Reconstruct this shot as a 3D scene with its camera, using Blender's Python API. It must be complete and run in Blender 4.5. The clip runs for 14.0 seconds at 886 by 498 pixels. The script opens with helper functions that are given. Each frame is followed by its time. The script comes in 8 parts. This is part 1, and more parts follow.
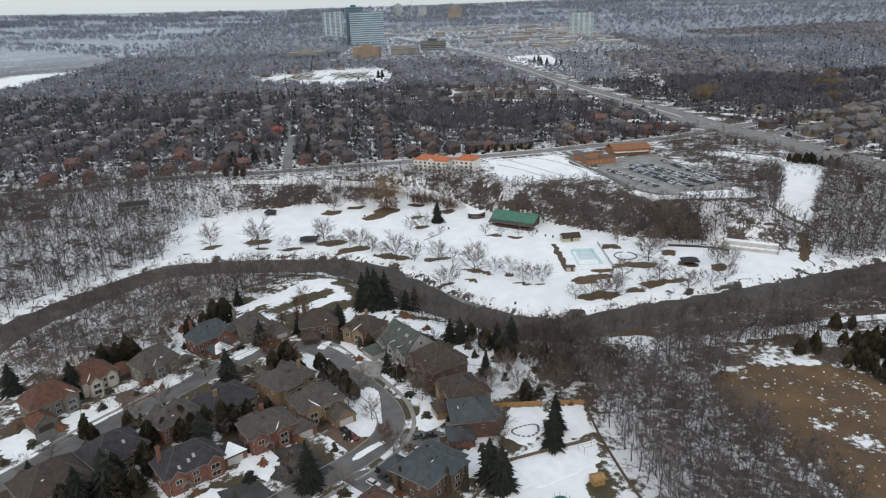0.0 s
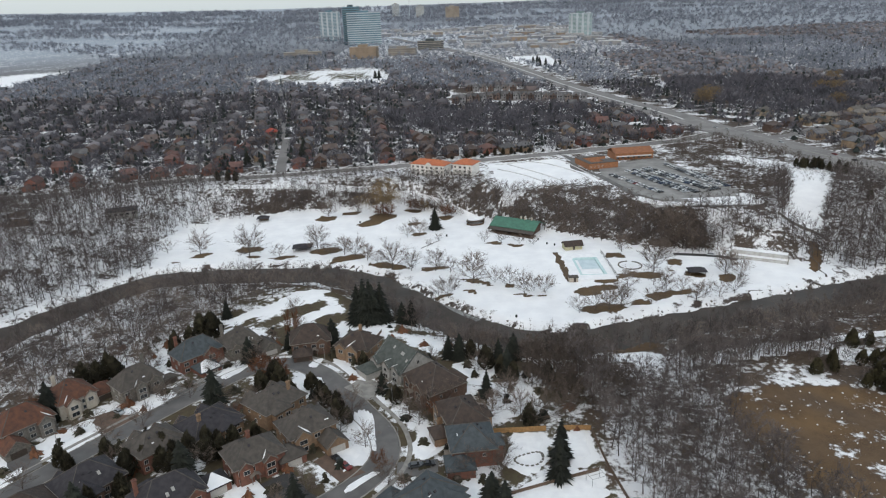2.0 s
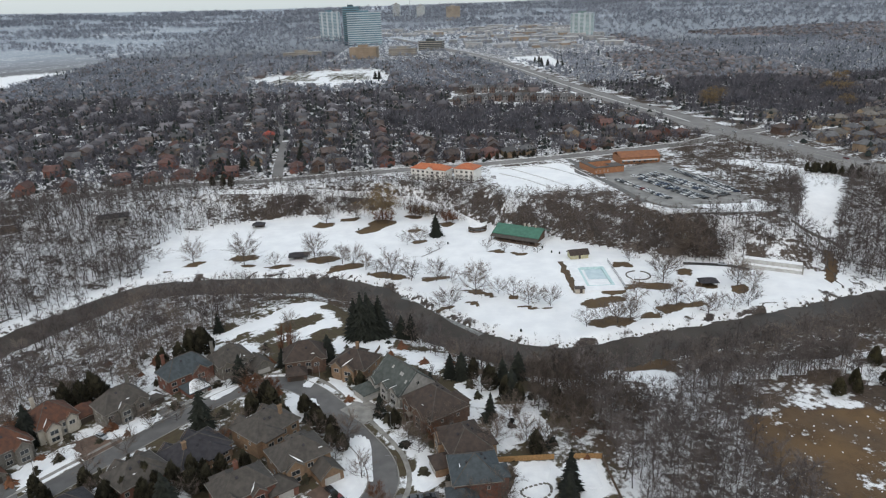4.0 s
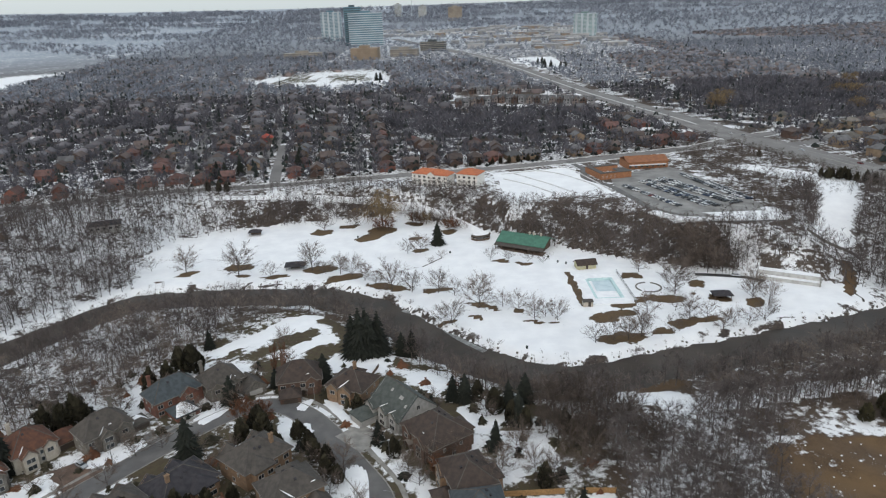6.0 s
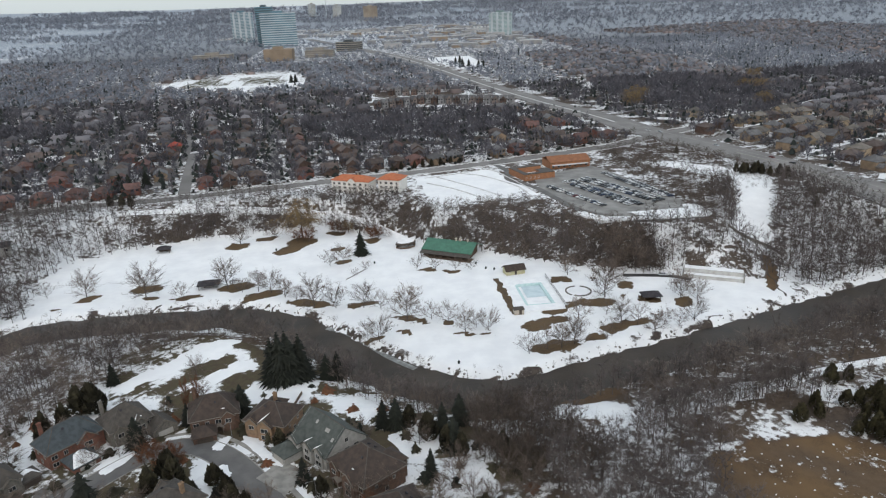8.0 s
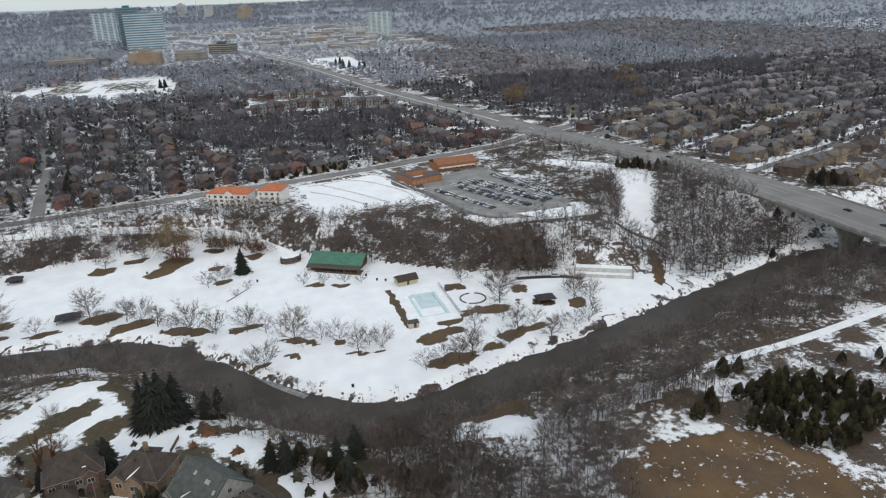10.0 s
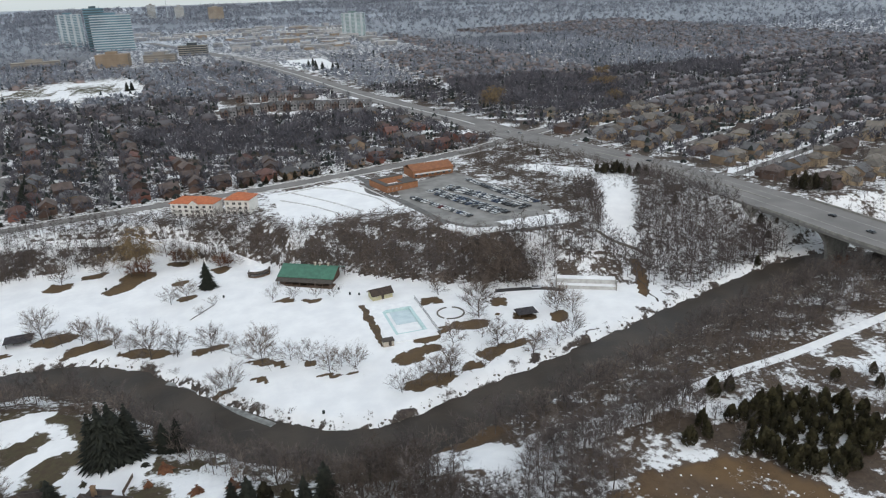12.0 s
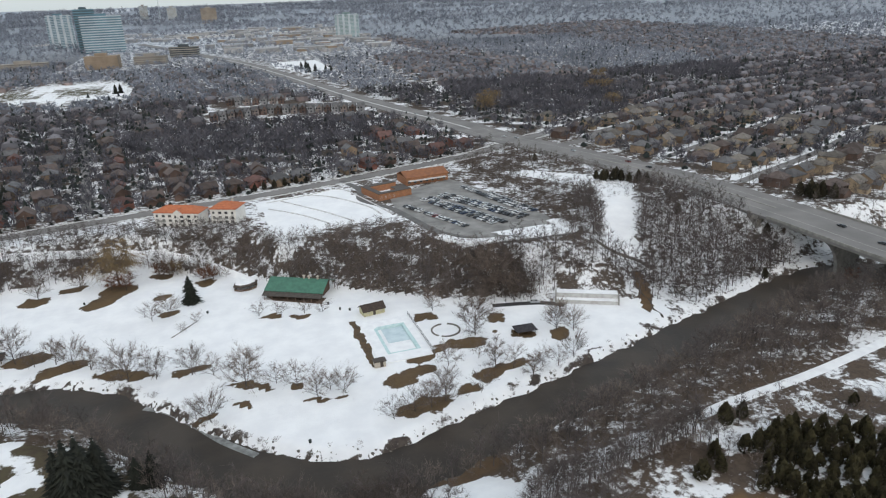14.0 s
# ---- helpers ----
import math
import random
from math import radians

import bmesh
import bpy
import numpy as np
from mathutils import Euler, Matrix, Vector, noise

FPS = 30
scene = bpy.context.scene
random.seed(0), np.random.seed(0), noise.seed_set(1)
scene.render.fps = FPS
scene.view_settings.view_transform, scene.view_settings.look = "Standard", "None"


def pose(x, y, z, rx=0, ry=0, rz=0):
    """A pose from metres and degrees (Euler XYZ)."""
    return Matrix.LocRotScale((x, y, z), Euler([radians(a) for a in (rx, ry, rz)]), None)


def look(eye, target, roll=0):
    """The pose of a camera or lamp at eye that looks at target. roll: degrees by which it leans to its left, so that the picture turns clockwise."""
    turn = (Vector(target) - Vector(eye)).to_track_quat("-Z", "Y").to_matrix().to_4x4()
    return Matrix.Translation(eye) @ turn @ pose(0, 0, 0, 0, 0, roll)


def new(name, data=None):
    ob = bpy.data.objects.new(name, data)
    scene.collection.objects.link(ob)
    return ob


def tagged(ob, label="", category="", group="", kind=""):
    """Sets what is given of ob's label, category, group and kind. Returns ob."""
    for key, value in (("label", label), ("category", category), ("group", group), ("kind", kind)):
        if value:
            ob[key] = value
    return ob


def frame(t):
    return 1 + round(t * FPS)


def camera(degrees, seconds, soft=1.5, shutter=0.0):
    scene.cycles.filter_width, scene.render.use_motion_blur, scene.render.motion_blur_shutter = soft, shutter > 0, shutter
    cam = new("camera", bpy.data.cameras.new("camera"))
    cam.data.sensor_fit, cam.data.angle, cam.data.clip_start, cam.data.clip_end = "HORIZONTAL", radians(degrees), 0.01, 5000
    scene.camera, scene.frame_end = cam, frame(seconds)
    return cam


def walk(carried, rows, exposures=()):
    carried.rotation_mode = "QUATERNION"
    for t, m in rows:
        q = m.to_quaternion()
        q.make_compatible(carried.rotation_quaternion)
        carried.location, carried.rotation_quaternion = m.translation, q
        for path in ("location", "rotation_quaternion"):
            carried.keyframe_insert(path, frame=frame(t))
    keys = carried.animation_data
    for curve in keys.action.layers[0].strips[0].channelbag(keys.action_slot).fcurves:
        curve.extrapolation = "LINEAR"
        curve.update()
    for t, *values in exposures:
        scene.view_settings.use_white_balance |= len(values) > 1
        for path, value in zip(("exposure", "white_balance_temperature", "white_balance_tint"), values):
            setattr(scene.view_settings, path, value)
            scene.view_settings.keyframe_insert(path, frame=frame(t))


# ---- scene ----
cam = camera(64.78, 14.0, soft=1.15)
ROWS = [
    (0, 0.00, 0.00, 135.00, 0.00, -19.49, -2.08),
    (0.5, 0.04, 3.67, 135.01, -0.11, -19.51, -2.03),
    (1, 0.02, 7.31, 135.03, -0.18, -19.51, -2.01),
    (1.5, -0.01, 10.95, 135.00, -0.20, -19.52, -2.01),
    (2, -0.07, 14.51, 135.07, -0.22, -19.51, -1.97),
    (2.5, -0.11, 18.08, 135.14, -0.24, -19.53, -1.95),
    (3, -0.10, 21.60, 135.21, -0.21, -19.53, -1.98),
    (5.5, 0.04, 40.05, 135.28, -0.05, -19.51, -1.97),
    (6, -0.04, 43.88, 135.28, -0.01, -19.50, -1.99),
    (6.5, 0.02, 47.90, 135.35, -0.53, -19.53, -1.94),
    (7, -0.14, 51.74, 135.24, -1.53, -19.56, -2.01),
    (7.5, 0.14, 55.53, 135.20, -2.24, -19.58, -2.04),
    (8, 0.95, 59.22, 135.31, -6.51, -19.77, -2.16),
    (8.5, 1.70, 62.79, 135.43, -10.42, -19.94, -2.24),
    (8.7, 2.07, 64.29, 135.46, -11.74, -20.02, -2.31),
    (9.2, 3.37, 68.04, 135.38, -13.80, -20.08, -2.29),
    (9.7, 4.68, 71.80, 135.31, -15.21, -20.12, -2.26),
    (10.2, 5.98, 75.56, 135.24, -16.19, -20.14, -2.24),
    (10.6, 7.02, 78.56, 135.18, -16.75, -20.15, -2.22),
    (11, 8.06, 81.57, 135.12, -17.16, -20.15, -2.20),
    (11.5, 9.31, 85.37, 135.05, -17.59, -20.17, -2.22),
    (12, 10.71, 89.09, 135.08, -17.83, -20.15, -2.19),
    (12.5, 12.01, 92.75, 135.16, -18.00, -20.13, -2.18),
    (13, 13.25, 96.45, 135.23, -18.14, -20.12, -2.10),
    (13.5, 14.55, 100.28, 135.16, -18.23, -20.10, -2.08),
    (14, 15.83, 104.16, 135.04, -18.30, -20.07, -2.09),
]
walk(cam, [(t, pose(x, y, z, 0, 0, yaw) @ pose(0, 0, 0, 90 + pitch) @ pose(0, 0, 0, 0, 0, roll)) for t, x, y, z, yaw, pitch, roll in ROWS])

# ---- world and light: a bright overcast winter day ----
world = bpy.data.worlds.new("overcast_sky")
scene.world = world
world.use_nodes = True
wt = world.node_tree
wt.nodes.clear()
w_out = wt.nodes.new("ShaderNodeOutputWorld")
w_sky = wt.nodes.new("ShaderNodeTexSky")
w_sky.sky_type, w_sky.sun_disc = "NISHITA", False
w_sky.sun_elevation, w_sky.sun_rotation = radians(38), radians(200)
w_sky.air_density, w_sky.dust_density = 1.0, 3.0
w_a = wt.nodes.new("ShaderNodeBackground")
w_a.inputs["Strength"].default_value = 0.075
wt.links.new(w_sky.outputs[0], w_a.inputs["Color"])
w_b = wt.nodes.new("ShaderNodeBackground")
w_b.inputs["Color"].default_value, w_b.inputs["Strength"].default_value = (0.765, 0.845, 0.872, 1), 0.755
w_add = wt.nodes.new("ShaderNodeAddShader")
wt.links.new(w_a.outputs[0], w_add.inputs[0])
wt.links.new(w_b.outputs[0], w_add.inputs[1])
wt.links.new(w_add.outputs[0], w_out.inputs["Surface"])
sun = new("sun", bpy.data.lights.new("sun", "SUN"))
sun.data.energy, sun.data.angle, sun.data.color = 0.45, radians(25), (1.0, 0.985, 0.95)
sun.matrix_world = look((0, 0, 400), (-140, 380, 0))

# ---- materials ----
def material(name, color, rough=0.8, metal=0.0, scale=1.0, vary=0.15, color2=None, bump=0.0, bump_scale=8.0, piece=0.0, island=0.0, spec=0.3):
    """Two colours mixed by coarse and fine noise, with a random shade for each piece or island, and fine relief."""
    m = bpy.data.materials.new(name)
    m.use_nodes = True
    nt = m.node_tree
    b = nt.nodes["Principled BSDF"]
    b.inputs["Roughness"].default_value, b.inputs["Metallic"].default_value = rough, metal
    b.inputs["Specular IOR Level"].default_value = spec
    tc = nt.nodes.new("ShaderNodeNewGeometry")
    n1 = nt.nodes.new("ShaderNodeTexNoise")
    n1.inputs["Scale"].default_value, n1.inputs["Detail"].default_value = scale, 5
    nt.links.new(tc.outputs["Position"], n1.inputs["Vector"])
    mix = nt.nodes.new("ShaderNodeMix")
    mix.data_type = "RGBA"
    c2 = color2 or tuple(c * (1 - 2.2 * vary) for c in color)
    mix.inputs[6].default_value, mix.inputs[7].default_value = (*color, 1), (*c2, 1)
    ramp = nt.nodes.new("ShaderNodeMapRange")
    ramp.inputs[1].default_value, ramp.inputs[2].default_value = 0.35, 0.65
    nt.links.new(n1.outputs["Fac"], ramp.inputs[0])
    nt.links.new(ramp.outputs[0], mix.inputs[0])
    out = mix.outputs[2]
    if piece or island:
        hsv = nt.nodes.new("ShaderNodeHueSaturation")
        mr = nt.nodes.new("ShaderNodeMapRange")
        amount = piece or island
        mr.inputs[3].default_value, mr.inputs[4].default_value = 1 - amount, 1 + amount
        if piece:
            info = nt.nodes.new("ShaderNodeObjectInfo")
            nt.links.new(info.outputs["Random"], mr.inputs[0])
        else:
            nt.links.new(tc.outputs["Random Per Island"], mr.inputs[0])
        nt.links.new(mr.outputs[0], hsv.inputs["Value"])
        nt.links.new(out, hsv.inputs["Color"])
        out = hsv.outputs[0]
    nt.links.new(out, b.inputs["Base Color"])
    if bump:
        n2 = nt.nodes.new("ShaderNodeTexNoise")
        n2.inputs["Scale"].default_value, n2.inputs["Detail"].default_value = bump_scale, 4
        nt.links.new(tc.outputs["Position"], n2.inputs["Vector"])
        bp = nt.nodes.new("ShaderNodeBump")
        bp.inputs["Strength"].default_value, bp.inputs["Distance"].default_value = bump, 0.15
        nt.links.new(n2.outputs["Fac"], bp.inputs["Height"])
        nt.links.new(bp.outputs[0], b.inputs["Normal"])
    return m


def ground_material():
    """Snow over leaf litter and winter grass, with far haze mixed into the colour; the shares come from the cover
    attribute of the ground.
    """
    m = bpy.data.materials.new("winter_ground")
    m.use_nodes = True
    nt = m.node_tree
    L, N = nt.links.new, nt.nodes.new
    b = nt.nodes["Principled BSDF"]
    b.inputs["Roughness"].default_value, b.inputs["Specular IOR Level"].default_value = 0.9, 0.15
    geo = N("ShaderNodeNewGeometry")
    att = N("ShaderNodeAttribute")
    att.attribute_name = "cover"
    sep = N("ShaderNodeSeparateColor")
    L(att.outputs["Color"], sep.inputs[0])

    def noise_at(s, d=6, r=0.6):
        n = N("ShaderNodeTexNoise")
        n.inputs["Scale"].default_value, n.inputs["Detail"].default_value, n.inputs["Roughness"].default_value = s, d, r
        L(geo.outputs["Position"], n.inputs["Vector"])
        return n.outputs["Fac"]

    def mixc(fac, a, c):
        x = N("ShaderNodeMix")
        x.data_type = "RGBA"
        for sock, v in ((x.inputs[6], a), (x.inputs[7], c)):
            if isinstance(v, tuple):
                sock.default_value = (*v, 1)
            else:
                L(v, sock)
        L(fac, x.inputs[0])
        return x.outputs[2]

    def ranged(v, a, c):
        x = N("ShaderNodeMapRange")
        x.interpolation_type = "SMOOTHSTEP"
        x.inputs[1].default_value, x.inputs[2].default_value = a, c
        L(v, x.inputs[0])
        return x.outputs[0]

    def math_(op, a, c):
        x = N("ShaderNodeMath")
        x.operation = op
        for sock, v in ((x.inputs[0], a), (x.inputs[1], c)):
            if isinstance(v, float):
                sock.default_value = v
            else:
                L(v, sock)
        return x.outputs[0]

    coarse, fine, tiny = noise_at(0.09), noise_at(0.45), noise_at(2.2, 4)
    litter = mixc(ranged(fine, 0.35, 0.65), (0.086, 0.070, 0.060), (0.050, 0.041, 0.037))
    grass = mixc(ranged(coarse, 0.35, 0.65), (0.148, 0.094, 0.048), (0.080, 0.052, 0.030))
    grass = mixc(ranged(tiny, 0.4, 0.75), grass, (0.15, 0.092, 0.05))
    green = mixc(ranged(fine, 0.35, 0.65), (0.070, 0.066, 0.030), (0.072, 0.056, 0.036))
    base = mixc(sep.outputs[1], litter, grass)
    base = mixc(sep.outputs[2], base, green)
    wob = math_("ADD", math_("MULTIPLY", math_("SUBTRACT", fine, 0.5), 1.5), math_("MULTIPLY", math_("SUBTRACT", tiny, 0.5), 0.45))
    wob = math_("ADD", wob, math_("MULTIPLY", math_("SUBTRACT", coarse, 0.5), 1.7))
    level = math_("ADD", math_("MULTIPLY", math_("SUBTRACT", sep.outputs[0], 0.5), 1.9), wob)
    snow_c = mixc(ranged(coarse, 0.3, 0.7), (0.83, 0.835, 0.84), (0.74, 0.745, 0.76))
    # Pale blue-grey that stands for haze, laid into the far ground's colour.
    veiled = mixc(ranged(fine, 0.3, 0.7), (0.36, 0.40, 0.45), (0.24, 0.268, 0.30))
    base = mixc(att.outputs["Alpha"], base, veiled)
    L(mixc(ranged(level, -0.14, 0.18), base, snow_c), b.inputs["Base Color"])
    bp = N("ShaderNodeBump")
    bp.inputs["Strength"].default_value, bp.inputs["Distance"].default_value = 0.5, 0.3
    L(math_("ADD", fine, tiny), bp.inputs["Height"])
    L(bp.outputs[0], b.inputs["Normal"])
    return m


def pane_material():
    m = material("window_glass", (0.03, 0.035, 0.04), 0.08, spec=0.6, vary=0.2)
    return m


M_GROUND = ground_material()
M_SNOW = material("snow", (0.83, 0.835, 0.84), 0.85, scale=0.3, color2=(0.74, 0.745, 0.76), bump=0.5, bump_scale=1.5, spec=0.2)
M_SNOW_DIRTY = material("dirty_snow", (0.66, 0.66, 0.66), 0.9, scale=0.6, color2=(0.36, 0.34, 0.32), bump=0.6, bump_scale=2)
M_WATER = material("dark_river_water", (0.058, 0.046, 0.036), 0.34, scale=0.06, color2=(0.036, 0.030, 0.025), bump=0.3, bump_scale=0.7, spec=0.12)
M_POOL_ICE = material("pale_pool_ice", (0.56, 0.65, 0.68), 0.4, scale=0.3, color2=(0.44, 0.54, 0.58), bump=0.2)
M_SLUSH = material("slushy_car_park_asphalt", (0.27, 0.262, 0.25), 0.8, scale=0.12, color2=(0.165, 0.16, 0.152), bump=0.2)
M_ICE = material("thin_river_ice", (0.30, 0.31, 0.30), 0.4, scale=0.4, color2=(0.12, 0.12, 0.115), bump=0.2)
M_ASPHALT = material("worn_asphalt", (0.150, 0.143, 0.138), 0.85, scale=0.18, color2=(0.105, 0.100, 0.098), bump=0.2)
M_ASPHALT_DARK = material("dark_driveway_asphalt", (0.055, 0.053, 0.053), 0.8, scale=0.3, color2=(0.038, 0.037, 0.037), bump=0.2)
M_ROAD_FAR = material("salted_main_road_asphalt", (0.215, 0.204, 0.195), 0.85, scale=0.05, color2=(0.158, 0.150, 0.144), bump=0.1)
M_PAVER = material("brown_driveway_pavers", (0.145, 0.095, 0.070), 0.85, scale=0.5, color2=(0.10, 0.07, 0.055), bump=0.3)
M_CONCRETE = material("weathered_concrete", (0.30, 0.285, 0.26), 0.85, scale=0.4, color2=(0.20, 0.19, 0.175), bump=0.2)
M_PAINT_W = material("white_road_paint", (0.40, 0.39, 0.37), 0.7, scale=1.0, color2=(0.24, 0.23, 0.22))
M_BARK = material("grey_brown_bark", (0.115, 0.092, 0.080), 0.9, scale=2.0, color2=(0.070, 0.058, 0.051), piece=0.25)
M_TWIG = material("bare_winter_twigs", (0.190, 0.150, 0.124), 0.9, scale=0.5, color2=(0.105, 0.080, 0.066), piece=0.25)
M_WOOD_TWIG = material("bare_woodland_twigs", (0.132, 0.111, 0.103), 0.9, scale=0.12, color2=(0.060, 0.050, 0.048), island=0.35)
M_THICKET = material("dark_thicket_twigs", (0.100, 0.078, 0.064), 0.9, scale=0.15, color2=(0.054, 0.042, 0.036), island=0.3)
M_SLIM_TWIG = material("slender_tree_twigs", (0.155, 0.133, 0.126), 0.9, scale=0.5, color2=(0.086, 0.072, 0.068), piece=0.3)
M_SHRUB_TWIG = material("russet_shrub_twigs", (0.205, 0.168, 0.146), 0.9, scale=0.10, color2=(0.098, 0.078, 0.067), island=0.35)
M_WILLOW = material("golden_willow_twigs", (0.235, 0.168, 0.090), 0.9, scale=0.5, color2=(0.14, 0.098, 0.056), piece=0.15)
# Cool blue-grey in these two crown colours paints in the haze of distance.
M_SUBURB_TWIG = material("haze_tinted_garden_crowns", (0.116, 0.112, 0.127), 0.9, scale=0.03, color2=(0.054, 0.052, 0.062), island=0.4)
M_FAR_TWIG = material("haze_tinted_far_crowns", (0.235, 0.254, 0.294), 0.9, scale=0.006, color2=(0.148, 0.161, 0.192), island=0.45)
M_NEEDLE = material("dark_spruce_needles", (0.021, 0.024, 0.017), 0.9, scale=0.8, color2=(0.010, 0.011, 0.009), piece=0.3)
M_GROVE = material("olive_grove_foliage", (0.074, 0.066, 0.032), 0.9, scale=0.5, color2=(0.038, 0.033, 0.018), piece=0.3)
M_CEDAR = material("dark_cedar_foliage", (0.052, 0.046, 0.027), 0.9, scale=0.5, color2=(0.027, 0.024, 0.015), piece=0.3)
M_DRY_LEAF = material("rust_brown_dry_leaves", (0.16, 0.070, 0.035), 0.9, scale=1.5, color2=(0.10, 0.048, 0.028), piece=0.15)
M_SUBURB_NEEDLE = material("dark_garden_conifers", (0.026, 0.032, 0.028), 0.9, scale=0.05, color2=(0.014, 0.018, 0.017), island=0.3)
# A paler, bluer copy of the garden needles, with far haze painted in.
M_FAR_NEEDLE = material("haze_tinted_far_needles", (0.040, 0.050, 0.052), 0.9, scale=0.05, color2=(0.026, 0.034, 0.037), island=0.3)
M_GLASS = pane_material()
M_TRIM = material("white_painted_trim", (0.44, 0.42, 0.39), 0.6, scale=2, vary=0.06)
M_TRIM_DARK = material("dark_brown_trim", (0.07, 0.055, 0.045), 0.6, scale=2, vary=0.1)
M_BRICK_RED = material("red_brick", (0.205, 0.090, 0.062), 0.9, scale=0.9, color2=(0.125, 0.066, 0.052), bump=0.4, bump_scale=6)
M_BRICK_TAN = material("tan_brick", (0.26, 0.17, 0.105), 0.9, scale=1.2, color2=(0.18, 0.12, 0.08), bump=0.4, bump_scale=6)
M_BRICK_BROWN = material("brown_brick", (0.14, 0.085, 0.06), 0.9, scale=1.2, color2=(0.09, 0.06, 0.048), bump=0.4, bump_scale=6)
M_STONE = material("grey_fieldstone", (0.19, 0.175, 0.15), 0.9, scale=1.5, color2=(0.11, 0.10, 0.09), bump=0.5, bump_scale=4)
M_STUCCO = material("cream_stucco", (0.48, 0.43, 0.36), 0.9, scale=0.8, vary=0.1, bump=0.2)
M_STUCCO_GREY = material("pale_grey_render", (0.36, 0.35, 0.33), 0.9, scale=0.8, vary=0.1, bump=0.2)


def shingles(name, c, c2):
    return material(name, c, 0.85, scale=0.7, color2=c2, bump=0.5, bump_scale=5, spec=0.25)


R_RUST = shingles("rust_red_shingles", (0.130, 0.058, 0.036), (0.076, 0.041, 0.031))
R_BROWN = shingles("dark_brown_shingles", (0.070, 0.051, 0.042), (0.046, 0.036, 0.031))
R_GREY = shingles("grey_brown_shingles", (0.088, 0.077, 0.067), (0.060, 0.053, 0.047))
R_BLACK = shingles("charcoal_shingles", (0.050, 0.046, 0.050), (0.032, 0.030, 0.034))
R_BLUE = shingles("blue_grey_shingles", (0.070, 0.081, 0.087), (0.048, 0.056, 0.061))
R_GREEN = shingles("green_grey_shingles", (0.088, 0.096, 0.088), (0.060, 0.067, 0.062))
R_ORANGE = material("orange_clay_roof_tiles", (0.47, 0.155, 0.070), 0.8, scale=0.8, color2=(0.34, 0.11, 0.055), bump=0.4, bump_scale=5)
R_TEAL = material("weathered_green_metal_roof", (0.060, 0.170, 0.115), 0.45, scale=0.5, color2=(0.045, 0.120, 0.085), bump=0.1, spec=0.4)


# ---- geometry helpers ----
class Geo:
    """A small collector of vertices and faces, which becomes one mesh."""

    def __init__(self):
        self.v, self.f = [], []

    def add(self, vs, fs):
        n = len(self.v)
        self.v += [tuple(p) for p in vs]
        self.f += [tuple(n + i for i in q) for q in fs]
        return self

    def box(self, x0, x1, y0, y1, z0, z1, bottom=False):
        vs = [(x, y, z) for z in (z0, z1) for x, y in ((x0, y0), (x1, y0), (x1, y1), (x0, y1))]
        fs = [(4, 5, 6, 7), (0, 1, 5, 4), (1, 2, 6, 5), (2, 3, 7, 6), (3, 0, 4, 7)]
        return self.add(vs, fs + [(3, 2, 1, 0)] if bottom else fs)

    def tube(self, p, q, r0, r1, n=6, caps=True):
        p, q = Vector(p), Vector(q)
        d = (q - p).normalized()
        a = d.orthogonal().normalized()
        c = d.cross(a)
        vs = []
        for o, r in ((p, r0), (q, r1)):
            vs += [o + (a * math.cos(2 * math.pi * i / n) + c * math.sin(2 * math.pi * i / n)) * r for i in range(n)]
        fs = [(i, (i + 1) % n, n + (i + 1) % n, n + i) for i in range(n)]
        return self.add(vs, fs + [tuple(range(n, 2 * n))] if caps else fs)

    def hip(self, x0, x1, y0, y1, z, rise, over=0.5, thick=0.22):
        """A hipped roof with eaves over a rectangle, its ridge along the longer side."""
        x0, x1, y0, y1 = x0 - over, x1 + over, y0 - over, y1 + over
        w, d = x1 - x0, y1 - y0
        k = min(w, d) / 2
        if w >= d:
            r = [(x0 + k, (y0 + y1) / 2), (x1 - k, (y0 + y1) / 2)]
        else:
            r = [((x0 + x1) / 2, y0 + k), ((x0 + x1) / 2, y1 - k)]
        vs = [(x0, y0, z - thick), (x1, y0, z - thick), (x1, y1, z - thick), (x0, y1, z - thick), (x0, y0, z), (x1, y0, z), (x1, y1, z), (x0, y1, z)]
        vs += [(*r[0], z + rise), (*r[1], z + rise)]
        fs = [(3, 2, 1, 0), (0, 1, 5, 4), (1, 2, 6, 5), (2, 3, 7, 6), (3, 0, 4, 7)]
        fs += [(4, 5, 9, 8), (5, 6, 9), (6, 7, 8, 9), (7, 4, 8)] if w >= d else [(4, 5, 8), (5, 6, 9, 8), (6, 7, 9), (7, 4, 8, 9)]
        return self.add(vs, fs)

    def gable(self, x0, x1, y0, y1, z, rise, over=0.4, thick=0.22, along="y"):
        """A gabled roof of two thick slopes; along: the ridge's direction."""
        turn = along == "x"
        if turn:
            x0, x1, y0, y1 = y0, y1, x0, x1
        xm, y0, y1 = (x0 + x1) / 2, y0 - over, y1 + over
        drop = rise / (xm - x0) * over
        pr = [(x0 - over, z - drop), (xm, z + rise), (x1 + over, z - drop), (x1 + over, z - drop - thick), (xm, z + rise - thick), (x0 - over, z - drop - thick)]
        vs = [(x, y, h) for y in (y0, y1) for x, h in pr]
        if turn:
            vs = [(y, x, h) for x, y, h in vs]
        fs = [(0, 1, 7, 6), (1, 2, 8, 7), (2, 3, 9, 8), (3, 4, 10, 9), (4, 5, 11, 10), (5, 0, 6, 11), (0, 5, 4, 1), (1, 4, 3, 2), (6, 7, 10, 11), (7, 8, 9, 10)]
        if turn:
            fs = [q[::-1] for q in fs]
        return self.add(vs, fs)

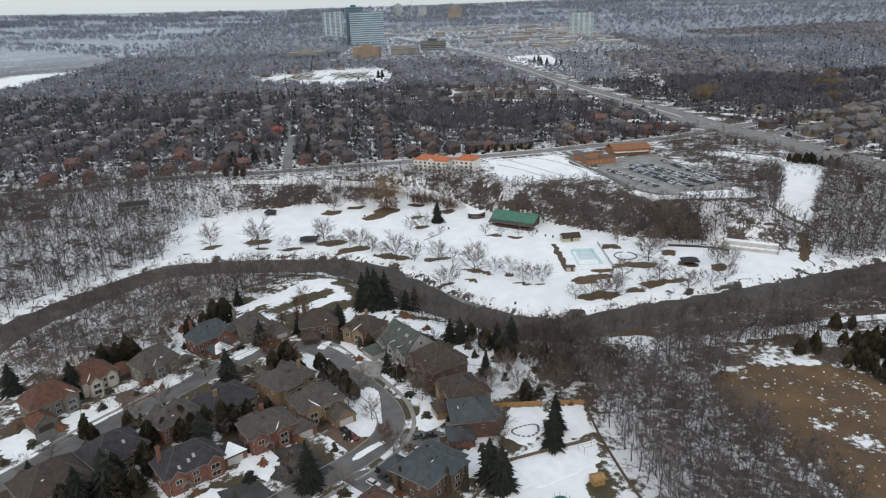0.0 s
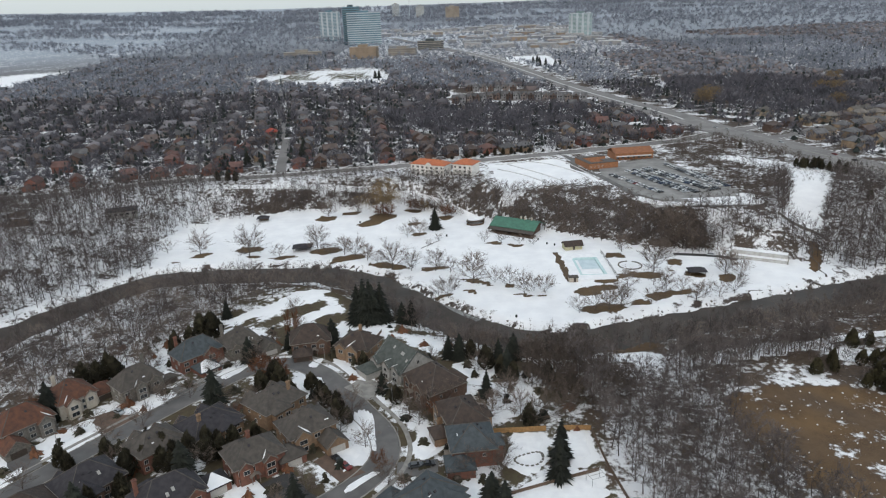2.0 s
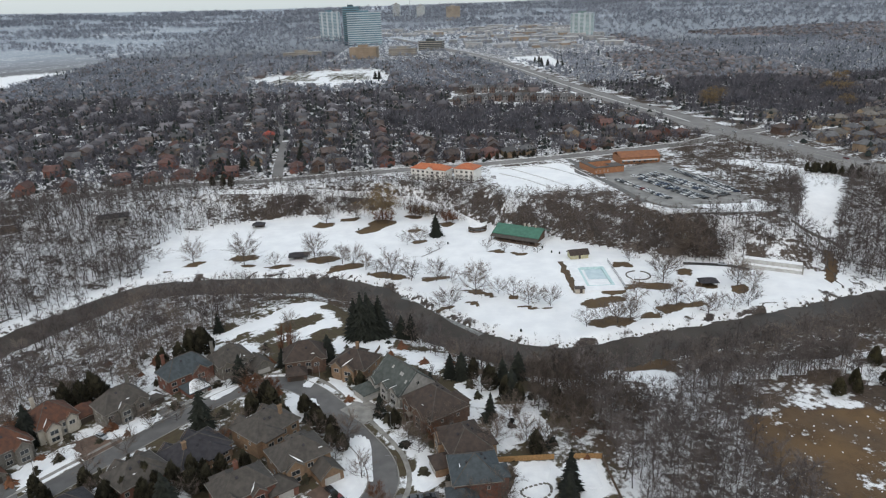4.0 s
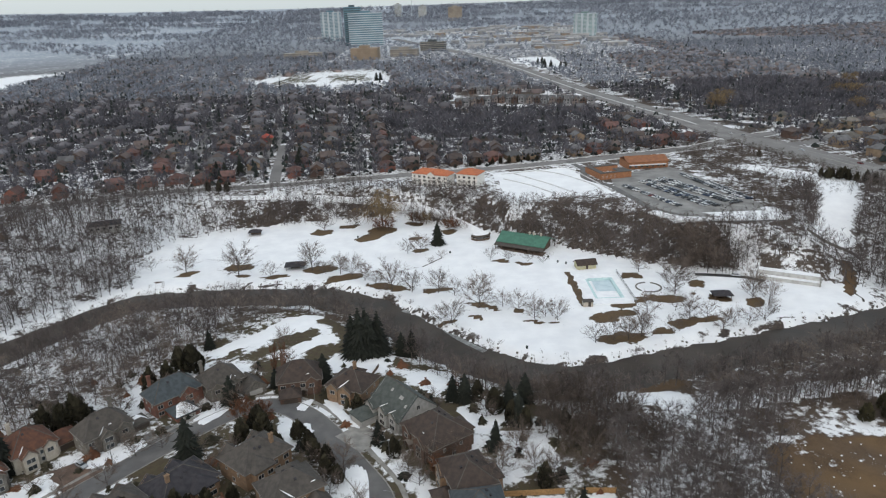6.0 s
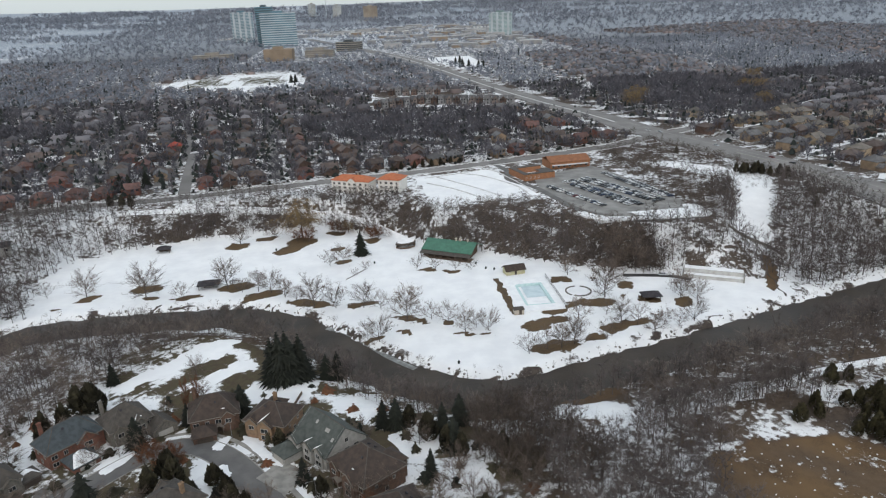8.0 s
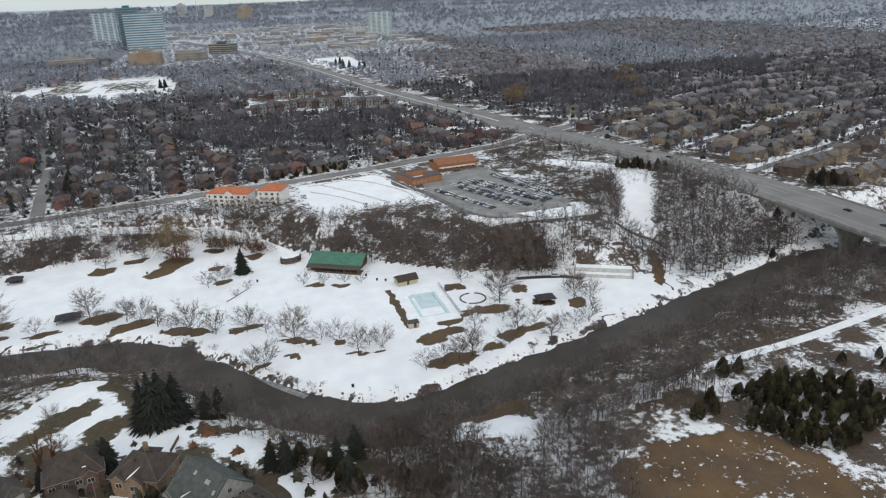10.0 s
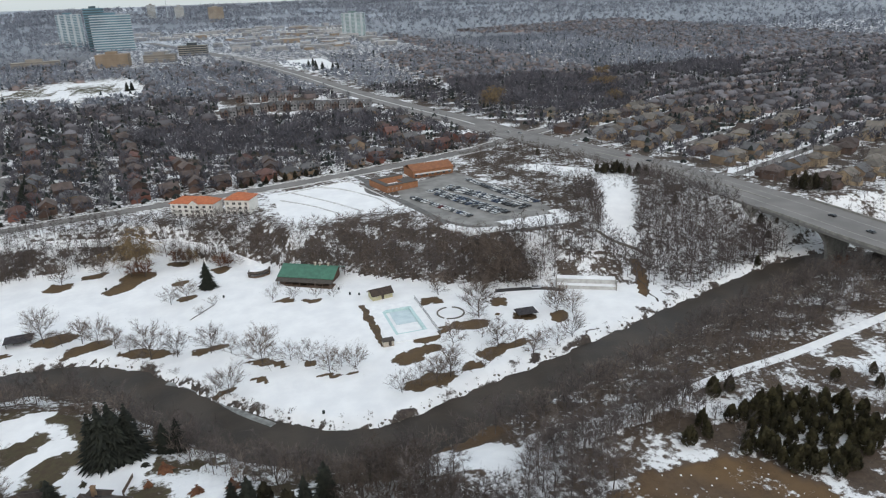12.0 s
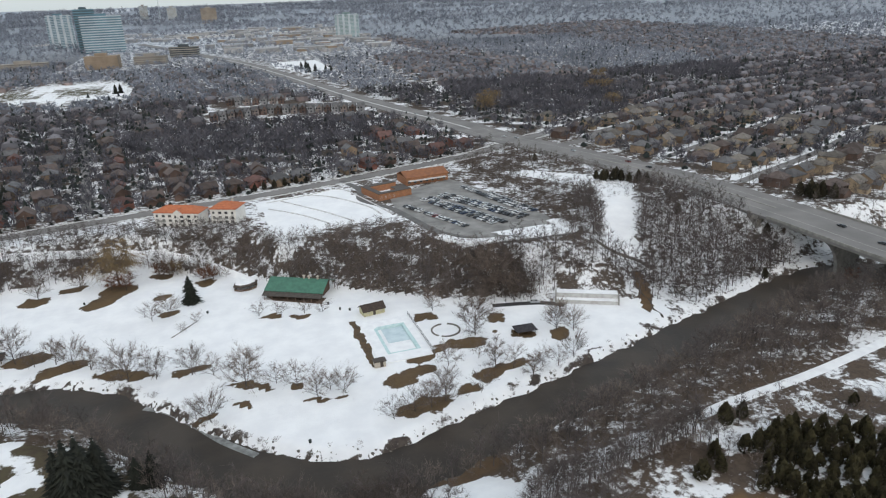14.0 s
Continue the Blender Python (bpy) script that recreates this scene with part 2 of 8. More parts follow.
    def gable_wall(self, x0, x1, y, z0, z, rise, depth=0.25):
        """The triangle of wall under a gable that faces -y, with depth."""
        xm = (x0 + x1) / 2
        vs = [(x0, y, z), (x1, y, z), (xm, y, z + rise), (x0, y + depth, z), (x1, y + depth, z), (xm, y + depth, z + rise)]
        return self.add(vs, [(0, 1, 2), (5, 4, 3), (0, 2, 5, 3), (2, 1, 4, 5)])

    def mesh(self, name, mat, smooth=False):
        me = bpy.data.meshes.new(name)
        me.from_pydata(self.v, [], self.f)
        me.materials.append(mat)
        if smooth:
            me.polygons.foreach_set("use_smooth", [True] * len(me.polygons))
        me.update()
        return me


def part(name, geo, mat, parent, label="", smooth=False):
    ob = new(name, geo.mesh(name, mat, smooth))
    ob.parent = parent
    return tagged(ob, label)


def shared(name, me, parent, m=None, label=""):
    ob = new(name, me)
    ob.parent = parent
    if m is not None:
        ob.matrix_basis = m
    return tagged(ob, label)


def thing(name, label, category, m=None, group="", kind=""):
    ob = new(name)
    ob.empty_display_size = 0.5
    if m is not None:
        ob.matrix_basis = m
    return tagged(ob, label, category, group, kind)


def tri_mesh(name, v, f, mat, more=()):
    """A mesh from arrays of triangles."""
    v, f = np.asarray(v, np.float32), np.asarray(f, np.int32)
    me = bpy.data.meshes.new(name)
    me.vertices.add(len(v))
    me.vertices.foreach_set("co", v.ravel())
    me.loops.add(f.size)
    me.loops.foreach_set("vertex_index", f.ravel())
    me.polygons.add(len(f))
    me.polygons.foreach_set("loop_start", np.arange(0, f.size, f.shape[1], dtype=np.int32))
    me.materials.append(mat)
    me.update(calc_edges=True)
    return me


def smooth_line(points, step=4.0):
    """A Catmull-Rom curve through plan points, sampled about every step metres."""
    p = np.array(points, float)
    e = np.vstack([2 * p[0] - p[1], p, 2 * p[-1] - p[-2]])
    out = []
    for i in range(1, len(e) - 2):
        n = max(1, int(np.linalg.norm(e[i + 1] - e[i]) / step))
        t = np.linspace(0, 1, n, endpoint=False)[:, None]
        a, b, c, d = e[i - 1], e[i], e[i + 1], e[i + 2]
        out.append(0.5 * (2 * b + (c - a) * t + (2 * a - 5 * b + 4 * c - d) * t**2 + (3 * b - a - 3 * c + d) * t**3))
    return np.vstack(out + [p[-1:]])


def near_line(x, y, line):
    """The distance of points from a line in plan."""
    best = np.full(np.shape(x), 1e9)
    for (ax, ay), (bx, by) in zip(line[:-1], line[1:]):
        dx, dy = bx - ax, by - ay
        k = np.clip(((x - ax) * dx + (y - ay) * dy) / (dx * dx + dy * dy + 1e-9), 0, 1)
        best = np.minimum(best, np.hypot(x - ax - k * dx, y - ay - k * dy))
    return best


def inside(x, y, poly):
    """Whether points lie in a polygon of the plan."""
    x, y = np.asarray(x, float), np.asarray(y, float)
    odd = np.zeros(x.shape, bool)
    for (ax, ay), (bx, by) in zip(poly, list(poly[1:]) + [poly[0]]):
        if ay != by:
            odd ^= ((ay > y) != (by > y)) & (x < (bx - ax) * (y - ay) / (by - ay) + ax)
    return odd


def ease(v):
    v = np.clip(v, 0, 1)
    return v * v * (3 - 2 * v)


def hills(x, y, size, seed=0.0):
    """Smooth pseudo-random swells of about -1 to 1."""
    a, b = x / size, y / size
    return (np.sin(a * 1.7 + 1.3 * np.sin(b * 1.1 + seed) + seed) + np.sin(b * 1.9 + 1.7 * np.sin(a * 0.9 - seed) + 2 * seed) + np.sin((a + b) * 1.3 + seed * 3)) / 3


# ---- the lie of the land ----
RIVER = smooth_line([(-165, 150), (-190, 200), (-203, 250), (-203, 290), (-192, 315), (-176, 340), (-156, 364), (-132, 369), (-97, 369), (-62, 365), (-38, 353),
                     (-22, 334), (-6, 313), (14, 293), (34, 281), (58, 278), (82, 285), (107, 292), (134, 300), (165, 309), (204, 322), (246, 335), (290, 346), (316, 342), (370, 326), (440, 310), (560, 300)])
FOOT_X = [-900, -400, -300, -235, -215, -198, -183, -165, -134, -99, -63, -30, 20, 63, 87, 110, 137, 161, 180, 200, 240, 290, 330, 420, 600, 900]
FOOT_Y = [150, 150, 180, 240, 305, 350, 400, 455, 470, 480, 485, 490, 455, 421, 402, 387, 374, 370, 352, 348, 357, 370, 366, 350, 335, 330]
BROW_X = [-900, -400, -300, -250, -200, -144, -106, -60, -20, 8, 30, 42, 75, 109, 126, 170, 194, 207, 225, 255, 275, 288, 300, 330, 420, 600, 900]
BROW_Y = [440, 460, 472, 485, 505, 509, 512, 516, 500, 495, 488, 456, 460, 458, 424, 403, 407, 440, 460, 466, 455, 410, 385, 392, 380, 365, 360]
ARTERIAL = smooth_line([(311, 250), (308, 300), (306, 330), (305, 385), (298, 470), (277, 560), (252, 650), (236, 740), (208, 860), (180, 1010), (136, 1310), (75, 1620), (-20, 1950), (-130, 2300)], 12)


def land(x, y):
    """The height of the ground, without the river's bed."""
    x, y = np.asarray(x, float), np.asarray(y, float)
    foot, brow = np.interp(x, FOOT_X, FOOT_Y), np.interp(x, BROW_X, BROW_Y)
    r = np.hypot(x, y)
    plateau = 17 + 0.006 * np.clip(y - 560, 0, 1000) + 80 * np.clip((r - 1600) / 3300, 0, None) ** 1.5
    slope = ease((y - foot) / np.maximum(brow - foot, 12))
    north = slope * plateau + (1 - slope) * 0.35 * hills(x, y, 21)
    # the river's other side: the housing estate on a low shelf, the flood plain to the east
    shelf = 7.2 - 3.4 * ease((-70 - x) / 70) - 2.2 * ease((y - 235) / 50) + 3.0 * ease((170 - y) / 60)
    plain = 2.6 + 0.5 * hills(x, y, 28)
    east = ease((x - 45) / 50)
    far_east = 14 * ease((x - 300) / 160)
    south = shelf * (1 - east) + plain * east + far_east
    side = np.interp(x, RIVER_X, RIVER_Y)
    is_south = (y < side) & (x > -203)
    west = ease((-203 - x) / 60) * 6
    h = np.where(is_south, south, north)
    return np.where((x <= -203) & (y < 330), west, h)


_top = [(a, b) for a, b in RIVER if b > 280 or a > -203]
RIVER_X = [-203.0] + sorted(a for a, b in _top if a > -202)
_by_x = dict((a, b) for a, b in _top)
RIVER_Y = [290.0] + [_by_x[a] for a in RIVER_X[1:]]


def ground_z(x, y):
    """The height of the ground with the river's bed and banks."""
    d = near_line(np.asarray(x, float), np.asarray(y, float), RIVER[::2])
    d = d + 1.3 * hills(np.asarray(x, float), np.asarray(y, float), 4.5, 2.0) + 0.9 * hills(np.asarray(x, float), np.asarray(y, float), 2.2, 1.0)
    h = land(x, y)
    bed = ease((d - 8.5) / 5.0)
    up = ease((d - 11) / 24)
    low = np.where(np.asarray(y) < np.interp(x, RIVER_X, RIVER_Y), -0.9 + up * (h + 0.9), np.minimum(h, -1.1 + 1.4 * ease((d - 11) / 6)) * (1 - ease((d - 12) / 14)) + h * ease((d - 12) / 14))
    x, y = np.asarray(x), np.asarray(y)
    h = h - 2.0 * ((x > 73) & (x < 84) & (y > 349) & (y < 372))  # the pool's basin
    return np.where(d < 40, -3.8 * (1 - bed) + bed * low, h)


def gz(x, y):
    return float(ground_z(np.array([x]), np.array([y]))[0])


# ---- ground cover ----
PARK_MELT = [  # places in the park where the snow has gone: x, y, half length, half width, degrees
    (-139, 400, 6, 3.4, 35), (-113, 407, 9.5, 5.0, 9), (-108, 394, 5, 2.6, -5), (-90, 391, 8, 2.6, 8), (-66, 399, 9.5, 5.2, 8), (-52, 386, 10.5, 4.8, 17), (-76, 466, 7, 5.5, -8), (-60, 475, 7, 4, 20),
    (-45, 451, 9.5, 5.5, 40), (-38, 465, 9, 8, 20), (-18, 477, 6, 4.5, -20), (4, 458, 5, 5, -20), (-17, 446, 4, 3.4, -20), (-13, 425, 5, 3, 5), (-29, 371, 13.5, 4.2, -22), (-4, 364.5, 7, 3.2, 8)] + [
    (17, 344, 11, 2.6, -27), (31, 403, 5.5, 2.6, -11), (43, 398, 6, 2.6, -23), (34, 337, 4, 2.6, -22), (40, 325, 5.6, 1.6, -22), (49, 323, 3.6, 1.6, -22), (71, 327, 6, 5, -3), (80, 331, 6.4, 3.6, -3), (96, 375, 6, 4.4, -23),
    (83, 340, 6, 3, 7), (92, 344, 8, 2.4, 23), (104, 345, 9, 4.6, -6), (125, 362, 4, 5, -23), (118, 350.5, 3, 2.2, -23), (102, 317, 5, 5.2, -22), (113, 321, 10, 2.7, 5)] + [
    (93, 311, 4.4, 3, -22), (129, 344, 6, 3.4, -23), (143, 338, 4.4, 5.2, -23), (74, 307, 12, 4.5, 8), (64.5, 361, 1.9, 20, 2), (-150, 388, 5, 1.6, 0), (14, 332, 5, 1.8, -40), (2, 328, 4, 2.4, 10)]
BROWN_FIELD = [(97, 225), (114, 230), (131, 229), (146, 227), (158, 208), (166, 190), (160, 120), (104, 120), (108, 160), (100, 183), (94, 203), (93, 214)]
SPORTS = [(-330, 1222), (-201, 1335), (-103, 1335), (-63, 1138), (-162, 1105)]
SNOW_LOT = [(38, 536), (92, 549), (100, 520), (110, 474), (75, 470), (45, 461)]
WEDGE = [(200, 398), (203, 385), (213, 384), (227, 412), (240, 434), (255, 459), (268, 475), (268, 490), (222, 540), (212, 532), (240, 480), (226, 452), (214, 424)]
YARD_SNOW = [
    [(-134, 206), (-120, 221), (-117, 222), (-112, 214), (-124, 199)], [(-117, 234), (-102, 240), (-96, 231), (-107, 223)], [(-150, 198), (-138, 201), (-131, 195), (-139, 187)],
    [(-140, 176), (-131, 186), (-134, 187), (-143, 178)], [(-34, 219), (-27, 211), (-22, 199), (-24, 190), (-31, 184), (-36, 190), (-30, 200)], [(-65, 186), (-60, 182), (-53, 168), (-60, 171)],
    [(-31, 178), (-20, 185), (-21, 180), (-29, 174)], [(-36, 158), (-27, 167), (-20, 164), (-28, 155)], [(17, 172), (42, 181), (44, 175), (39, 164), (34, 150), (10, 150)]] + [[(19, 200), (30, 199), (28, 184), (21, 182)], [(35, 200), (44, 200), (46, 186), (36, 182)], [(13, 229), (27, 233), (31, 215), (15, 214)], [(-48, 285), (-33, 295), (-20, 291), (-22, 279), (-38, 271)],
    [(-14, 272), (-4, 280), (8, 272), (-3, 256)], [(-99, 299), (-81, 311), (-70, 327), (-53, 331), (-60, 313), (-77, 306), (-91, 294)], [(-62, 290), (-54, 298), (-46, 304), (-50, 310), (-58, 303), (-66, 294)],
    [(-128, 236), (-119, 250), (-110, 260), (-120, 262), (-134, 246)], [(-112, 262), (-98, 280), (-90, 283), (-104, 262)]] + [[(8, 240), (18, 246), (24, 240), (12, 234)], [(-50, 244), (-40, 232), (-48, 226), (-56, 236)],
    [(-30, 246), (-24, 236), (-16, 224), (-20, 222), (-29, 234)], [(2, 163), (12, 172), (8, 180), (-2, 170)], [(-150, 215), (-142, 228), (-148, 232), (-156, 220)], [(-64, 166), (-60, 160), (-70, 152), (-76, 158)], [(-6, 206), (-12, 196), (-6, 188), (-1, 200)],
    [(-83, 252), (-76, 258), (-70, 255), (-78, 246)], [(-67, 260), (-60, 262), (-61, 256), (-67, 256)], [(-44, 253), (-38, 254), (-36, 248), (-42, 246)]]
GROVE = [(147, 229), (156, 235), (165, 244), (171, 248), (184, 245), (196, 237), (200, 228), (190, 216), (176, 212), (163, 208), (156, 214)]
FAR_SNOW = [(136, 1500), (234, 1500), (228, 1190), (183, 1279)]


def cover(x, y):
    """Shares of snow, brown grass, green grass and painted far haze."""
    snow = np.full(x.shape, 0.42)
    brown, green = np.zeros(x.shape), np.zeros(x.shape)
    true_x, true_y = x, y
    x, y = x + 5 * hills(x, y, 9, 1.0) + 3 * hills(x, y, 4, 2.0), y + 5 * hills(x, y, 9, 4.0) + 3 * hills(x, y, 4, 3.0)  # ragged edges
    foot, brow = np.interp(x, FOOT_X, FOOT_Y), np.interp(x, BROW_X, BROW_Y)
    side = np.interp(x, RIVER_X, RIVER_Y)
    d = near_line(x, y, RIVER[::2])
    x, y = true_x, true_y
    foot_t, side_t = np.interp(x, FOOT_X, FOOT_Y), np.interp(x, RIVER_X, RIVER_Y)
    park = (y > side_t) & (y < foot_t + 4 + 2 * hills(x, y, 5)) & (x > np.interp(y, [370, 403, 457], [-158, -165, -185]) + 2 * hills(x, y, 4)) & (x < 199 + 3 * hills(x, y, 6))
    x, y = true_x + 5 * hills(true_x, true_y, 9, 1.0), true_y + 5 * hills(true_x, true_y, 9, 4.0)
    snow[(true_y > side_t) & (true_y < foot_t + 6) & (true_x > -330)] = 0.54
    woods = (y >= foot + 4) & (y < brow)
    snow[woods] = 0.56
    snow[woods & (x > 20) & (x < 150)] = 0.40
    snow[woods & (x < 20)] = 0.46
    snow[woods & (x < 20) & (x > -95)] = 0.48
    snow[(x < -140) & (y > 300) & (y < brow)] = 0.57
    snow[woods & (x >= 205)] = 0.56
    snow[woods & inside(x, y, [(146, 360), (166, 386), (184, 402), (204, 402), (200, 370), (190, 352)])] = 0.50
    k = (y >= brow) & (y < 1000)
    snow[k] = 0.46 + 0.24 * hills(x, y, 11, 5.0)[k]
    snow[k & (x > 322) & (y < 480)] = 0.44
    snow[(y >= brow) & (y < 640) & (x < 105)] = 0.50
    snow[(y >= brow - 6) & (y < 535) & (x < 60)] = 0.54
    snow[(y >= brow - 4) & (y < 640) & (x >= 105) & (x < 320)] = 0.46
    snow[(y >= 1000)] = 0.47
    brown[(y >= brow)] = 0.12
    brown[woods] = 0.1
    snow[park] = 1.25
    for mx, my, a, b, turn in PARK_MELT:
        x, y = true_x + 1.8 * hills(true_x, true_y, 2.5, mx), true_y + 1.8 * hills(true_x, true_y, 2.5, my)
        c, s = math.cos(radians(turn)), math.sin(radians(turn))
        a, b = a * 0.92, b * 1.0
        u, v = ((x - mx) * c + (y - my) * s) / a, (-(x - mx) * s + (y - my) * c) / b
        k = ease((1.70 - np.hypot(u, v)) / 1.0)
        snow = np.where(park, snow * (1 - k) + 0.12 * k, snow)
        brown = np.where(park, np.maximum(brown, 0.85 * k), brown)
        green = np.where(park, np.maximum(green, 0.22 * k), green)
    x, y = true_x + 5 * hills(true_x, true_y, 9, 1.0), true_y + 5 * hills(true_x, true_y, 9, 4.0)
    bank = (d > 10.5) & (d < 14.5) & (true_y > side)
    snow[bank] = 0.62
    snow[(d > 9) & (d < 12.6) & (true_y > side)] = 0.40
    strip = (d > 12) & (d < 17) & (true_y > side) & (true_x > 185) & (true_x < 300)
    snow[strip] = 0.72
    strip = (d > 11) & (d < 17) & ((true_y > side) | (true_x < -195)) & (true_x < -95)
    snow[strip] = 0.76
    south = (true_y < side)
    snow[south] = 0.44
    brown[south] = 0.25
    snow[south & (x < -95) & (y > 245)] = 0.55
    snow[south & (x < -60) & (d > 11) & (d < 19)] = 0.72
    snow[south & (x > 48) & (x < 108) & (y < 252)] = 0.50
    snow[south & (x > 105) & (x < 300)] = 0.48
    k = south & (x > 100) & (x < 215) & (y < 262)
    snow[k] = 0.48 + 0.18 * hills(x, y, 9, 2.0)[k]
    k = south & (x > 195) & (x < 300) & (y < 300)
    snow[k] = 0.50 + 0.18 * hills(x, y, 10, 1.0)[k]
    k = south & inside(x, y, GROVE)
    snow[k] = 0.50
    brown[south & (x > 105)] = 0.22
    estate = south & (x < 46) & (x > -150) & ((y < 268) | ((x > -100) & (y < 332)))
    snow[estate] = 0.45 + 0.30 * hills(x, y, 6, 5.0)[estate]
    x, y = true_x + 0.8 * hills(true_x, true_y, 3, 1.0), true_y + 0.8 * hills(true_x, true_y, 3, 2.0)
    green[estate] = 0.55
    k = south & inside(x, y, [(-160, 225), (-128, 262), (-100, 292), (-88, 284), (-112, 252), (-140, 222)])
    snow[k] = 0.72
    for yard in YARD_SNOW:
        snow[inside(x, y, yard)] = 1.15
    snow[south & (x > 43) & (x < 62) & (y < 206)] = 0.54
    field = inside(x, y, BROWN_FIELD)
    snow[field], brown[field] = 0.33 + 0.14 * hills(x, y, 5, 3.0)[field], 0.8 + 0.3 * hills(x, y, 8, 2.0)[field]
    snow[near_line(x, y, [(56, 254), (80, 251), (101, 252), (124, 257), (150, 263)]) < 4.5] = 0.95
    snow[south & (x > 32) & (y > 262) & (x < 240)] = 0.42
    snow[inside(x, y, [(56, 264), (74, 244), (90, 248), (78, 263)])] = 1.25
    snow[inside(x, y, SNOW_LOT)] = 1.1
    snow[inside(x, y, WEDGE)] = 1.3
    k = near_line(x, y, [(204, 372), (196, 354), (189, 342)]) < 2.6
    snow[k], brown[k] = 0.12, 0.8
    snow[inside(x, y, FAR_SNOW)] = 1.3
    k = inside(x, y, SPORTS)
    snow[k], green[k], brown[k] = 0.66, 0.6, 0.7
    k = inside(x, y, [(-190, 1270), (-130, 1290), (-100, 1190), (-160, 1165)]) | inside(x, y, [(-300, 1225), (-225, 1275), (-190, 1190), (-215, 1170)])
    snow[k], green[k] = 0.44, 1.0
    far_left = (x < -700 - (y - 1200) * 0.12) & (y > 900)
    snow[far_left], brown[far_left] = 0.38 + 0.12 * hills(x, y * 2.2, 60)[far_left], 0.25
    town = (x > -230) & (x < 480) & (y > 1480) & (y < 2800)
    snow[town] = 0.46
    farm = (np.hypot(x, y) > 2900)
    snow[farm], brown[farm] = 0.34 + 0.12 * hills(x, y * 2.5, 200)[farm], 0.25
    k = inside(true_x, true_y, [(58, 282), (84, 288), (90, 268), (72, 262), (58, 268)])
    snow[k], brown[k] = 0.15, 0.7
    k = inside(x, y, [(-262, 480), (-195, 476), (-190, 462), (-212, 440), (-258, 430)])
    snow[k], brown[k] = 0.80, 0.3
    k = inside(x, y, [(-330, 470), (-262, 470), (-250, 425), (-290, 410), (-330, 430)])
    snow[k], brown[k] = 0.46, 0.5
    k = inside(x, y, [(-900, 1440), (-760, 1480), (-700, 1250), (-780, 1190)]) | inside(x, y, [(-420, 765), (-310, 740), (-322, 715), (-420, 738)])
    snow[k], brown[k] = 0.74, 0.4
    wooded = (y > 1650) & ~town & ~far_left & ((y < 3000) | (hills(x, y * 1.8, 210, 1.0) > -0.15)) & (x > -900)
    snow[wooded], brown[wooded] = 0.30 + 0.10 * hills(x, y * 2.2, 45, 2.0)[wooded], 0.0
    # The painted haze grows with distance, weaker where the land is wooded.
    haze = ease((np.hypot(x, y) - 1200) / 1300) * np.where(wooded, 0.75, 1.0)
    return np.stack([np.clip(snow, 0, 1.3), np.clip(brown, 0, 1), np.clip(green, 0, 1), haze], -1)


def stretch(a, b, step, far0, far1, grow=1.09):
    mid = list(np.arange(a, b + 0.1, step))
    lo, hi, s = [], [], step
    while (mid[0] if not lo else lo[-1]) > far0:
        s *= grow
        lo.append((mid[0] if not lo else lo[-1]) - s)
    s = step
    while (mid[-1] if not hi else hi[-1]) < far1:
        s *= grow
        hi.append((mid[-1] if not hi else hi[-1]) + s)
    return np.array(lo[::-1] + mid + hi)


def build_ground():
    xs, ys = stretch(-260, 360, 2.4, -4200, 4200), stretch(110, 640, 2.4, -900, 4990)
    X, Y = np.meshgrid(xs, ys)
    Z = ground_z(X.ravel(), Y.ravel())
    nx, ny = len(xs), len(ys)
    i = np.arange(nx * ny).reshape(ny, nx)
    f = np.stack([i[:-1, :-1], i[:-1, 1:], i[1:, 1:], i[1:, :-1]], -1).reshape(-1, 4)
    me = tri_mesh("ground", np.stack([X.ravel(), Y.ravel(), Z], -1), f, M_GROUND)
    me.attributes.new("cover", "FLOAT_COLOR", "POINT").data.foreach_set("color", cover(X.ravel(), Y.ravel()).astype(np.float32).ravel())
    me.polygons.foreach_set("use_smooth", [True] * len(me.polygons))
    return tagged(new("ground", me), "patchy snow over brown grass, leaf litter and park lawn", "ground", kind="structure")


build_ground()


def ribbon(line, width, lift=0.06, flat=None, offset=0.0, edge=0.4):
    """A strip of road along a plan line that lies on the ground, its edges turned down."""
    line = np.asarray(line, float)
    t = np.gradient(line, axis=0)
    t /= np.linalg.norm(t, axis=1)[:, None]
    n = np.stack([-t[:, 1], t[:, 0]], -1)
    w = np.asarray(width) * np.ones(len(line))
    rows = []
    mid = ground_z(line[:, 0], line[:, 1]) if flat is None else np.asarray(flat) * np.ones(len(line))
    for k, dz in ((-0.5, -edge), (-0.5, lift), (-0.17, lift + 0.02), (0.17, lift + 0.02), (0.5, lift), (0.5, -edge)):
        p = line + n * (offset + k * w)[:, None]
        z = mid if flat is not None else ground_z(p[:, 0], p[:, 1])
        rows.append(np.column_stack([p, z + dz]))
    g = Geo()
    m = len(line)
    vs = np.stack(rows, 1).reshape(-1, 3)
    fs = [(i * 6 + j, i * 6 + j + 1, i * 6 + j + 7, i * 6 + j + 6) for i in range(m - 1) for j in range(5)]
    return g.add(vs.tolist(), [q[::-1] for q in fs])


def structure(name, geo, mat, label, category):
    return tagged(new(name, geo.mesh(name, mat)), label, category, kind="structure")


# river
_w = ribbon(RIVER, 25.0, 0.0, flat=-2.35, edge=0.5)
structure("water", _w, M_WATER, "dark smooth river water between snowy banks", "river")


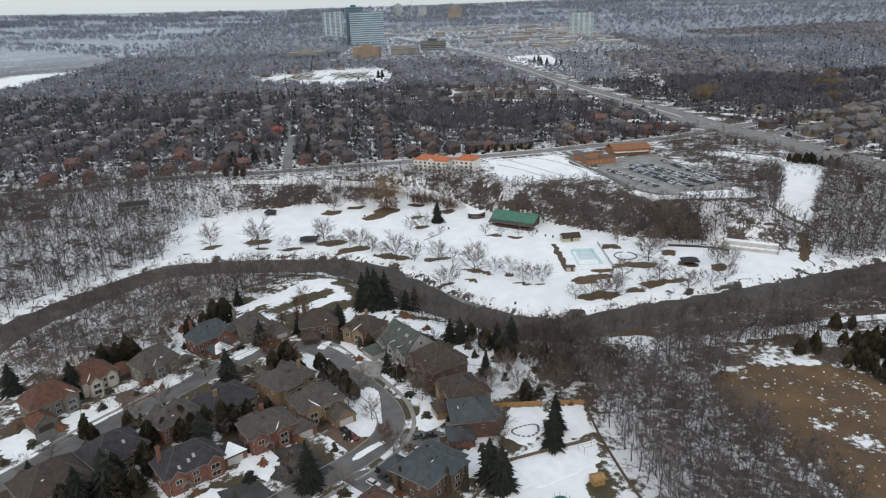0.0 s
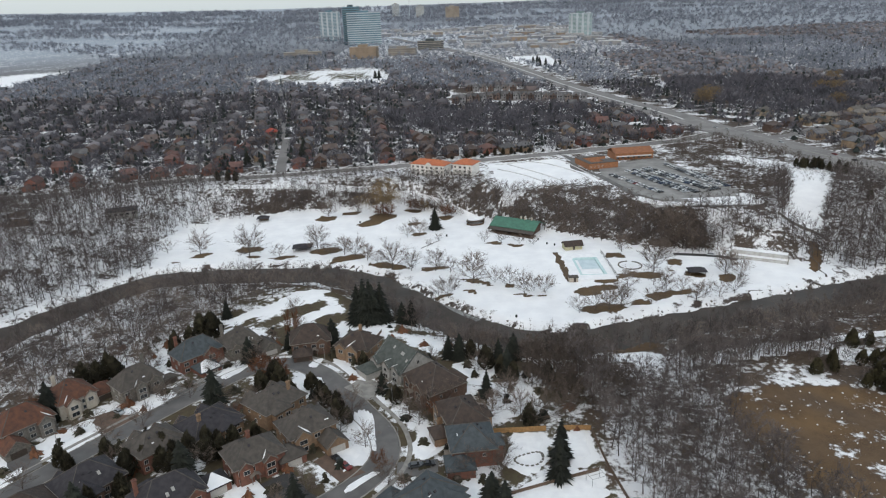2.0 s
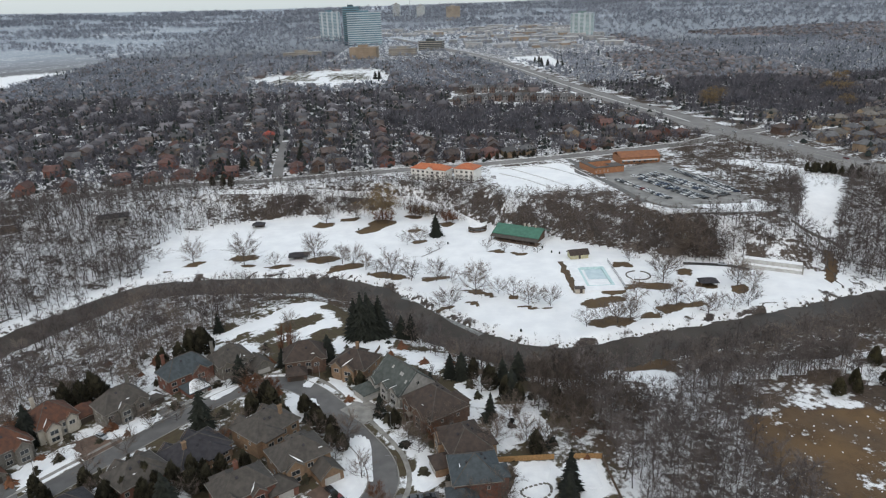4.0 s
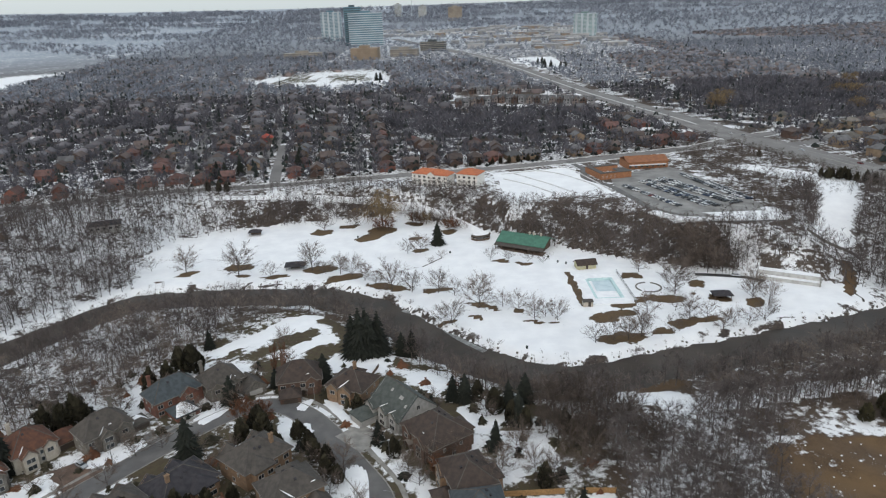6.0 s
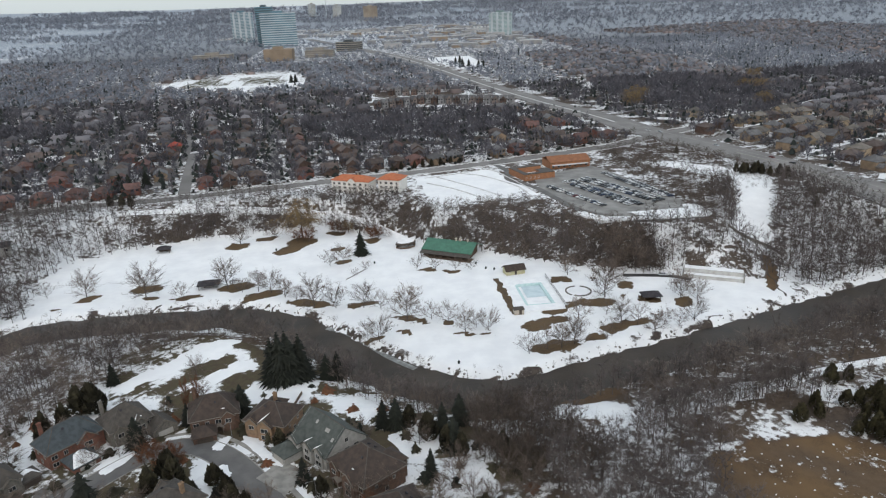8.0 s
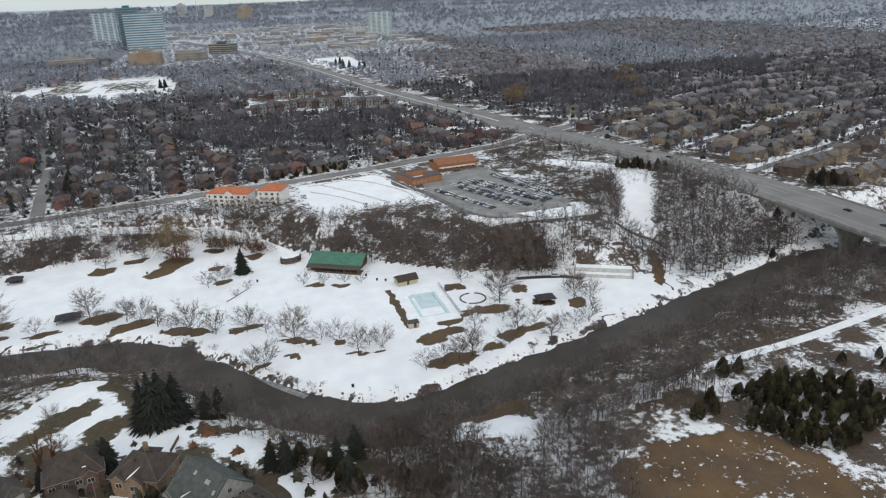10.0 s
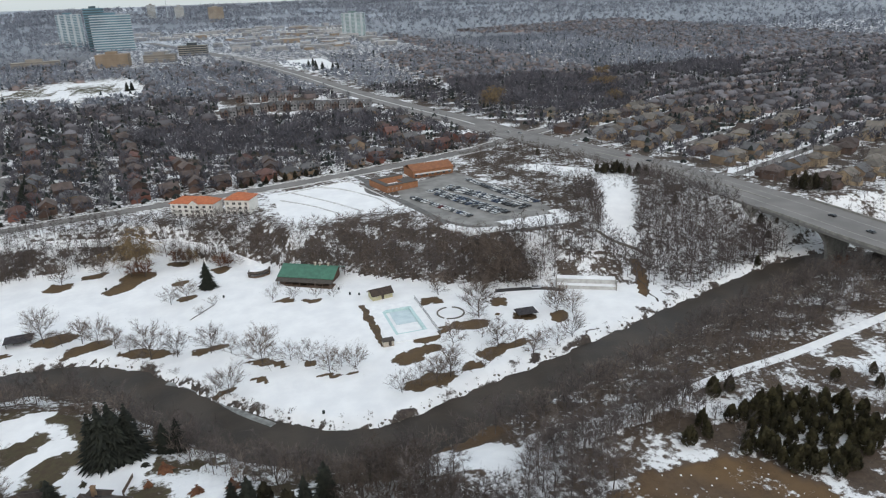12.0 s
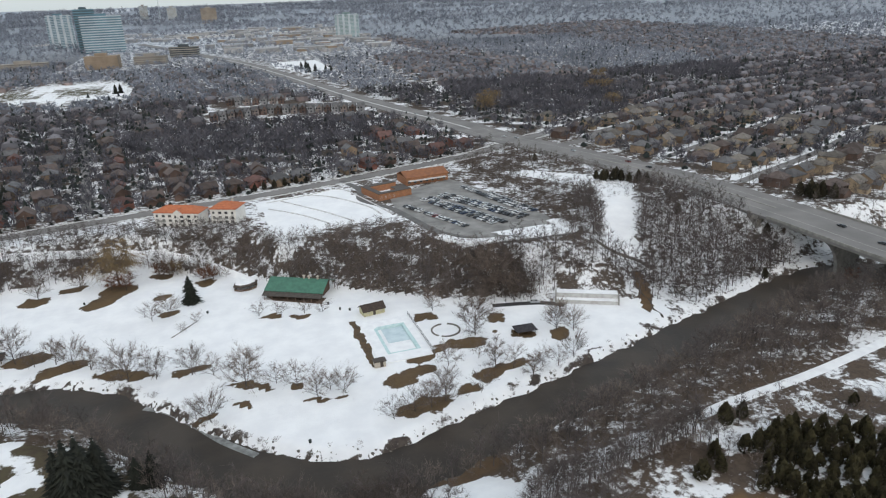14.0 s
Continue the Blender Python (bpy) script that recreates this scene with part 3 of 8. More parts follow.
# ---- roads ----
CRESCENT = smooth_line([(-170, 130), (-152, 153), (-134, 176), (-124, 190), (-113, 204), (-99, 220), (-85, 236), (-72, 249), (-62, 253), (-52, 249), (-41, 237), (-30, 219), (-21, 204), (-19, 191), (-25, 179), (-38, 166), (-52, 152), (-70, 134)], 3)
PLATEAU_ROAD = smooth_line([(-620, 440), (-400, 468), (-280, 486), (-248, 495), (-201, 515), (-144, 520), (-106, 526), (-68, 533), (-28, 542), (34, 553), (100, 569), (160, 586), (212, 605), (252, 630), (300, 655)], 6)
SIDE_STREET = smooth_line([(-118, 527), (-126, 575), (-138, 655), (-141, 672)], 6)
CROSS_STREET = smooth_line([(252, 630), (278, 604), (309, 610), (339, 634), (385, 653), (439, 662), (525, 685), (620, 709), (792, 739), (1000, 765)], 8)
structure("road_crescent", ribbon(CRESCENT, 8.6, 0.05), M_ASPHALT, "worn grey asphalt residential road curving round the houses", "road")
structure("road_plateau", ribbon(PLATEAU_ROAD, 10.5, 0.12), M_ROAD_FAR, "grey asphalt two-lane road along the top of the slope", "road")
structure("road_side_street", ribbon(SIDE_STREET, 8.0, 0.10), M_ROAD_FAR, "grey asphalt side street between houses", "road")
_q = CROSS_STREET[CROSS_STREET[:, 0] > 345]
structure("verge_cross_street", ribbon(_q, 15.5 + 3.0 * np.sin(np.arange(len(_q)) * 0.9) + 2.0 * np.sin(np.arange(len(_q)) * 2.3), 0.06, edge=0.6), M_SNOW, "snowy verges of the cross street", "verge")
structure("road_cross_street", ribbon(CROSS_STREET, 10.0, 0.14), M_ROAD_FAR, "grey asphalt street crossing the main road", "road")
# the main road: on the ground in the north, on a bridge over the river
_z = np.where(ARTERIAL[:, 1] > 500, np.maximum(ground_z(ARTERIAL[:, 0], ARTERIAL[:, 1]) + 0.35, 17.3), 17.3)
_z = np.convolve(np.pad(_z, 4, mode="edge"), np.ones(9) / 9, "valid")
structure("road_main", ribbon(ARTERIAL, np.interp(ARTERIAL[:, 1], [250, 420, 600, 900, 2300], [35, 35, 34, 29, 25]), 0.2, flat=_z, edge=1.2, offset=-2.5), M_ROAD_FAR, "salt-stained grey asphalt main road with several lanes", "road")
structure("median", ribbon(ARTERIAL[(ARTERIAL[:, 1] > 395) & (ARTERIAL[:, 1] < 560)], 1.6, 0.42, offset=-2.5, flat=_z[(ARTERIAL[:, 1] > 395) & (ARTERIAL[:, 1] < 560)], edge=0.1), M_CONCRETE, "raised concrete median on the main road", "median")
_far = ARTERIAL[(ARTERIAL[:, 1] > 690) & (ARTERIAL[:, 1] < 1700)]
structure("median_far", ribbon(_far, 2.0, 0.45, flat=_z[(ARTERIAL[:, 1] > 690) & (ARTERIAL[:, 1] < 1700)], edge=0.1), M_SNOW_DIRTY, "snow-dusted median on the main road", "median")
for k in (-1, 1):
    structure("trim_lane_line", ribbon(ARTERIAL[ARTERIAL[:, 1] < 700], 0.35, 0.235, flat=_z[ARTERIAL[:, 1] < 700], offset=-2.5 + k * 8.0, edge=0.01), M_PAINT_W, "faded white lane line on the main road", "line")
# sidewalks and snowy verges of the crescent
structure("pavement_outer", ribbon(CRESCENT[:-8], 1.5, 0.10, offset=7.4), M_CONCRETE, "pale concrete pavement along the crescent", "pavement")
for k in (-1, 1):
    structure("kerb_crescent", ribbon(CRESCENT, 0.35, 0.17, offset=k * 4.45), M_CONCRETE, "low concrete kerb of the crescent", "kerb")
structure("pavement_plateau", ribbon(PLATEAU_ROAD, 1.8, 0.18, offset=8.2), M_SNOW_DIRTY, "snow-covered pavement along the road", "pavement")
structure("pavement_plateau_south", ribbon(PLATEAU_ROAD[12:], 2.2, 0.18, offset=-8.0), M_SNOW_DIRTY, "snow-covered verge along the road", "pavement")
TRAIL = smooth_line([(150, 262), (164, 265), (177, 267), (204, 270), (229, 274), (261, 280), (310, 290), (360, 300)], 5)
structure("path_snowy", ribbon(TRAIL, 4.2, 0.10), M_SNOW, "trodden snowy footpath through the flood plain", "path")
PARK_LANE = smooth_line([(-150, 500), (-95, 503), (-45, 500), (-5, 482), (14, 466), (26, 452)], 5)
structure("path_park_lane", ribbon(PARK_LANE, 4.0, 0.12), M_SNOW, "snow-covered lane down into the park", "path")


def bridge():
    b = thing("road_bridge", "pale concrete girder bridge on tapered piers over the river", "bridge", kind="structure")
    pts = [(x, y) for x, y in ARTERIAL if 262 < y < 392]
    line = np.array(pts)
    g = ribbon(line, 34.0, -0.25, flat=17.3, edge=1.9, offset=-2.5)
    part("girder", g, M_CONCRETE, b)
    for s in (-1, 1):
        part("parapet", ribbon(line, 0.4, 1.05, flat=17.5, offset=-2.5 + s * 17.6, edge=0.4), M_CONCRETE, b)
    for py in (346, 298):
        x = float(np.interp(py, line[:, 1], line[:, 0]))
        g = Geo()
        vs = []
        for z, w, t in ((-4, 6.2, 1.0), (3, 6.4, 1.0), (9, 8.4, 1.0), (13.5, 12.0, 1.1), (15.4, 14.6, 1.2)):
            vs += [(x - w, py - t, z), (x + w, py - t, z), (x + w, py + t, z), (x - w, py + t, z)]
        fs = [(i * 4 + j, i * 4 + (j + 1) % 4, i * 4 + 4 + (j + 1) % 4, i * 4 + 4 + j) for i in range(4) for j in range(4)]
        part("pier", g.add(vs, fs), M_CONCRETE, b)
    g = Geo().box(289.5, 324, 390, 398, 2, 16.9)
    part("abutment", g, M_CONCRETE, b)


bridge()

_g = ribbon(smooth_line([(193, 394), (199, 390), (206, 388.5), (212, 384), (215, 376)], 2), 0.8, 1.3, edge=1.5)
structure("wall_gully", _g, M_STONE, "low dark stone wall across the foot of the snowy clearing", "wall")
CREEK = smooth_line([(209, 396), (205, 382), (199, 365), (195, 350), (191, 336), (190, 326)], 2)
structure("creek", ribbon(CREEK[:-4] + np.column_stack([0.9 * np.sin(np.arange(len(CREEK) - 4) * 0.9), np.zeros(len(CREEK) - 4)]), 0.7 + 0.4 * np.sin(np.arange(len(CREEK) - 4) * 1.7), 0.08), M_WATER, "narrow dark creek running down to the river", "creek")
structure("path_foot", ribbon(smooth_line([(128, 374), (140, 371), (151, 367), (158, 361)], 3), 3.4, 0.12), M_ASPHALT_DARK, "wet dark path at the foot of the slope", "path")


# ---- trees ----
def grow(rng, height, spread, limbs, subs, twigs, trunk=0.34, twig_len=0.11, twig_w=0.0042, bole=0.25, droop=0.0, flat=False):
    """A bare tree: arrays of trunk and limbs (three-sided tapered pieces) and of twigs (thin blades)."""
    seg, tips = [], []
    top = np.array([rng.normal(0, 0.04) * height, rng.normal(0, 0.04) * height, height * 0.80])
    p = [np.zeros(3)]
    for k in (0.3, 0.6, 1.0):
        p.append(top * k + rng.normal(0, 0.012, 3) * height)
    r = [trunk, trunk * 0.72, trunk * 0.42, trunk * 0.12]
    for i in range(3):
        seg.append((p[i], p[i + 1], r[i], r[i + 1]))
    ang = rng.uniform(0, 6.28)
    for i in range(limbs):
        k = bole + (0.95 - bole) * (i + rng.uniform(0, 0.8)) / limbs
        ang += 2.4 + rng.normal(0, 0.3)
        j = min(2, int(k * 3))
        o = p[j] + (p[j + 1] - p[j]) * (k * 3 - j if k * 3 - j < 1 else 1)
        length = spread * (1.05 - 0.62 * k) * rng.uniform(0.8, 1.2)
        rise = (0.55 + 0.75 * k) * length * rng.uniform(0.75, 1.2)
        d = np.array([math.cos(ang) * length, math.sin(ang) * length, rise])
        e = o + d * 0.5 + np.array([0, 0, -0.06 * length])
        f = o + d + np.array([0, 0, 0.12 * length])
        rr = trunk * (0.50 - 0.30 * k)
        seg += [(o, e, rr, rr * 0.6), (e, f, rr * 0.6, rr * 0.15)]
        tips += [(f, d), (e + (f - e) * 0.5, d)]
        for _ in range(subs):
            q = o + (e - o) * rng.uniform(0.5, 1) if rng.random() < 0.35 else e + (f - e) * rng.uniform(0, 0.9)
            t = d * 0.42 * rng.uniform(0.6, 1.2) + rng.normal(0, 0.30, 3) * length * np.array([1, 1, 0.7])
            t[2] = abs(t[2]) * (1 - droop) - droop * 0.6 * length
            seg.append((q, q + t, rr * 0.34, rr * 0.06))
            tips += [(q + t, t), (q + t * 0.55, t)]
    V, F = [], []
    for i, (a, b, r0, r1) in enumerate(seg):
        d = b - a
        u = np.cross(d, [0.3, 0.5, 0.81])
        u /= np.linalg.norm(u) + 1e-9
        w = np.cross(d, u)
        w /= np.linalg.norm(w) + 1e-9
        n = len(V)
        if flat and i > 2:
            V += [a - u * r0, a + u * r0, b]
            F.append((n, n + 1, n + 2))
            continue
        for o, rad in ((a, r0), (b, r1)):
            V += [o + (u * math.cos(s) + w * math.sin(s)) * rad for s in (0, 2.094, 4.189)]
        F += [(n, n + 1, n + 4), (n, n + 4, n + 3), (n + 1, n + 2, n + 5), (n + 1, n + 5, n + 4), (n + 2, n, n + 3), (n + 2, n + 3, n + 5)]
    tv = []
    for i in range(twigs):
        o, d = tips[rng.integers(len(tips))]
        s = height * twig_len * rng.uniform(0.6, 1.4)
        t = d / (np.linalg.norm(d) + 1e-9) * s * 0.6 + rng.normal(0, 0.55, 3) * s
        t[2] = t[2] * (1 - droop) + 0.2 * s - droop * 1.6 * s
        side = np.cross(t, rng.normal(0, 1, 3))
        side *= height * twig_w / (np.linalg.norm(side) + 1e-9)
        o = o - d * rng.uniform(0, 0.35)
        tv += [o - side, o + side, o + t]
    tv = np.array(tv)
    return np.array(V), np.array(F), tv, np.arange(len(tv)).reshape(-1, 3)


def spruce(rng, height, width, tiers, blades, cut=0.06, power=1.0, rough=0.25):
    """A conifer: drooping tiers of needle-covered boughs, each a blade with a fold."""
    V, F = [], []
    for i in range(tiers):
        k = (i + rng.uniform(0, 0.8)) / tiers
        z = height * (cut + (0.97 - cut) * k)
        rad = width * (1 - k) ** power * rng.uniform(1 - rough, 1 + rough * 0.7) + 0.12
        n = max(4, int(blades * (1 - 0.6 * k)))
        a0 = rng.uniform(0, 6.28)
        for j in range(n):
            a = a0 + 6.283 * (j + rng.uniform(-0.3, 0.3)) / n
            r = rad * rng.uniform(0.9 - rough, 1 + rough * 0.8)
            c, s = math.cos(a), math.sin(a)
            w = 0.9 * rad * 2.2 / n + 0.1
            up = height / tiers * 0.9
            dz = -0.28 * r
            m = len(V)
            V += [(0, 0, z + up * 0.6), (c * r * 0.6 - s * w, s * r * 0.6 + c * w, z + dz * 0.55), (c * r, s * r, z + dz), (c * r * 0.6 + s * w, s * r * 0.6 - c * w, z + dz * 0.55), (c * r * 0.55, s * r * 0.55, z + up * 0.42 + dz * 0.3)]
            F += [(m, m + 1, m + 4), (m + 1, m + 2, m + 4), (m + 4, m + 2, m + 3), (m, m + 4, m + 3)]
    return np.array(V), np.array(F)


def many(protos, places, rng, tilt=0.0):
    """Joins copies of prototypes: places are rows of x, y, z, scale."""
    V, F, n = [], [], 0
    pick = rng.integers(0, len(protos), len(places))
    ang = rng.uniform(0, 6.283, len(places))
    for (x, y, z, s), i, a in zip(places, pick, ang):
        v, f = protos[i]
        c, q = math.cos(a), math.sin(a)
        m = np.array([[c * s, q * s, 0], [-q * s, c * s, 0], [0, 0, s]])
        V.append(v @ m + (x, y, z))
        F.append(f + n)
        n += len(v)
    return np.vstack(V), np.vstack(F)


def scatter(rng, x0, x1, y0, y1, n, keep, gap=0.0):
    """Random plan points of a box that keep() allows, no two nearer than gap."""
    p = np.column_stack([rng.uniform(x0, x1, n), rng.uniform(y0, y1, n)])
    p = p[keep(p[:, 0], p[:, 1])]
    if gap:
        seen, out = {}, []
        for a, b in p:
            i, j = int(a // gap), int(b // gap)
            if all((a - c) ** 2 + (b - d) ** 2 > gap * gap for u in (-1, 0, 1) for v in (-1, 0, 1) for c, d in seen.get((i + u, j + v), ())):
                seen.setdefault((i, j), []).append((a, b))
                out.append((a, b))
        p = np.array(out).reshape(-1, 2)
    return p


def lifted(p, rng, s0, s1, sink=0.15):
    return np.column_stack([p, ground_z(p[:, 0], p[:, 1]) - sink, rng.uniform(s0, s1, len(p))])


RNG = np.random.default_rng(7)
# single park trees, in five builds
PARK_KIND = []
for i, (h, w, lim, sub, tw) in enumerate(((11, 6.2, 15, 7, 2300), (8, 5.0, 14, 7, 1900), (6.0, 4.2, 12, 6, 1400), (13, 6.2, 15, 7, 2300), (9.5, 3.6, 13, 6, 1500))):
    V, F, tv, tf = grow(np.random.default_rng(20 + i), h, w, lim, sub, tw, trunk=0.024 * h, twig_len=0.12, twig_w=0.0032, bole=0.10)
    PARK_KIND.append((tri_mesh("trunk", V, F, M_BARK), tri_mesh("crown", tv, tf, M_TWIG)))
V, F, tv, tf = grow(np.random.default_rng(31), 14, 6.5, 14, 9, 2600, trunk=0.42, twig_len=0.16, twig_w=0.0030, droop=0.5)
PARK_KIND.append((tri_mesh("trunk", V, F, M_BARK), tri_mesh("crown", tv, tf, M_WILLOW)))
V, F, tv, tf = grow(np.random.default_rng(32), 7, 3.0, 12, 7, 1500, trunk=0.2, twig_len=0.14, twig_w=0.006)
PARK_KIND.append((tri_mesh("trunk", V, F, M_BARK), tri_mesh("crown", tv, tf, M_DRY_LEAF)))


def bare_tree(kind, x, y, s=1.0, label="leafless park tree with a spreading grey-brown crown", name="bare_tree", group="park trees"):
    s *= 1.22
    t = thing(name, label, "tree", pose(x, y, gz(x, y) - 0.1, 0, 0, (x * 37 + y * 53) % 360) @ Matrix.Diagonal((s, s, s, 1)), group)
    shared("trunk", PARK_KIND[kind][0], t)
    shared("crown", PARK_KIND[kind][1], t)
    return t


for x, y, k, s in ((-141, 402, 0, 0.9), (-110, 394, 0, 1.15), (-92, 391, 2, 1.0), (-71, 398, 0, 1.0), (-55, 391, 1, 1.0), (-63, 392, 2, 0.9), (-41, 381, 4, 0.9), (-48, 388, 1, 1.0),
                   (-26, 365, 0, 1.0), (-16, 363, 1, 1.0), (-3, 361, 1, 1.1), (5, 357, 2, 1.1), (16, 342, 3, 0.95), (27, 342, 2, 1.0), (34, 337, 2, 1.2), (40, 327, 1, 0.9), (45, 330, 2, 1.0),
                   (50, 326, 1, 0.85), (3, 325, 1, 1.0), (-2, 329, 2, 1.0), (70, 305, 2, 1.2), (76, 305, 4, 1.0)) + ((82, 307, 4, 1.1), (62, 303, 2, 1.0), (110, 350, 3, 1.0), (107, 321, 4, 1.0),
                   (113, 318, 2, 1.1), (118, 311, 4, 0.9), (104, 331, 2, 0.9), (144, 342, 1, 1.0), (150, 338, 1, 0.9), (101, 380, 1, 0.95), (139, 318, 1, 0.9), (130, 314, 2, 0.9), (96, 308, 2, 1.0),
                   (-75, 470, 1, 1.0), (-56, 473, 1, 1.0), (-13, 421, 1, 1.0), (-20, 420, 2, 1.0), (3, 464, 1, 1.0), (-16, 473, 1, 0.9), (128, 385, 3, 0.9), (135, 380, 0, 0.9), (131, 392, 3, 1.0)) + ((141, 378, 1, 1.0), (138, 388, 0, 1.0), (147, 350, 1, 1.0), (120, 372, 1, 0.9), (-161, 405, 2, 1.0), (-35, 374, 2, 0.9), (91, 330, 1, 0.9),
                   (26, 405, 2, 0.8), (36, 402, 2, 0.8), (46, 400, 2, 0.75), (54, 398, 2, 0.7), (-1, 410, 2, 0.6), (-7, 402, 2, 0.5), (124, 316, 2, 0.9), (88, 318, 2, 0.8)):
    bare_tree(k, x, y, s)
bare_tree(5, -38, 473, 1.45, "large golden-twigged weeping willow without leaves", "willow_tree")
bare_tree(5, -10, 476, 0.5, "small golden-twigged willow without leaves", "willow_tree")

# woods: one prototype set, nearest ones as single trees, the rest joined
WOOD = []
for i in range(6):
    V, F, tv, tf = grow(np.random.default_rng(50 + i), 12, 2.0 + 0.4 * (i % 3), 10, 2, 205, trunk=0.20, twig_len=0.12, twig_w=0.0036, bole=0.30, flat=True)
    WOOD.append((np.vstack([V, tv]), np.vstack([F, tf + len(V)]), V, F, tv, tf))
SHRUB = []
for i in range(4):
    V, F, tv, tf = grow(np.random.default_rng(70 + i), 5, 2.4, 8, 1, 170, trunk=0.08, twig_len=0.22, twig_w=0.0078, bole=0.05, flat=True)
    SHRUB.append((np.vstack([V, tv]), np.vstack([F, tf + len(V)])))
WOOD_J = [(a, b) for a, b, *_ in WOOD]
WOOD_MESH = []
for i in range(6):
    V, F, tv, tf = grow(np.random.default_rng(60 + i), 12, 2.0 + 0.3 * (i % 3), 12, 3, 400, trunk=0.17, twig_len=0.11, twig_w=0.0030, bole=0.28, flat=True)
    WOOD_MESH.append((tri_mesh("trunk", V, F, M_BARK), tri_mesh("crown", tv, tf, M_SLIM_TWIG)))


def stuff(name, v, f, mat, label, category):
    return tagged(new(name, tri_mesh(name, v, f, mat)), label, category, kind="stuff")


def north_woods(x, y):
    foot, brow = np.interp(x, FOOT_X, FOOT_Y), np.interp(x, BROW_X, BROW_Y)
    wild = (x < np.interp(y, [370, 403, 457], [-158, -165, -185]) - 1) & ((y > np.interp(x, RIVER_X, RIVER_Y)) | (x < -203))
    ok = ((y > foot + 2) | wild | ((x > 207) & (y > np.interp(x, RIVER_X, RIVER_Y)))) & (y < brow + 2) & (near_line(x, y, RIVER[::3]) > 14)
    ok &= ~inside(x, y, WEDGE) & ~inside(x, y, [(196, 394), (199, 379), (213, 376), (222, 398), (244, 432), (262, 462), (240, 470), (214, 424)]) & ~inside(x, y, SNOW_LOT) & (near_line(x, y, PARK_LANE) > 3) & (near_line(x, y, ARTERIAL[:30]) > 17)
    ok &= ~((x > 140) & (x < 190) & (y < 374)) & (near_line(x, y, CREEK[::3]) > 2.0) & (np.hypot(x + 5, y - 513) > 15) & (np.hypot(x - 20.5, y - 508) > 12)
    ok &= ~((x > 100) & (x < 205) & (y > brow - 5))
    return ok & (near_line(x, y, PLATEAU_ROAD) > 9)


p = scatter(RNG, -300, 300, 300, 530, 30000, north_woods, 3.8)
dense = np.where(p[:, 0] < -120, 0.85, np.where(p[:, 0] < 0, 1.0, np.where(p[:, 0] < 205, 0.95, 1.0)))
p = p[RNG.random(len(p)) < dense]
q = lifted(p, RNG, 0.9, 1.5)
_f, _b = np.interp(p[:, 0], FOOT_X, FOOT_Y), np.interp(p[:, 0], BROW_X, BROW_Y)
q[:, 3] *= np.where((p[:, 0] < 150) & (p[:, 0] > -160), np.clip(1.15 - np.where(p[:, 0] > 10, 0.75, 0.62) * (p[:, 1] - _f) / (_b - _f), 0.4, 1), 1)
stuff("hillside_woods", *many(WOOD_J, q, RNG), M_WOOD_TWIG, "leafless grey-brown woods on the snowy slope", "woods")
p = scatter(RNG, -105, 22, 440, 520, 6000, north_woods, 3.3)
stuff("slope_saplings", *many(WOOD_J, lifted(p, RNG, 0.5, 0.85), RNG), M_WOOD_TWIG, "young leafless trees crowded on the slope above the park", "woods")
p = scatter(RNG, -300, 45, 300, 530, 20000, north_woods, 5.2)
stuff("slope_undergrowth", *many(SHRUB, lifted(p, RNG, 0.6, 1.25), RNG), M_WOOD_TWIG, "grey leafless undergrowth on the snowy slope", "brush")
p = scatter(RNG, -40, 205, 370, 520, 9000, north_woods, 3.9)
k = inside(p[:, 0], p[:, 1], [(146, 360), (166, 386), (184, 402), (204, 402), (200, 370), (190, 352)])
p = p[~k]
stuff("hillside_brush", *many(SHRUB, lifted(p, RNG, 0.7, 1.4), RNG), M_SHRUB_TWIG, "russet leafless brush between the slope's trees", "brush")


p = scatter(RNG, 112, 166, 362, 412, 3000, lambda x, y: inside(x + 5 * hills(x, y, 6, 1.0), y + 5 * hills(x, y, 5, 2.0), [(117, 394), (130, 381), (141, 369), (151, 375), (156, 390), (150, 401), (138, 404), (122, 408)]) & (RNG.random(len(x)) < 0.55), 2.8)
k = RNG.random(len(p)) < 0.5
stuff("thicket", *many(WOOD_J, lifted(p[k], RNG, 0.7, 1.05), RNG), M_THICKET, "dense dark-brown thicket at the foot of the slope", "thicket")
stuff("thicket_brush", *many(SHRUB, lifted(p[~k], RNG, 1.0, 1.7), RNG), M_THICKET, "dense dark-brown brush at the foot of the slope", "thicket")
p = scatter(RNG, 204, 292, 335, 440, 5000, lambda x, y: north_woods(x, y) & ~inside(x, y, [(195, 330), (208, 372), (200, 402), (190, 380)]), 4.4)
stuff("bank_thicket", *many(SHRUB, lifted(p, RNG, 0.8, 1.5), RNG), M_THICKET, "dark brown brush on the bank below the main road", "thicket")


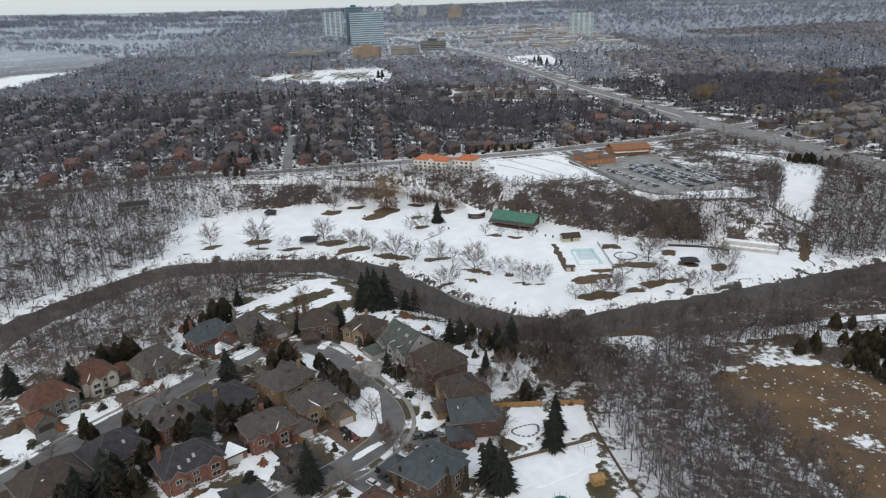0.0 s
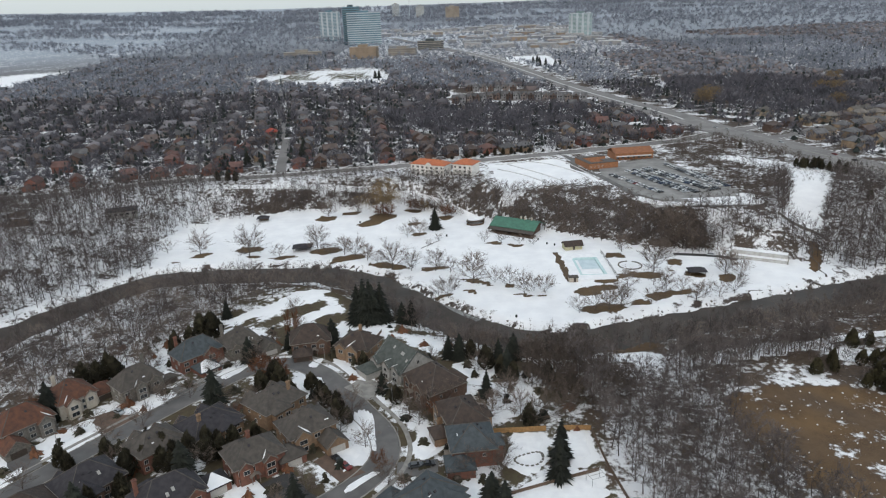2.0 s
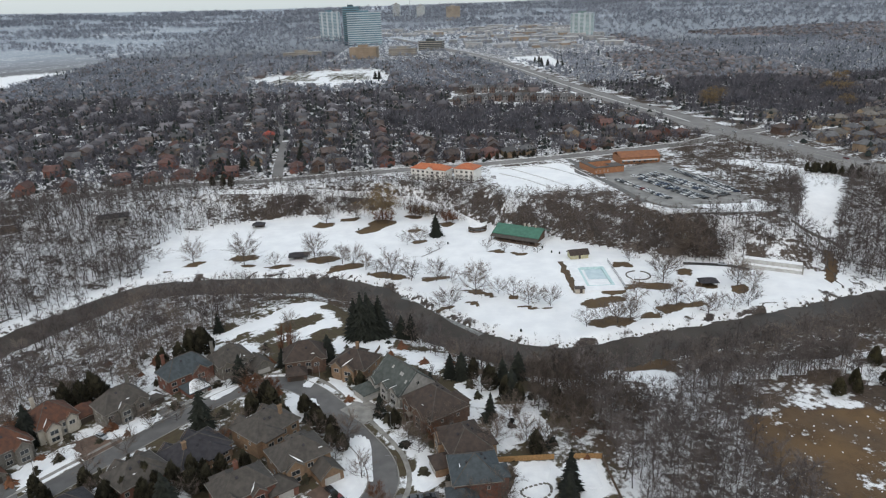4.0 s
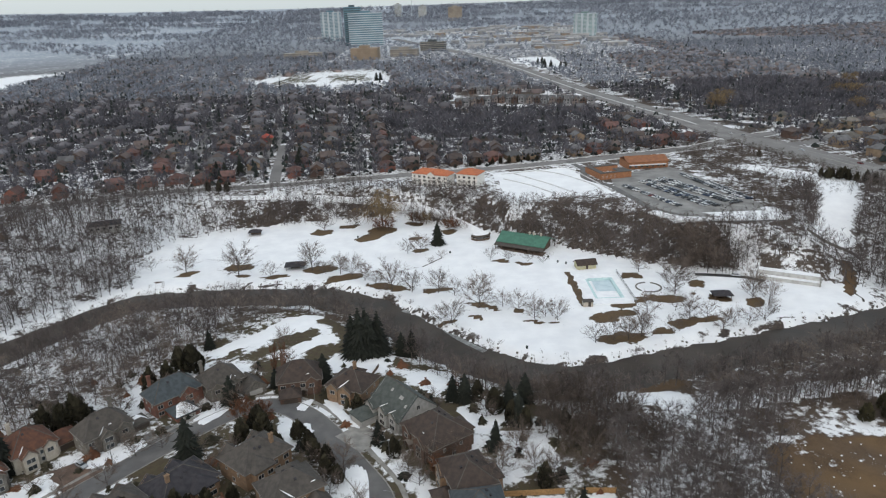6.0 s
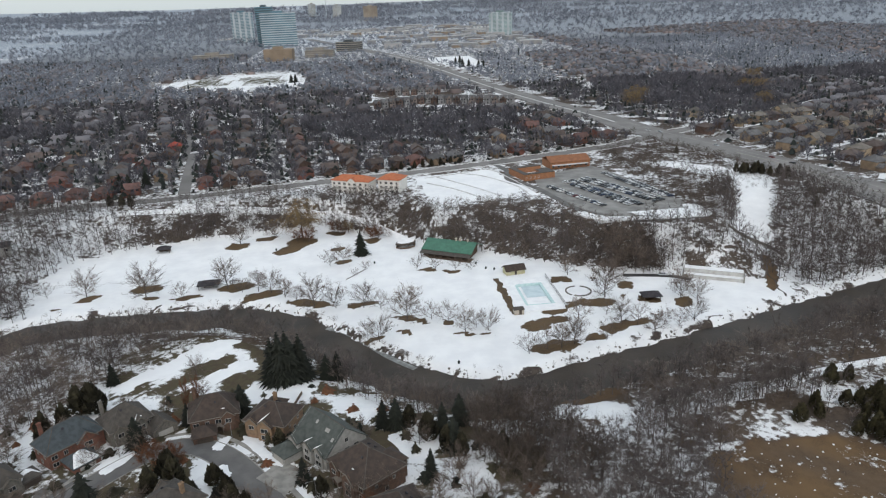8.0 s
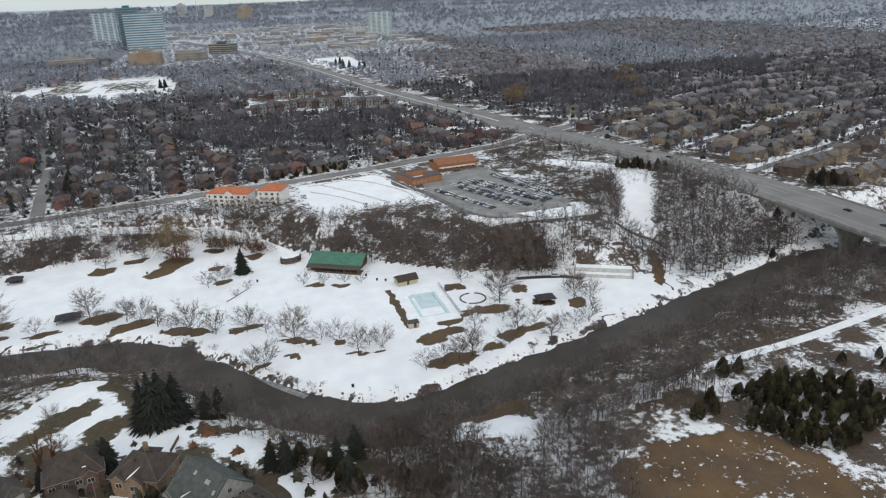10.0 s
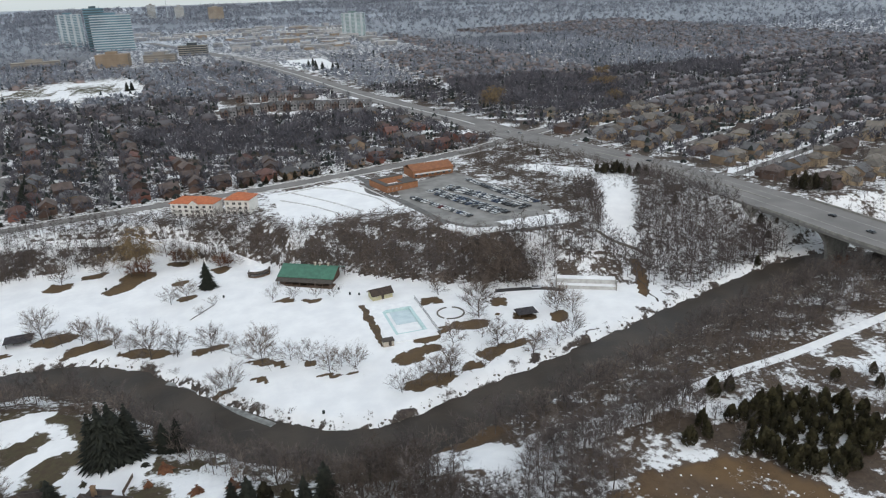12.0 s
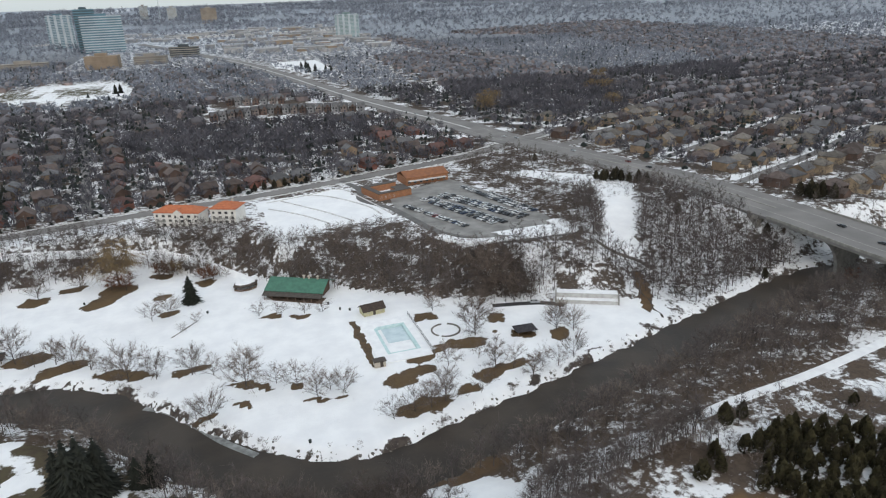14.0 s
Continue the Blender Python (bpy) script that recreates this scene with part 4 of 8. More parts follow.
def south_bank(x, y):
    side = np.interp(x, RIVER_X, RIVER_Y)
    d = near_line(x, y, RIVER[::3])
    ok = (y < side) & (x > -200) & (d > 9.8) & ~inside(x, y, BROWN_FIELD) & (near_line(x, y, TRAIL) > 5)
    ok &= (near_line(x, y, [(56, 254), (80, 251), (101, 252), (124, 257), (150, 263)]) > 5) & ~inside(x, y, [(54, 266), (72, 242), (92, 246), (80, 265)])
    limit = np.where(x < -100, 34, np.where(x < 30, 26, 72))
    wild = inside(x, y, [(-186, 262), (-150, 352), (-100, 356), (-58, 348), (-60, 334), (-72, 330), (-102, 298), (-122, 264), (-150, 238), (-178, 235)])
    ok &= ~((x > 150) & (y < np.interp(x, TRAIL[:, 0], TRAIL[:, 1])))
    return ok & (wild | ((d < limit + 6 * hills(x, y, 15)) & ~((x > -100) & (x < -46) & (d > 26)) & (y > 246)))


p = scatter(RNG, -200, 330, 140, 360, 40000, south_bank, 2.8)
p = p[RNG.random(len(p)) < 0.95]
k = RNG.random(len(p)) < 0.42
stuff("riverside_woods", *many(WOOD_J, lifted(p[k], RNG, 0.75, 1.35), RNG), M_WOOD_TWIG, "leafless grey-brown trees along the river", "woods")
stuff("riverside_brush", *many(SHRUB, lifted(p[~k], RNG, 1.0, 1.8), RNG), M_SHRUB_TWIG, "russet leafless brush along the river", "brush")


def near_woods(x, y):
    ok = (x > 47) & (x < 106 + 5 * hills(x, y, 12)) & (y < 246) & ~inside(x, y, BROWN_FIELD) & (near_line(x, y, [(56, 254), (80, 251)]) > 6)
    ok &= (y < 229) | ((x > 80) | (x < 58)) & (y < 242)
    return ok & (x > 47 + np.clip(200 - y, 0, 60) * 0.15)


p = scatter(RNG, 45, 115, 110, 250, 5000, near_woods, 3.8)
far_half = p[p[:, 1] < 140]
near_half = p[p[:, 1] >= 140]
single = near_half[:300]
for i, (x, y) in enumerate(single):
    s = 1.0 + 0.5 * RNG.random()
    t = thing("woodland_tree", "slender leafless grey-brown tree in the snowy wood", "tree", pose(x, y, gz(x, y) - 0.1, 0, 0, RNG.uniform(0, 360)) @ Matrix.Diagonal((s, s, s, 1)), "trees of the near wood")
    shared("trunk", WOOD_MESH[i % 6][0], t)
    shared("crown", WOOD_MESH[i % 6][1], t)
rest = np.vstack([far_half, near_half[300:]])
if len(rest):
    stuff("near_woods", *many(WOOD_J, lifted(rest, RNG, 1.0, 1.5), RNG), M_WOOD_TWIG, "slender leafless trees of the snowy wood", "woods")
p = scatter(RNG, 100, 340, 130, 335, 5200, lambda x, y: (~inside(x, y, BROWN_FIELD)) & (near_line(x, y, TRAIL) > 5) & (y < np.interp(x, RIVER_X, RIVER_Y) - 40) & (hills(x, y, 26, 2) > -0.15) & (near_line(x, y, [(56, 254), (101, 252), (150, 263)]) > 6) & ~((x < 104) & (y > 222) & (y < 258)) & ~inside(x, y, GROVE), 4.0)
k = RNG.random(len(p)) < 0.4
stuff("flood_plain_trees", *many(WOOD_J, lifted(p[k], RNG, 0.5, 1.0), RNG), M_WOOD_TWIG, "scattered leafless trees on the flood plain", "woods")
stuff("flood_plain_brush", *many(SHRUB, lifted(p[~k], RNG, 0.55, 1.2), RNG), M_SHRUB_TWIG, "russet brush on the flood plain", "brush")

p = scatter(RNG, 24, 64, 212, 262, 900, lambda x, y: inside(x, y, [(28, 232), (40, 214), (60, 206), (64, 228), (56, 244), (50, 260), (34, 258), (26, 246)]), 2.3)
k = RNG.random(len(p)) < 0.6
stuff("copse", *many(WOOD_J, lifted(p[k], RNG, 0.9, 1.35), RNG), M_THICKET, "dense dark-brown copse of tall leafless trees behind the gardens", "woods")
stuff("copse_brush", *many(SHRUB, lifted(p[~k], RNG, 0.8, 1.5), RNG), M_THICKET, "dark brown brush under the copse", "brush")

# conifers
def rounded(rng, height, width, n):
    """A bushy evergreen: small sprays of foliage set all over an uneven egg-shaped body."""
    V, F = [], []
    lobes = rng.normal(0, 1, (7, 3))
    lobes /= np.linalg.norm(lobes, axis=1)[:, None]

    def shell(d):
        bulge = 0.86 + 0.26 * np.max(np.clip(lobes @ d, 0, 1) ** 6)
        k = d[2] * 0.5 + 0.5
        w = width * (1.18 - 0.85 * k) * bulge
        return np.array([d[0] * w, d[1] * w, height * (0.47 + 0.47 * d[2] * bulge)])

    for i in range(n):
        z = 1 - 1.85 * (i + 0.5) / n
        a = i * 2.39996 + rng.normal(0, 0.15)
        d = np.array([math.cos(a) * math.sqrt(1 - z * z), math.sin(a) * math.sqrt(1 - z * z), z])
        p = shell(d) * rng.uniform(0.90, 1.06)
        up = np.array([0, 0, 1.0]) + d * 0.5 + rng.normal(0, 0.3, 3)
        side = np.cross(d, up)
        side /= np.linalg.norm(side) + 1e-9
        s = rng.uniform(0.26, 0.48) * width * 0.55
        m = len(V)
        low = p - up * s * 0.9 - d * s * 0.5
        V += [low, p + side * s + d * 0.1 * s, p + up * s * 1.1, p - side * s + d * 0.1 * s]
        F += [(m, m + 1, m + 2), (m, m + 2, m + 3)]
    return np.array(V), np.array(F)


CONE = [spruce(np.random.default_rng(90 + i), 10, w, 30, 26, power=pw, rough=0.42) for i, (w, pw) in enumerate(((2.5, 0.72), (2.9, 0.62), (2.2, 0.85)))]
CONE_MESH = [tri_mesh("crown", v, f, M_NEEDLE) for v, f in CONE]
CEDAR = [rounded(np.random.default_rng(95 + i), 5.6, w, 260) for i, w in enumerate((1.9, 2.3))]
CEDAR_MESH = [tri_mesh("crown", v, f, M_CEDAR) for v, f in CEDAR]
GROVE_MESH = [tri_mesh("crown", v, f, M_GROVE) for v, f in CEDAR]
COLUMN_MESH = tri_mesh("crown", *spruce(np.random.default_rng(99), 6, 0.75, 14, 9, cut=0.02, power=0.4), M_CEDAR)
STEM = Geo().tube((0, 0, -0.3), (0, 0, 4), 0.22, 0.1, 7).mesh("trunk", M_BARK)


def conifer(x, y, s=1.0, kind=0, label="tall dark green spruce with drooping boughs", name="spruce_tree", group="conifers"):
    s *= 1.45
    me = (CONE_MESH + CEDAR_MESH + [COLUMN_MESH] + GROVE_MESH)[kind]
    t = thing(name, label, "tree", pose(x, y, gz(x, y) - 0.1, 0, 0, (x * 71 + y * 13) % 360) @ Matrix.Diagonal((s, s, s, 1)), group)
    shared("trunk", STEM, t)
    shared("crown", me, t)


conifer(-3, 434, 1.0, 1, "single dark spruce on the snowy park lawn")
for x, y, s, k in ((-37, 291, 1.25, 0), (-34, 290, 1.45, 0), (-30.5, 291, 1.25, 1), (-27, 293, 1.3, 0), (-32, 295, 1.3, 0), (-18, 295, 0.8, 1), (-14, 297, 0.85, 0), (-97, 302, 0.65, 0), (-79, 223, 1.05, 1), (-75, 255, 0.8, 1),
                   (-45, 269, 0.85, 1), (-161, 228, 0.9, 1), (-136, 224, 1.05, 1), (-129, 243, 1.0, 3), (1.6, 252, 0.72, 0), (5.7, 251, 0.78, 1), (-22, 228, 0.6, 0)) + ((-75, 181, 1.1, 1), (31, 178, 1.05, 2), (33, 187, 1.0, 2), (11, 164, 1.0, 1), (14, 160, 1.0, 1), (-40, 164, 1.1, 0), (-98, 166, 1.1, 1), (-103, 160, 1.0, 1),
                   (26, 250, 0.8, 1), (20, 246, 0.75, 0), (14, 224, 0.7, 2), (-62, 266, 0.6, 0), (22, 236, 0.8, 1), (-123, 172, 0.7, 0)):
    conifer(x, y, s, k)
for x, y, s in ((-86, 195, 1.1), (-82, 192, 1.0), (-78, 194, 1.1), (-74, 198, 1.0), (-90, 190, 1.0), (-70, 196, 1.0), (-66, 199, 0.95), (-95, 190, 1.0), (-60, 202, 0.8), (-92, 178, 1.0), (-88, 172, 1.1), (-130, 247, 1.2), (-125, 250, 1.2), (-102, 282, 1.4), (-97, 282, 1.5),
                (-53, 226, 0.8), (-47, 231, 0.9), (-43, 226, 0.8), (-60, 234, 0.9), (-30, 245, 0.9), (-17, 221, 0.8), (-36, 212, 0.9), (-32, 209, 0.8), (-104, 196, 1.0), (-118, 195, 1.0), (-114, 192, 0.9), (-84, 188, 1.1)) + ((-80, 186, 1.0), (-72, 192, 1.1), (-68, 193, 1.0), (-94, 186, 1.1), (-98, 172, 1.1), (-106, 158, 1.2), (-93, 163, 1.2),
                (-88, 163, 1.1), (-134, 244, 1.3), (-128, 252, 1.3), (-108, 268, 1.3), (-104, 274, 1.2), (-64, 228, 1.2), (-58, 231, 1.3), (-61, 236, 1.2), (-36, 216, 1.0), (-40, 219, 1.0), (10, 250, 1.0), (15, 243, 1.1), (20, 236, 1.0), (24, 232, 1.0), (36, 230, 1.0), (26, 204, 1.0)):
    conifer(x, y, s, 3 + int(x) % 2, "dense olive-brown cedar beside the houses", "cedar_tree")
for x, y in ((-10, 161), (-6, 161), (-1, 160), (-14, 161), (4, 160)):
    conifer(x, y, 0.95, 5, "narrow columnar cedar at the garden's edge", "column_cedar")
p = scatter(RNG, 138, 200, 196, 250, 900, lambda x, y: inside(x, y, GROVE), 3.0)
for x, y in p:
    conifer(x, y, RNG.uniform(0.55, 0.88), 6 + int(x) % 2, "bushy olive-green cedar in the snowy grove", "cedar_tree", "cedar grove")
for x, y, s in ((159, 257, 0.9), (160.5, 258.5, 0.8), (166, 257, 0.8), (155, 243, 0.75), (158, 241, 0.8), (164, 242, 0.75), (161, 244, 0.7), (144, 243, 0.85), (142, 238, 0.75), (135, 237, 0.85), (151, 231, 0.6), (220, 248, 0.6), (214, 240, 0.7), (205, 250, 0.6)):
    conifer(x, y, s, 6 + int(x) % 2, "dark olive cedar beside the snowy trail", "cedar_tree", "cedars by the trail")

p = np.column_stack([np.linspace(88, 152, 46), np.interp(np.linspace(88, 152, 46), [60, 80, 101, 124, 150], [248, 245, 246.5, 251, 257.5])]) + RNG.normal(0, 1.0, (46, 2))
for i, (x, y) in enumerate(p):  # slender trees along the snowy trail
    s = RNG.uniform(0.9, 1.4)
    t = thing("woodland_tree", "slender leafless tree beside the snowy trail", "tree", pose(x, y, gz(x, y) - 0.1, 0, 0, i * 67) @ Matrix.Diagonal((s, s, s, 1)), "trees along the trail")
    shared("trunk", WOOD_MESH[i % 6][0], t)
    shared("crown", WOOD_MESH[i % 6][1], t)
_ang = np.gradient(RIVER, axis=0)
_nrm = np.stack([-_ang[:, 1], _ang[:, 0]], -1) / np.linalg.norm(_ang, axis=1)[:, None]
p = np.vstack([RIVER + _nrm * o + RNG.normal(0, 0.7, RIVER.shape) for o in (12.6, 13.6, 14.4)])
p = p[(p[:, 0] > -160) & (p[:, 0] < 290) & (RNG.random(len(p)) < np.where((p[:, 0] > 20) & (p[:, 0] < 62), 0.1, 0.5))]
stuff("bank_brush", *many(SHRUB, lifted(p, RNG, 0.1, 0.5), RNG), M_SHRUB_TWIG, "low russet brush along the snowy river bank", "brush")
ROCK = []
for i in range(3):
    v = np.array([(a, b, c) for a in (-1, 1) for b in (-1, 1) for c in (-1, 1)], float) * np.random.default_rng(300 + i).uniform(0.35, 0.75, (8, 3))
    ROCK.append((v, np.array([(0, 1, 3), (0, 3, 2), (4, 6, 7), (4, 7, 5), (0, 4, 5), (0, 5, 1), (2, 3, 7), (2, 7, 6), (1, 5, 7), (1, 7, 3), (0, 2, 6), (0, 6, 4)])))
p = np.vstack([RIVER + _nrm * o + RNG.normal(0, 0.8, RIVER.shape) for o in (10.8, 11.4, 12.0, 12.8, -11.6)])
p = p[RNG.random(len(p)) < 0.7]
stuff("bank_stones", *many(ROCK, lifted(p, RNG, 0.25, 0.8, 0.15), RNG), M_STONE, "dark wet stones along the river bank", "stones")
structure("ice_edge", ribbon(smooth_line([(-20, 347), (-12, 341), (-3, 329), (6, 315), (16, 303)], 2), 2.6, 0.06, flat=-2.33), M_ICE, "grey ice along the park's bank", "ice")
for x, y, s in ((252, 494, 0.8), (255, 490, 0.95), (258, 491, 0.85), (261, 487, 1.0), (265, 485, 0.9), (268, 480, 0.8), (272, 476, 1.0), (275, 472, 0.95), (264, 424, 0.8), (291, 392, 0.6), (292, 385, 0.75), (291, 377, 0.6), (271, 500, 0.7), (240, 560, 0.7)) + (
        (336, 409, 1.1), (340, 405, 1.3), (344, 401, 1.2), (348, 396, 1.1), (343, 409, 1.0), (338, 400, 1.2), (347, 404, 1.1), (352, 399, 0.9), (262, 352, 0.7)):
    conifer(x, y, s, 3 + int(x) % 2, "dark bushy conifer beside the main road", "pine_tree")
# garden trees and shrubs of the crescent
GARDEN = [(-121, 213, 2), (-116, 218, 2), (-111, 229, 2), (-103, 233, 2), (-97, 227, 1), (-90, 230, 1), (-100, 214, 1), (-108, 205, 1), (-86, 248, 1), (-79, 250, 2), (-74, 254, 1), (-64, 240, 6), (-60, 243, 6), (-70, 244, 6), (-41, 216, 1), (-38, 220, 2),
          (-25, 196, 1), (-34, 205, 1), (-31, 215, 0), (-12, 212, 1), (-9, 207, 1), (-4, 211, 6), (-7, 216, 1), (-2, 218, 1), (2, 221, 1), (12, 207, 0), (15, 213, 1), (20, 218, 0), (22, 226, 1), (13, 185, 1)] + [(17, 190, 4), (15, 181, 4), (-17, 178, 1), (-20, 184, 6), (-40, 175, 1), (-47, 170, 4),
          (-44, 164, 1), (-30, 161, 1), (-12, 171, 1), (1, 174, 2), (6, 181, 1), (24, 209, 0), (29, 206, 0), (33, 212, 1), (38, 206, 0), (36, 222, 1), (41, 214, 0), (30, 228, 1), (43, 228, 0), (34, 236, 0), (40, 240, 1), (-112, 252, 0), (-118, 257, 0), (-104, 268, 1), (-140, 238, 0), (-148, 232, 1),
          (-84, 276, 1), (-70, 272, 4), (-60, 282, 4), (-66, 300, 1)] + [(-72, 190, 1), (-62, 195, 2), (-98, 192, 1), (-125, 186, 1), (-132, 165, 1), (-130, 180, 2), (-29, 252, 2), (-22, 228, 2), (-5, 245, 1), (-78, 225, 1), (-66, 222, 1), (-70, 214, 1), (12, 240, 1), (4, 262, 1), (14, 256, 0), (20, 260, 1)]
for x, y, k in GARDEN:
    bare_tree(k, x, y, 0.62 if k in (0, 4) else 0.7, "bare garden tree with a fine brown crown" if k < 6 else "small garden tree with rust-brown leaves", "garden_tree", "garden trees")
BUSH = [spruce(np.random.default_rng(110 + i), 2.4, 1.6, 7, 10, cut=0.0, power=0.35, rough=0.5) for i in range(2)]
BUSH_MESH = [tri_mesh("foliage", v, f, m) for (v, f), m in zip(BUSH * 2, (M_CEDAR, M_NEEDLE, M_DRY_LEAF, M_CEDAR))]
near_road = lambda x, y: near_line(x, y, CRESCENT[::2])
p = scatter(np.random.default_rng(12), -150, 42, 145, 285, 1500, lambda x, y: (near_road(x, y) > 6.5) & (y < np.interp(x, RIVER_X, RIVER_Y) - 40) & ~((x > 12) & (y < 200)), 7.0)
for i, (x, y) in enumerate(p[:190]):
    b = thing("garden_shrub", "dark rounded evergreen shrub in a garden" if i % 4 != 2 else "rust-brown rounded shrub in a garden", "shrub", pose(x, y, gz(x, y) - 0.1, 0, 0, i * 47) @ Matrix.Diagonal((*(RNG.uniform(0.6, 1.5),) * 2, RNG.uniform(0.5, 1.7), 1)), "garden shrubs")
    shared("foliage", BUSH_MESH[i % 4], b)


# ---- houses of the crescent ----
def frame_mesh(w, h, mat):
    g = Geo()
    for x0, x1, z0, z1 in ((-w / 2, w / 2, 0, 0.1), (-w / 2, w / 2, h - 0.1, h), (-w / 2, -w / 2 + 0.1, 0.1, h - 0.1), (w / 2 - 0.1, w / 2, 0.1, h - 0.1), (-0.04, 0.04, 0.1, h - 0.1)):
        g.box(x0, x1, -0.09, 0.05, z0, z1, True)
    return g.mesh("window", mat)


WIN = [(frame_mesh(w, h, M_TRIM), Geo().box(-w / 2 + 0.08, w / 2 - 0.08, -0.04, 0.03, 0.08, h - 0.08, True).mesh("pane", M_GLASS)) for w, h in ((1.9, 1.5), (1.3, 1.5), (2.6, 1.6), (1.0, 1.2))]
DOOR = Geo().box(-0.6, 0.6, -0.07, 0.05, 0.1, 2.3, True).mesh("door", M_TRIM_DARK)
_g = Geo().box(-2.4, 2.4, -0.05, 0.05, 0.0, 2.3, True)
for k in range(4):
    _g.box(-2.3, 2.3, -0.09, -0.05, 0.1 + k * 0.56, 0.56 + k * 0.56, True)
GARAGE_DOOR = _g.mesh("garage_door", M_TRIM)
GARAGE_DARK = Geo().box(-2.4, 2.4, -0.08, 0.05, 0.0, 2.3, True).mesh("garage_door", M_TRIM_DARK)


def window(parent, kind, x, y, z, turn):
    """A window on a wall: its frame, with the pane under it. turn: degrees; 0 faces -y."""
    w = shared("window", WIN[kind][0], parent, pose(x, y, z, 0, 0, turn))
    shared("pane", WIN[kind][1], w)


def gable_trim(g, x0, x1, y, z, rise, over=0.4):
    """Pale boards along both slopes of a gable that faces -y."""
    xm, drop = (x0 + x1) / 2, rise / ((x1 - x0) / 2) * over
    for xa in (x0 - over, x1 + over):
        pts = [(xa, z - drop), (xm, z + rise)]
        vs = [(px, yy, pz + dz) for yy in (y - 0.12, y + 0.02) for dz in (-0.30, 0.06) for px, pz in pts]
        g.add(vs, [(0, 1, 3, 2), (6, 7, 5, 4), (2, 3, 7, 6), (4, 5, 1, 0), (0, 2, 6, 4), (1, 5, 7, 3)])
    return g


def valley_snow(g, a, b, wide):
    """A sliver of snow lying in the valley between two roofs, from low to high."""
    a, b = Vector(a), Vector(b)
    side = Vector((wide, 0, 0))
    m = a.lerp(b, 0.35)
    top = [a + Vector((0, 0, 0.16)), m + side + Vector((0, 0, 0.2)), b + Vector((0, 0, 0.14)), m - side * 0.5 + Vector((0, -0.3, 0.18))]
    low = [p - Vector((0, 0, 0.35)) for p in top]
    return g.add(top + low, [(0, 1, 2, 3), (3, 2, 1, 0), (4, 5, 1, 0), (5, 6, 2, 1), (6, 7, 3, 2), (7, 4, 0, 3)])


def cross_gable(h, wall, roof, cx, width, y0, out, wall_h, main_slope, depth, snow=0, trim=True):
    """A gabled bay on the front: its wall, roof, boards and the snow in its valleys."""
    rise = width * 0.42
    x0, x1 = cx - width / 2, cx + width / 2
    part("front_wing_wall", Geo().box(x0, x1, y0 - out, y0 + 0.5, -2.5, wall_h).gable_wall(x0, x1, y0 - out, 0, wall_h, rise), wall, h)
    part("front_wing_roof", Geo().gable(x0, x1, y0 - out, y0 + depth, wall_h, rise, 0.4), roof, h)
    if trim:
        part("gable_board", gable_trim(Geo(), x0, x1, y0 - out - 0.42, wall_h, rise), M_BOARD, h, "taupe painted gable boards")
    top = (cx, y0 - 0.55 + rise / main_slope, wall_h + rise)
    for k, sx in ((1, x0 - 0.3), (2, x1 + 0.3)):
        if snow & k:
            part("snow_cap", valley_snow(Geo(), (sx, y0 - 0.5, wall_h - 0.05), top, 0.55 if k == 1 else -0.55), M_SNOW, h, "white sliver of snow in the roof valley")


def roof_caps(h, x0, x1, y0, y1, z, rise, over, gable_main):
    """Ridge and hip caps of the main roof, as one thin raised line of tiles."""
    x0, x1, y0, y1 = x0 - over, x1 + over, y0 - over, y1 + over
    k = min(x1 - x0, y1 - y0) / 2
    if gable_main:
        a, b, corners = ((x0 + x1) / 2, y0, z + rise), ((x0 + x1) / 2, y1, z + rise), ()
    elif x1 - x0 >= y1 - y0:
        a, b = (x0 + k, (y0 + y1) / 2, z + rise), (x1 - k, (y0 + y1) / 2, z + rise)
        corners = ((a, x0, y0), (a, x0, y1), (b, x1, y0), (b, x1, y1))
    else:
        a, b = ((x0 + x1) / 2, y0 + k, z + rise), ((x0 + x1) / 2, y1 - k, z + rise)
        corners = ((a, x0, y0), (a, x1, y0), (b, x0, y1), (b, x1, y1))
    g = Geo()
    if math.dist(a, b) > 0.5:
        g.tube(a, b, 0.16, 0.16, 5)
    for p, cx, cy in corners:
        g.tube(p, (cx, cy, z + 0.02), 0.14, 0.14, 5)
    part("ridge_cap", g, M_RIDGE, h, "slightly paler ridge and hip caps")


M_RIDGE = material("ridge_cap_shingles", (0.100, 0.088, 0.078), 0.85, scale=0.7, color2=(0.066, 0.058, 0.052))
VENT = Geo().box(-0.28, 0.28, -0.28, 0.28, -0.2, 0.32).box(-0.36, 0.36, -0.36, 0.36, 0.32, 0.40, True).mesh("roof_vent", R_BLACK)


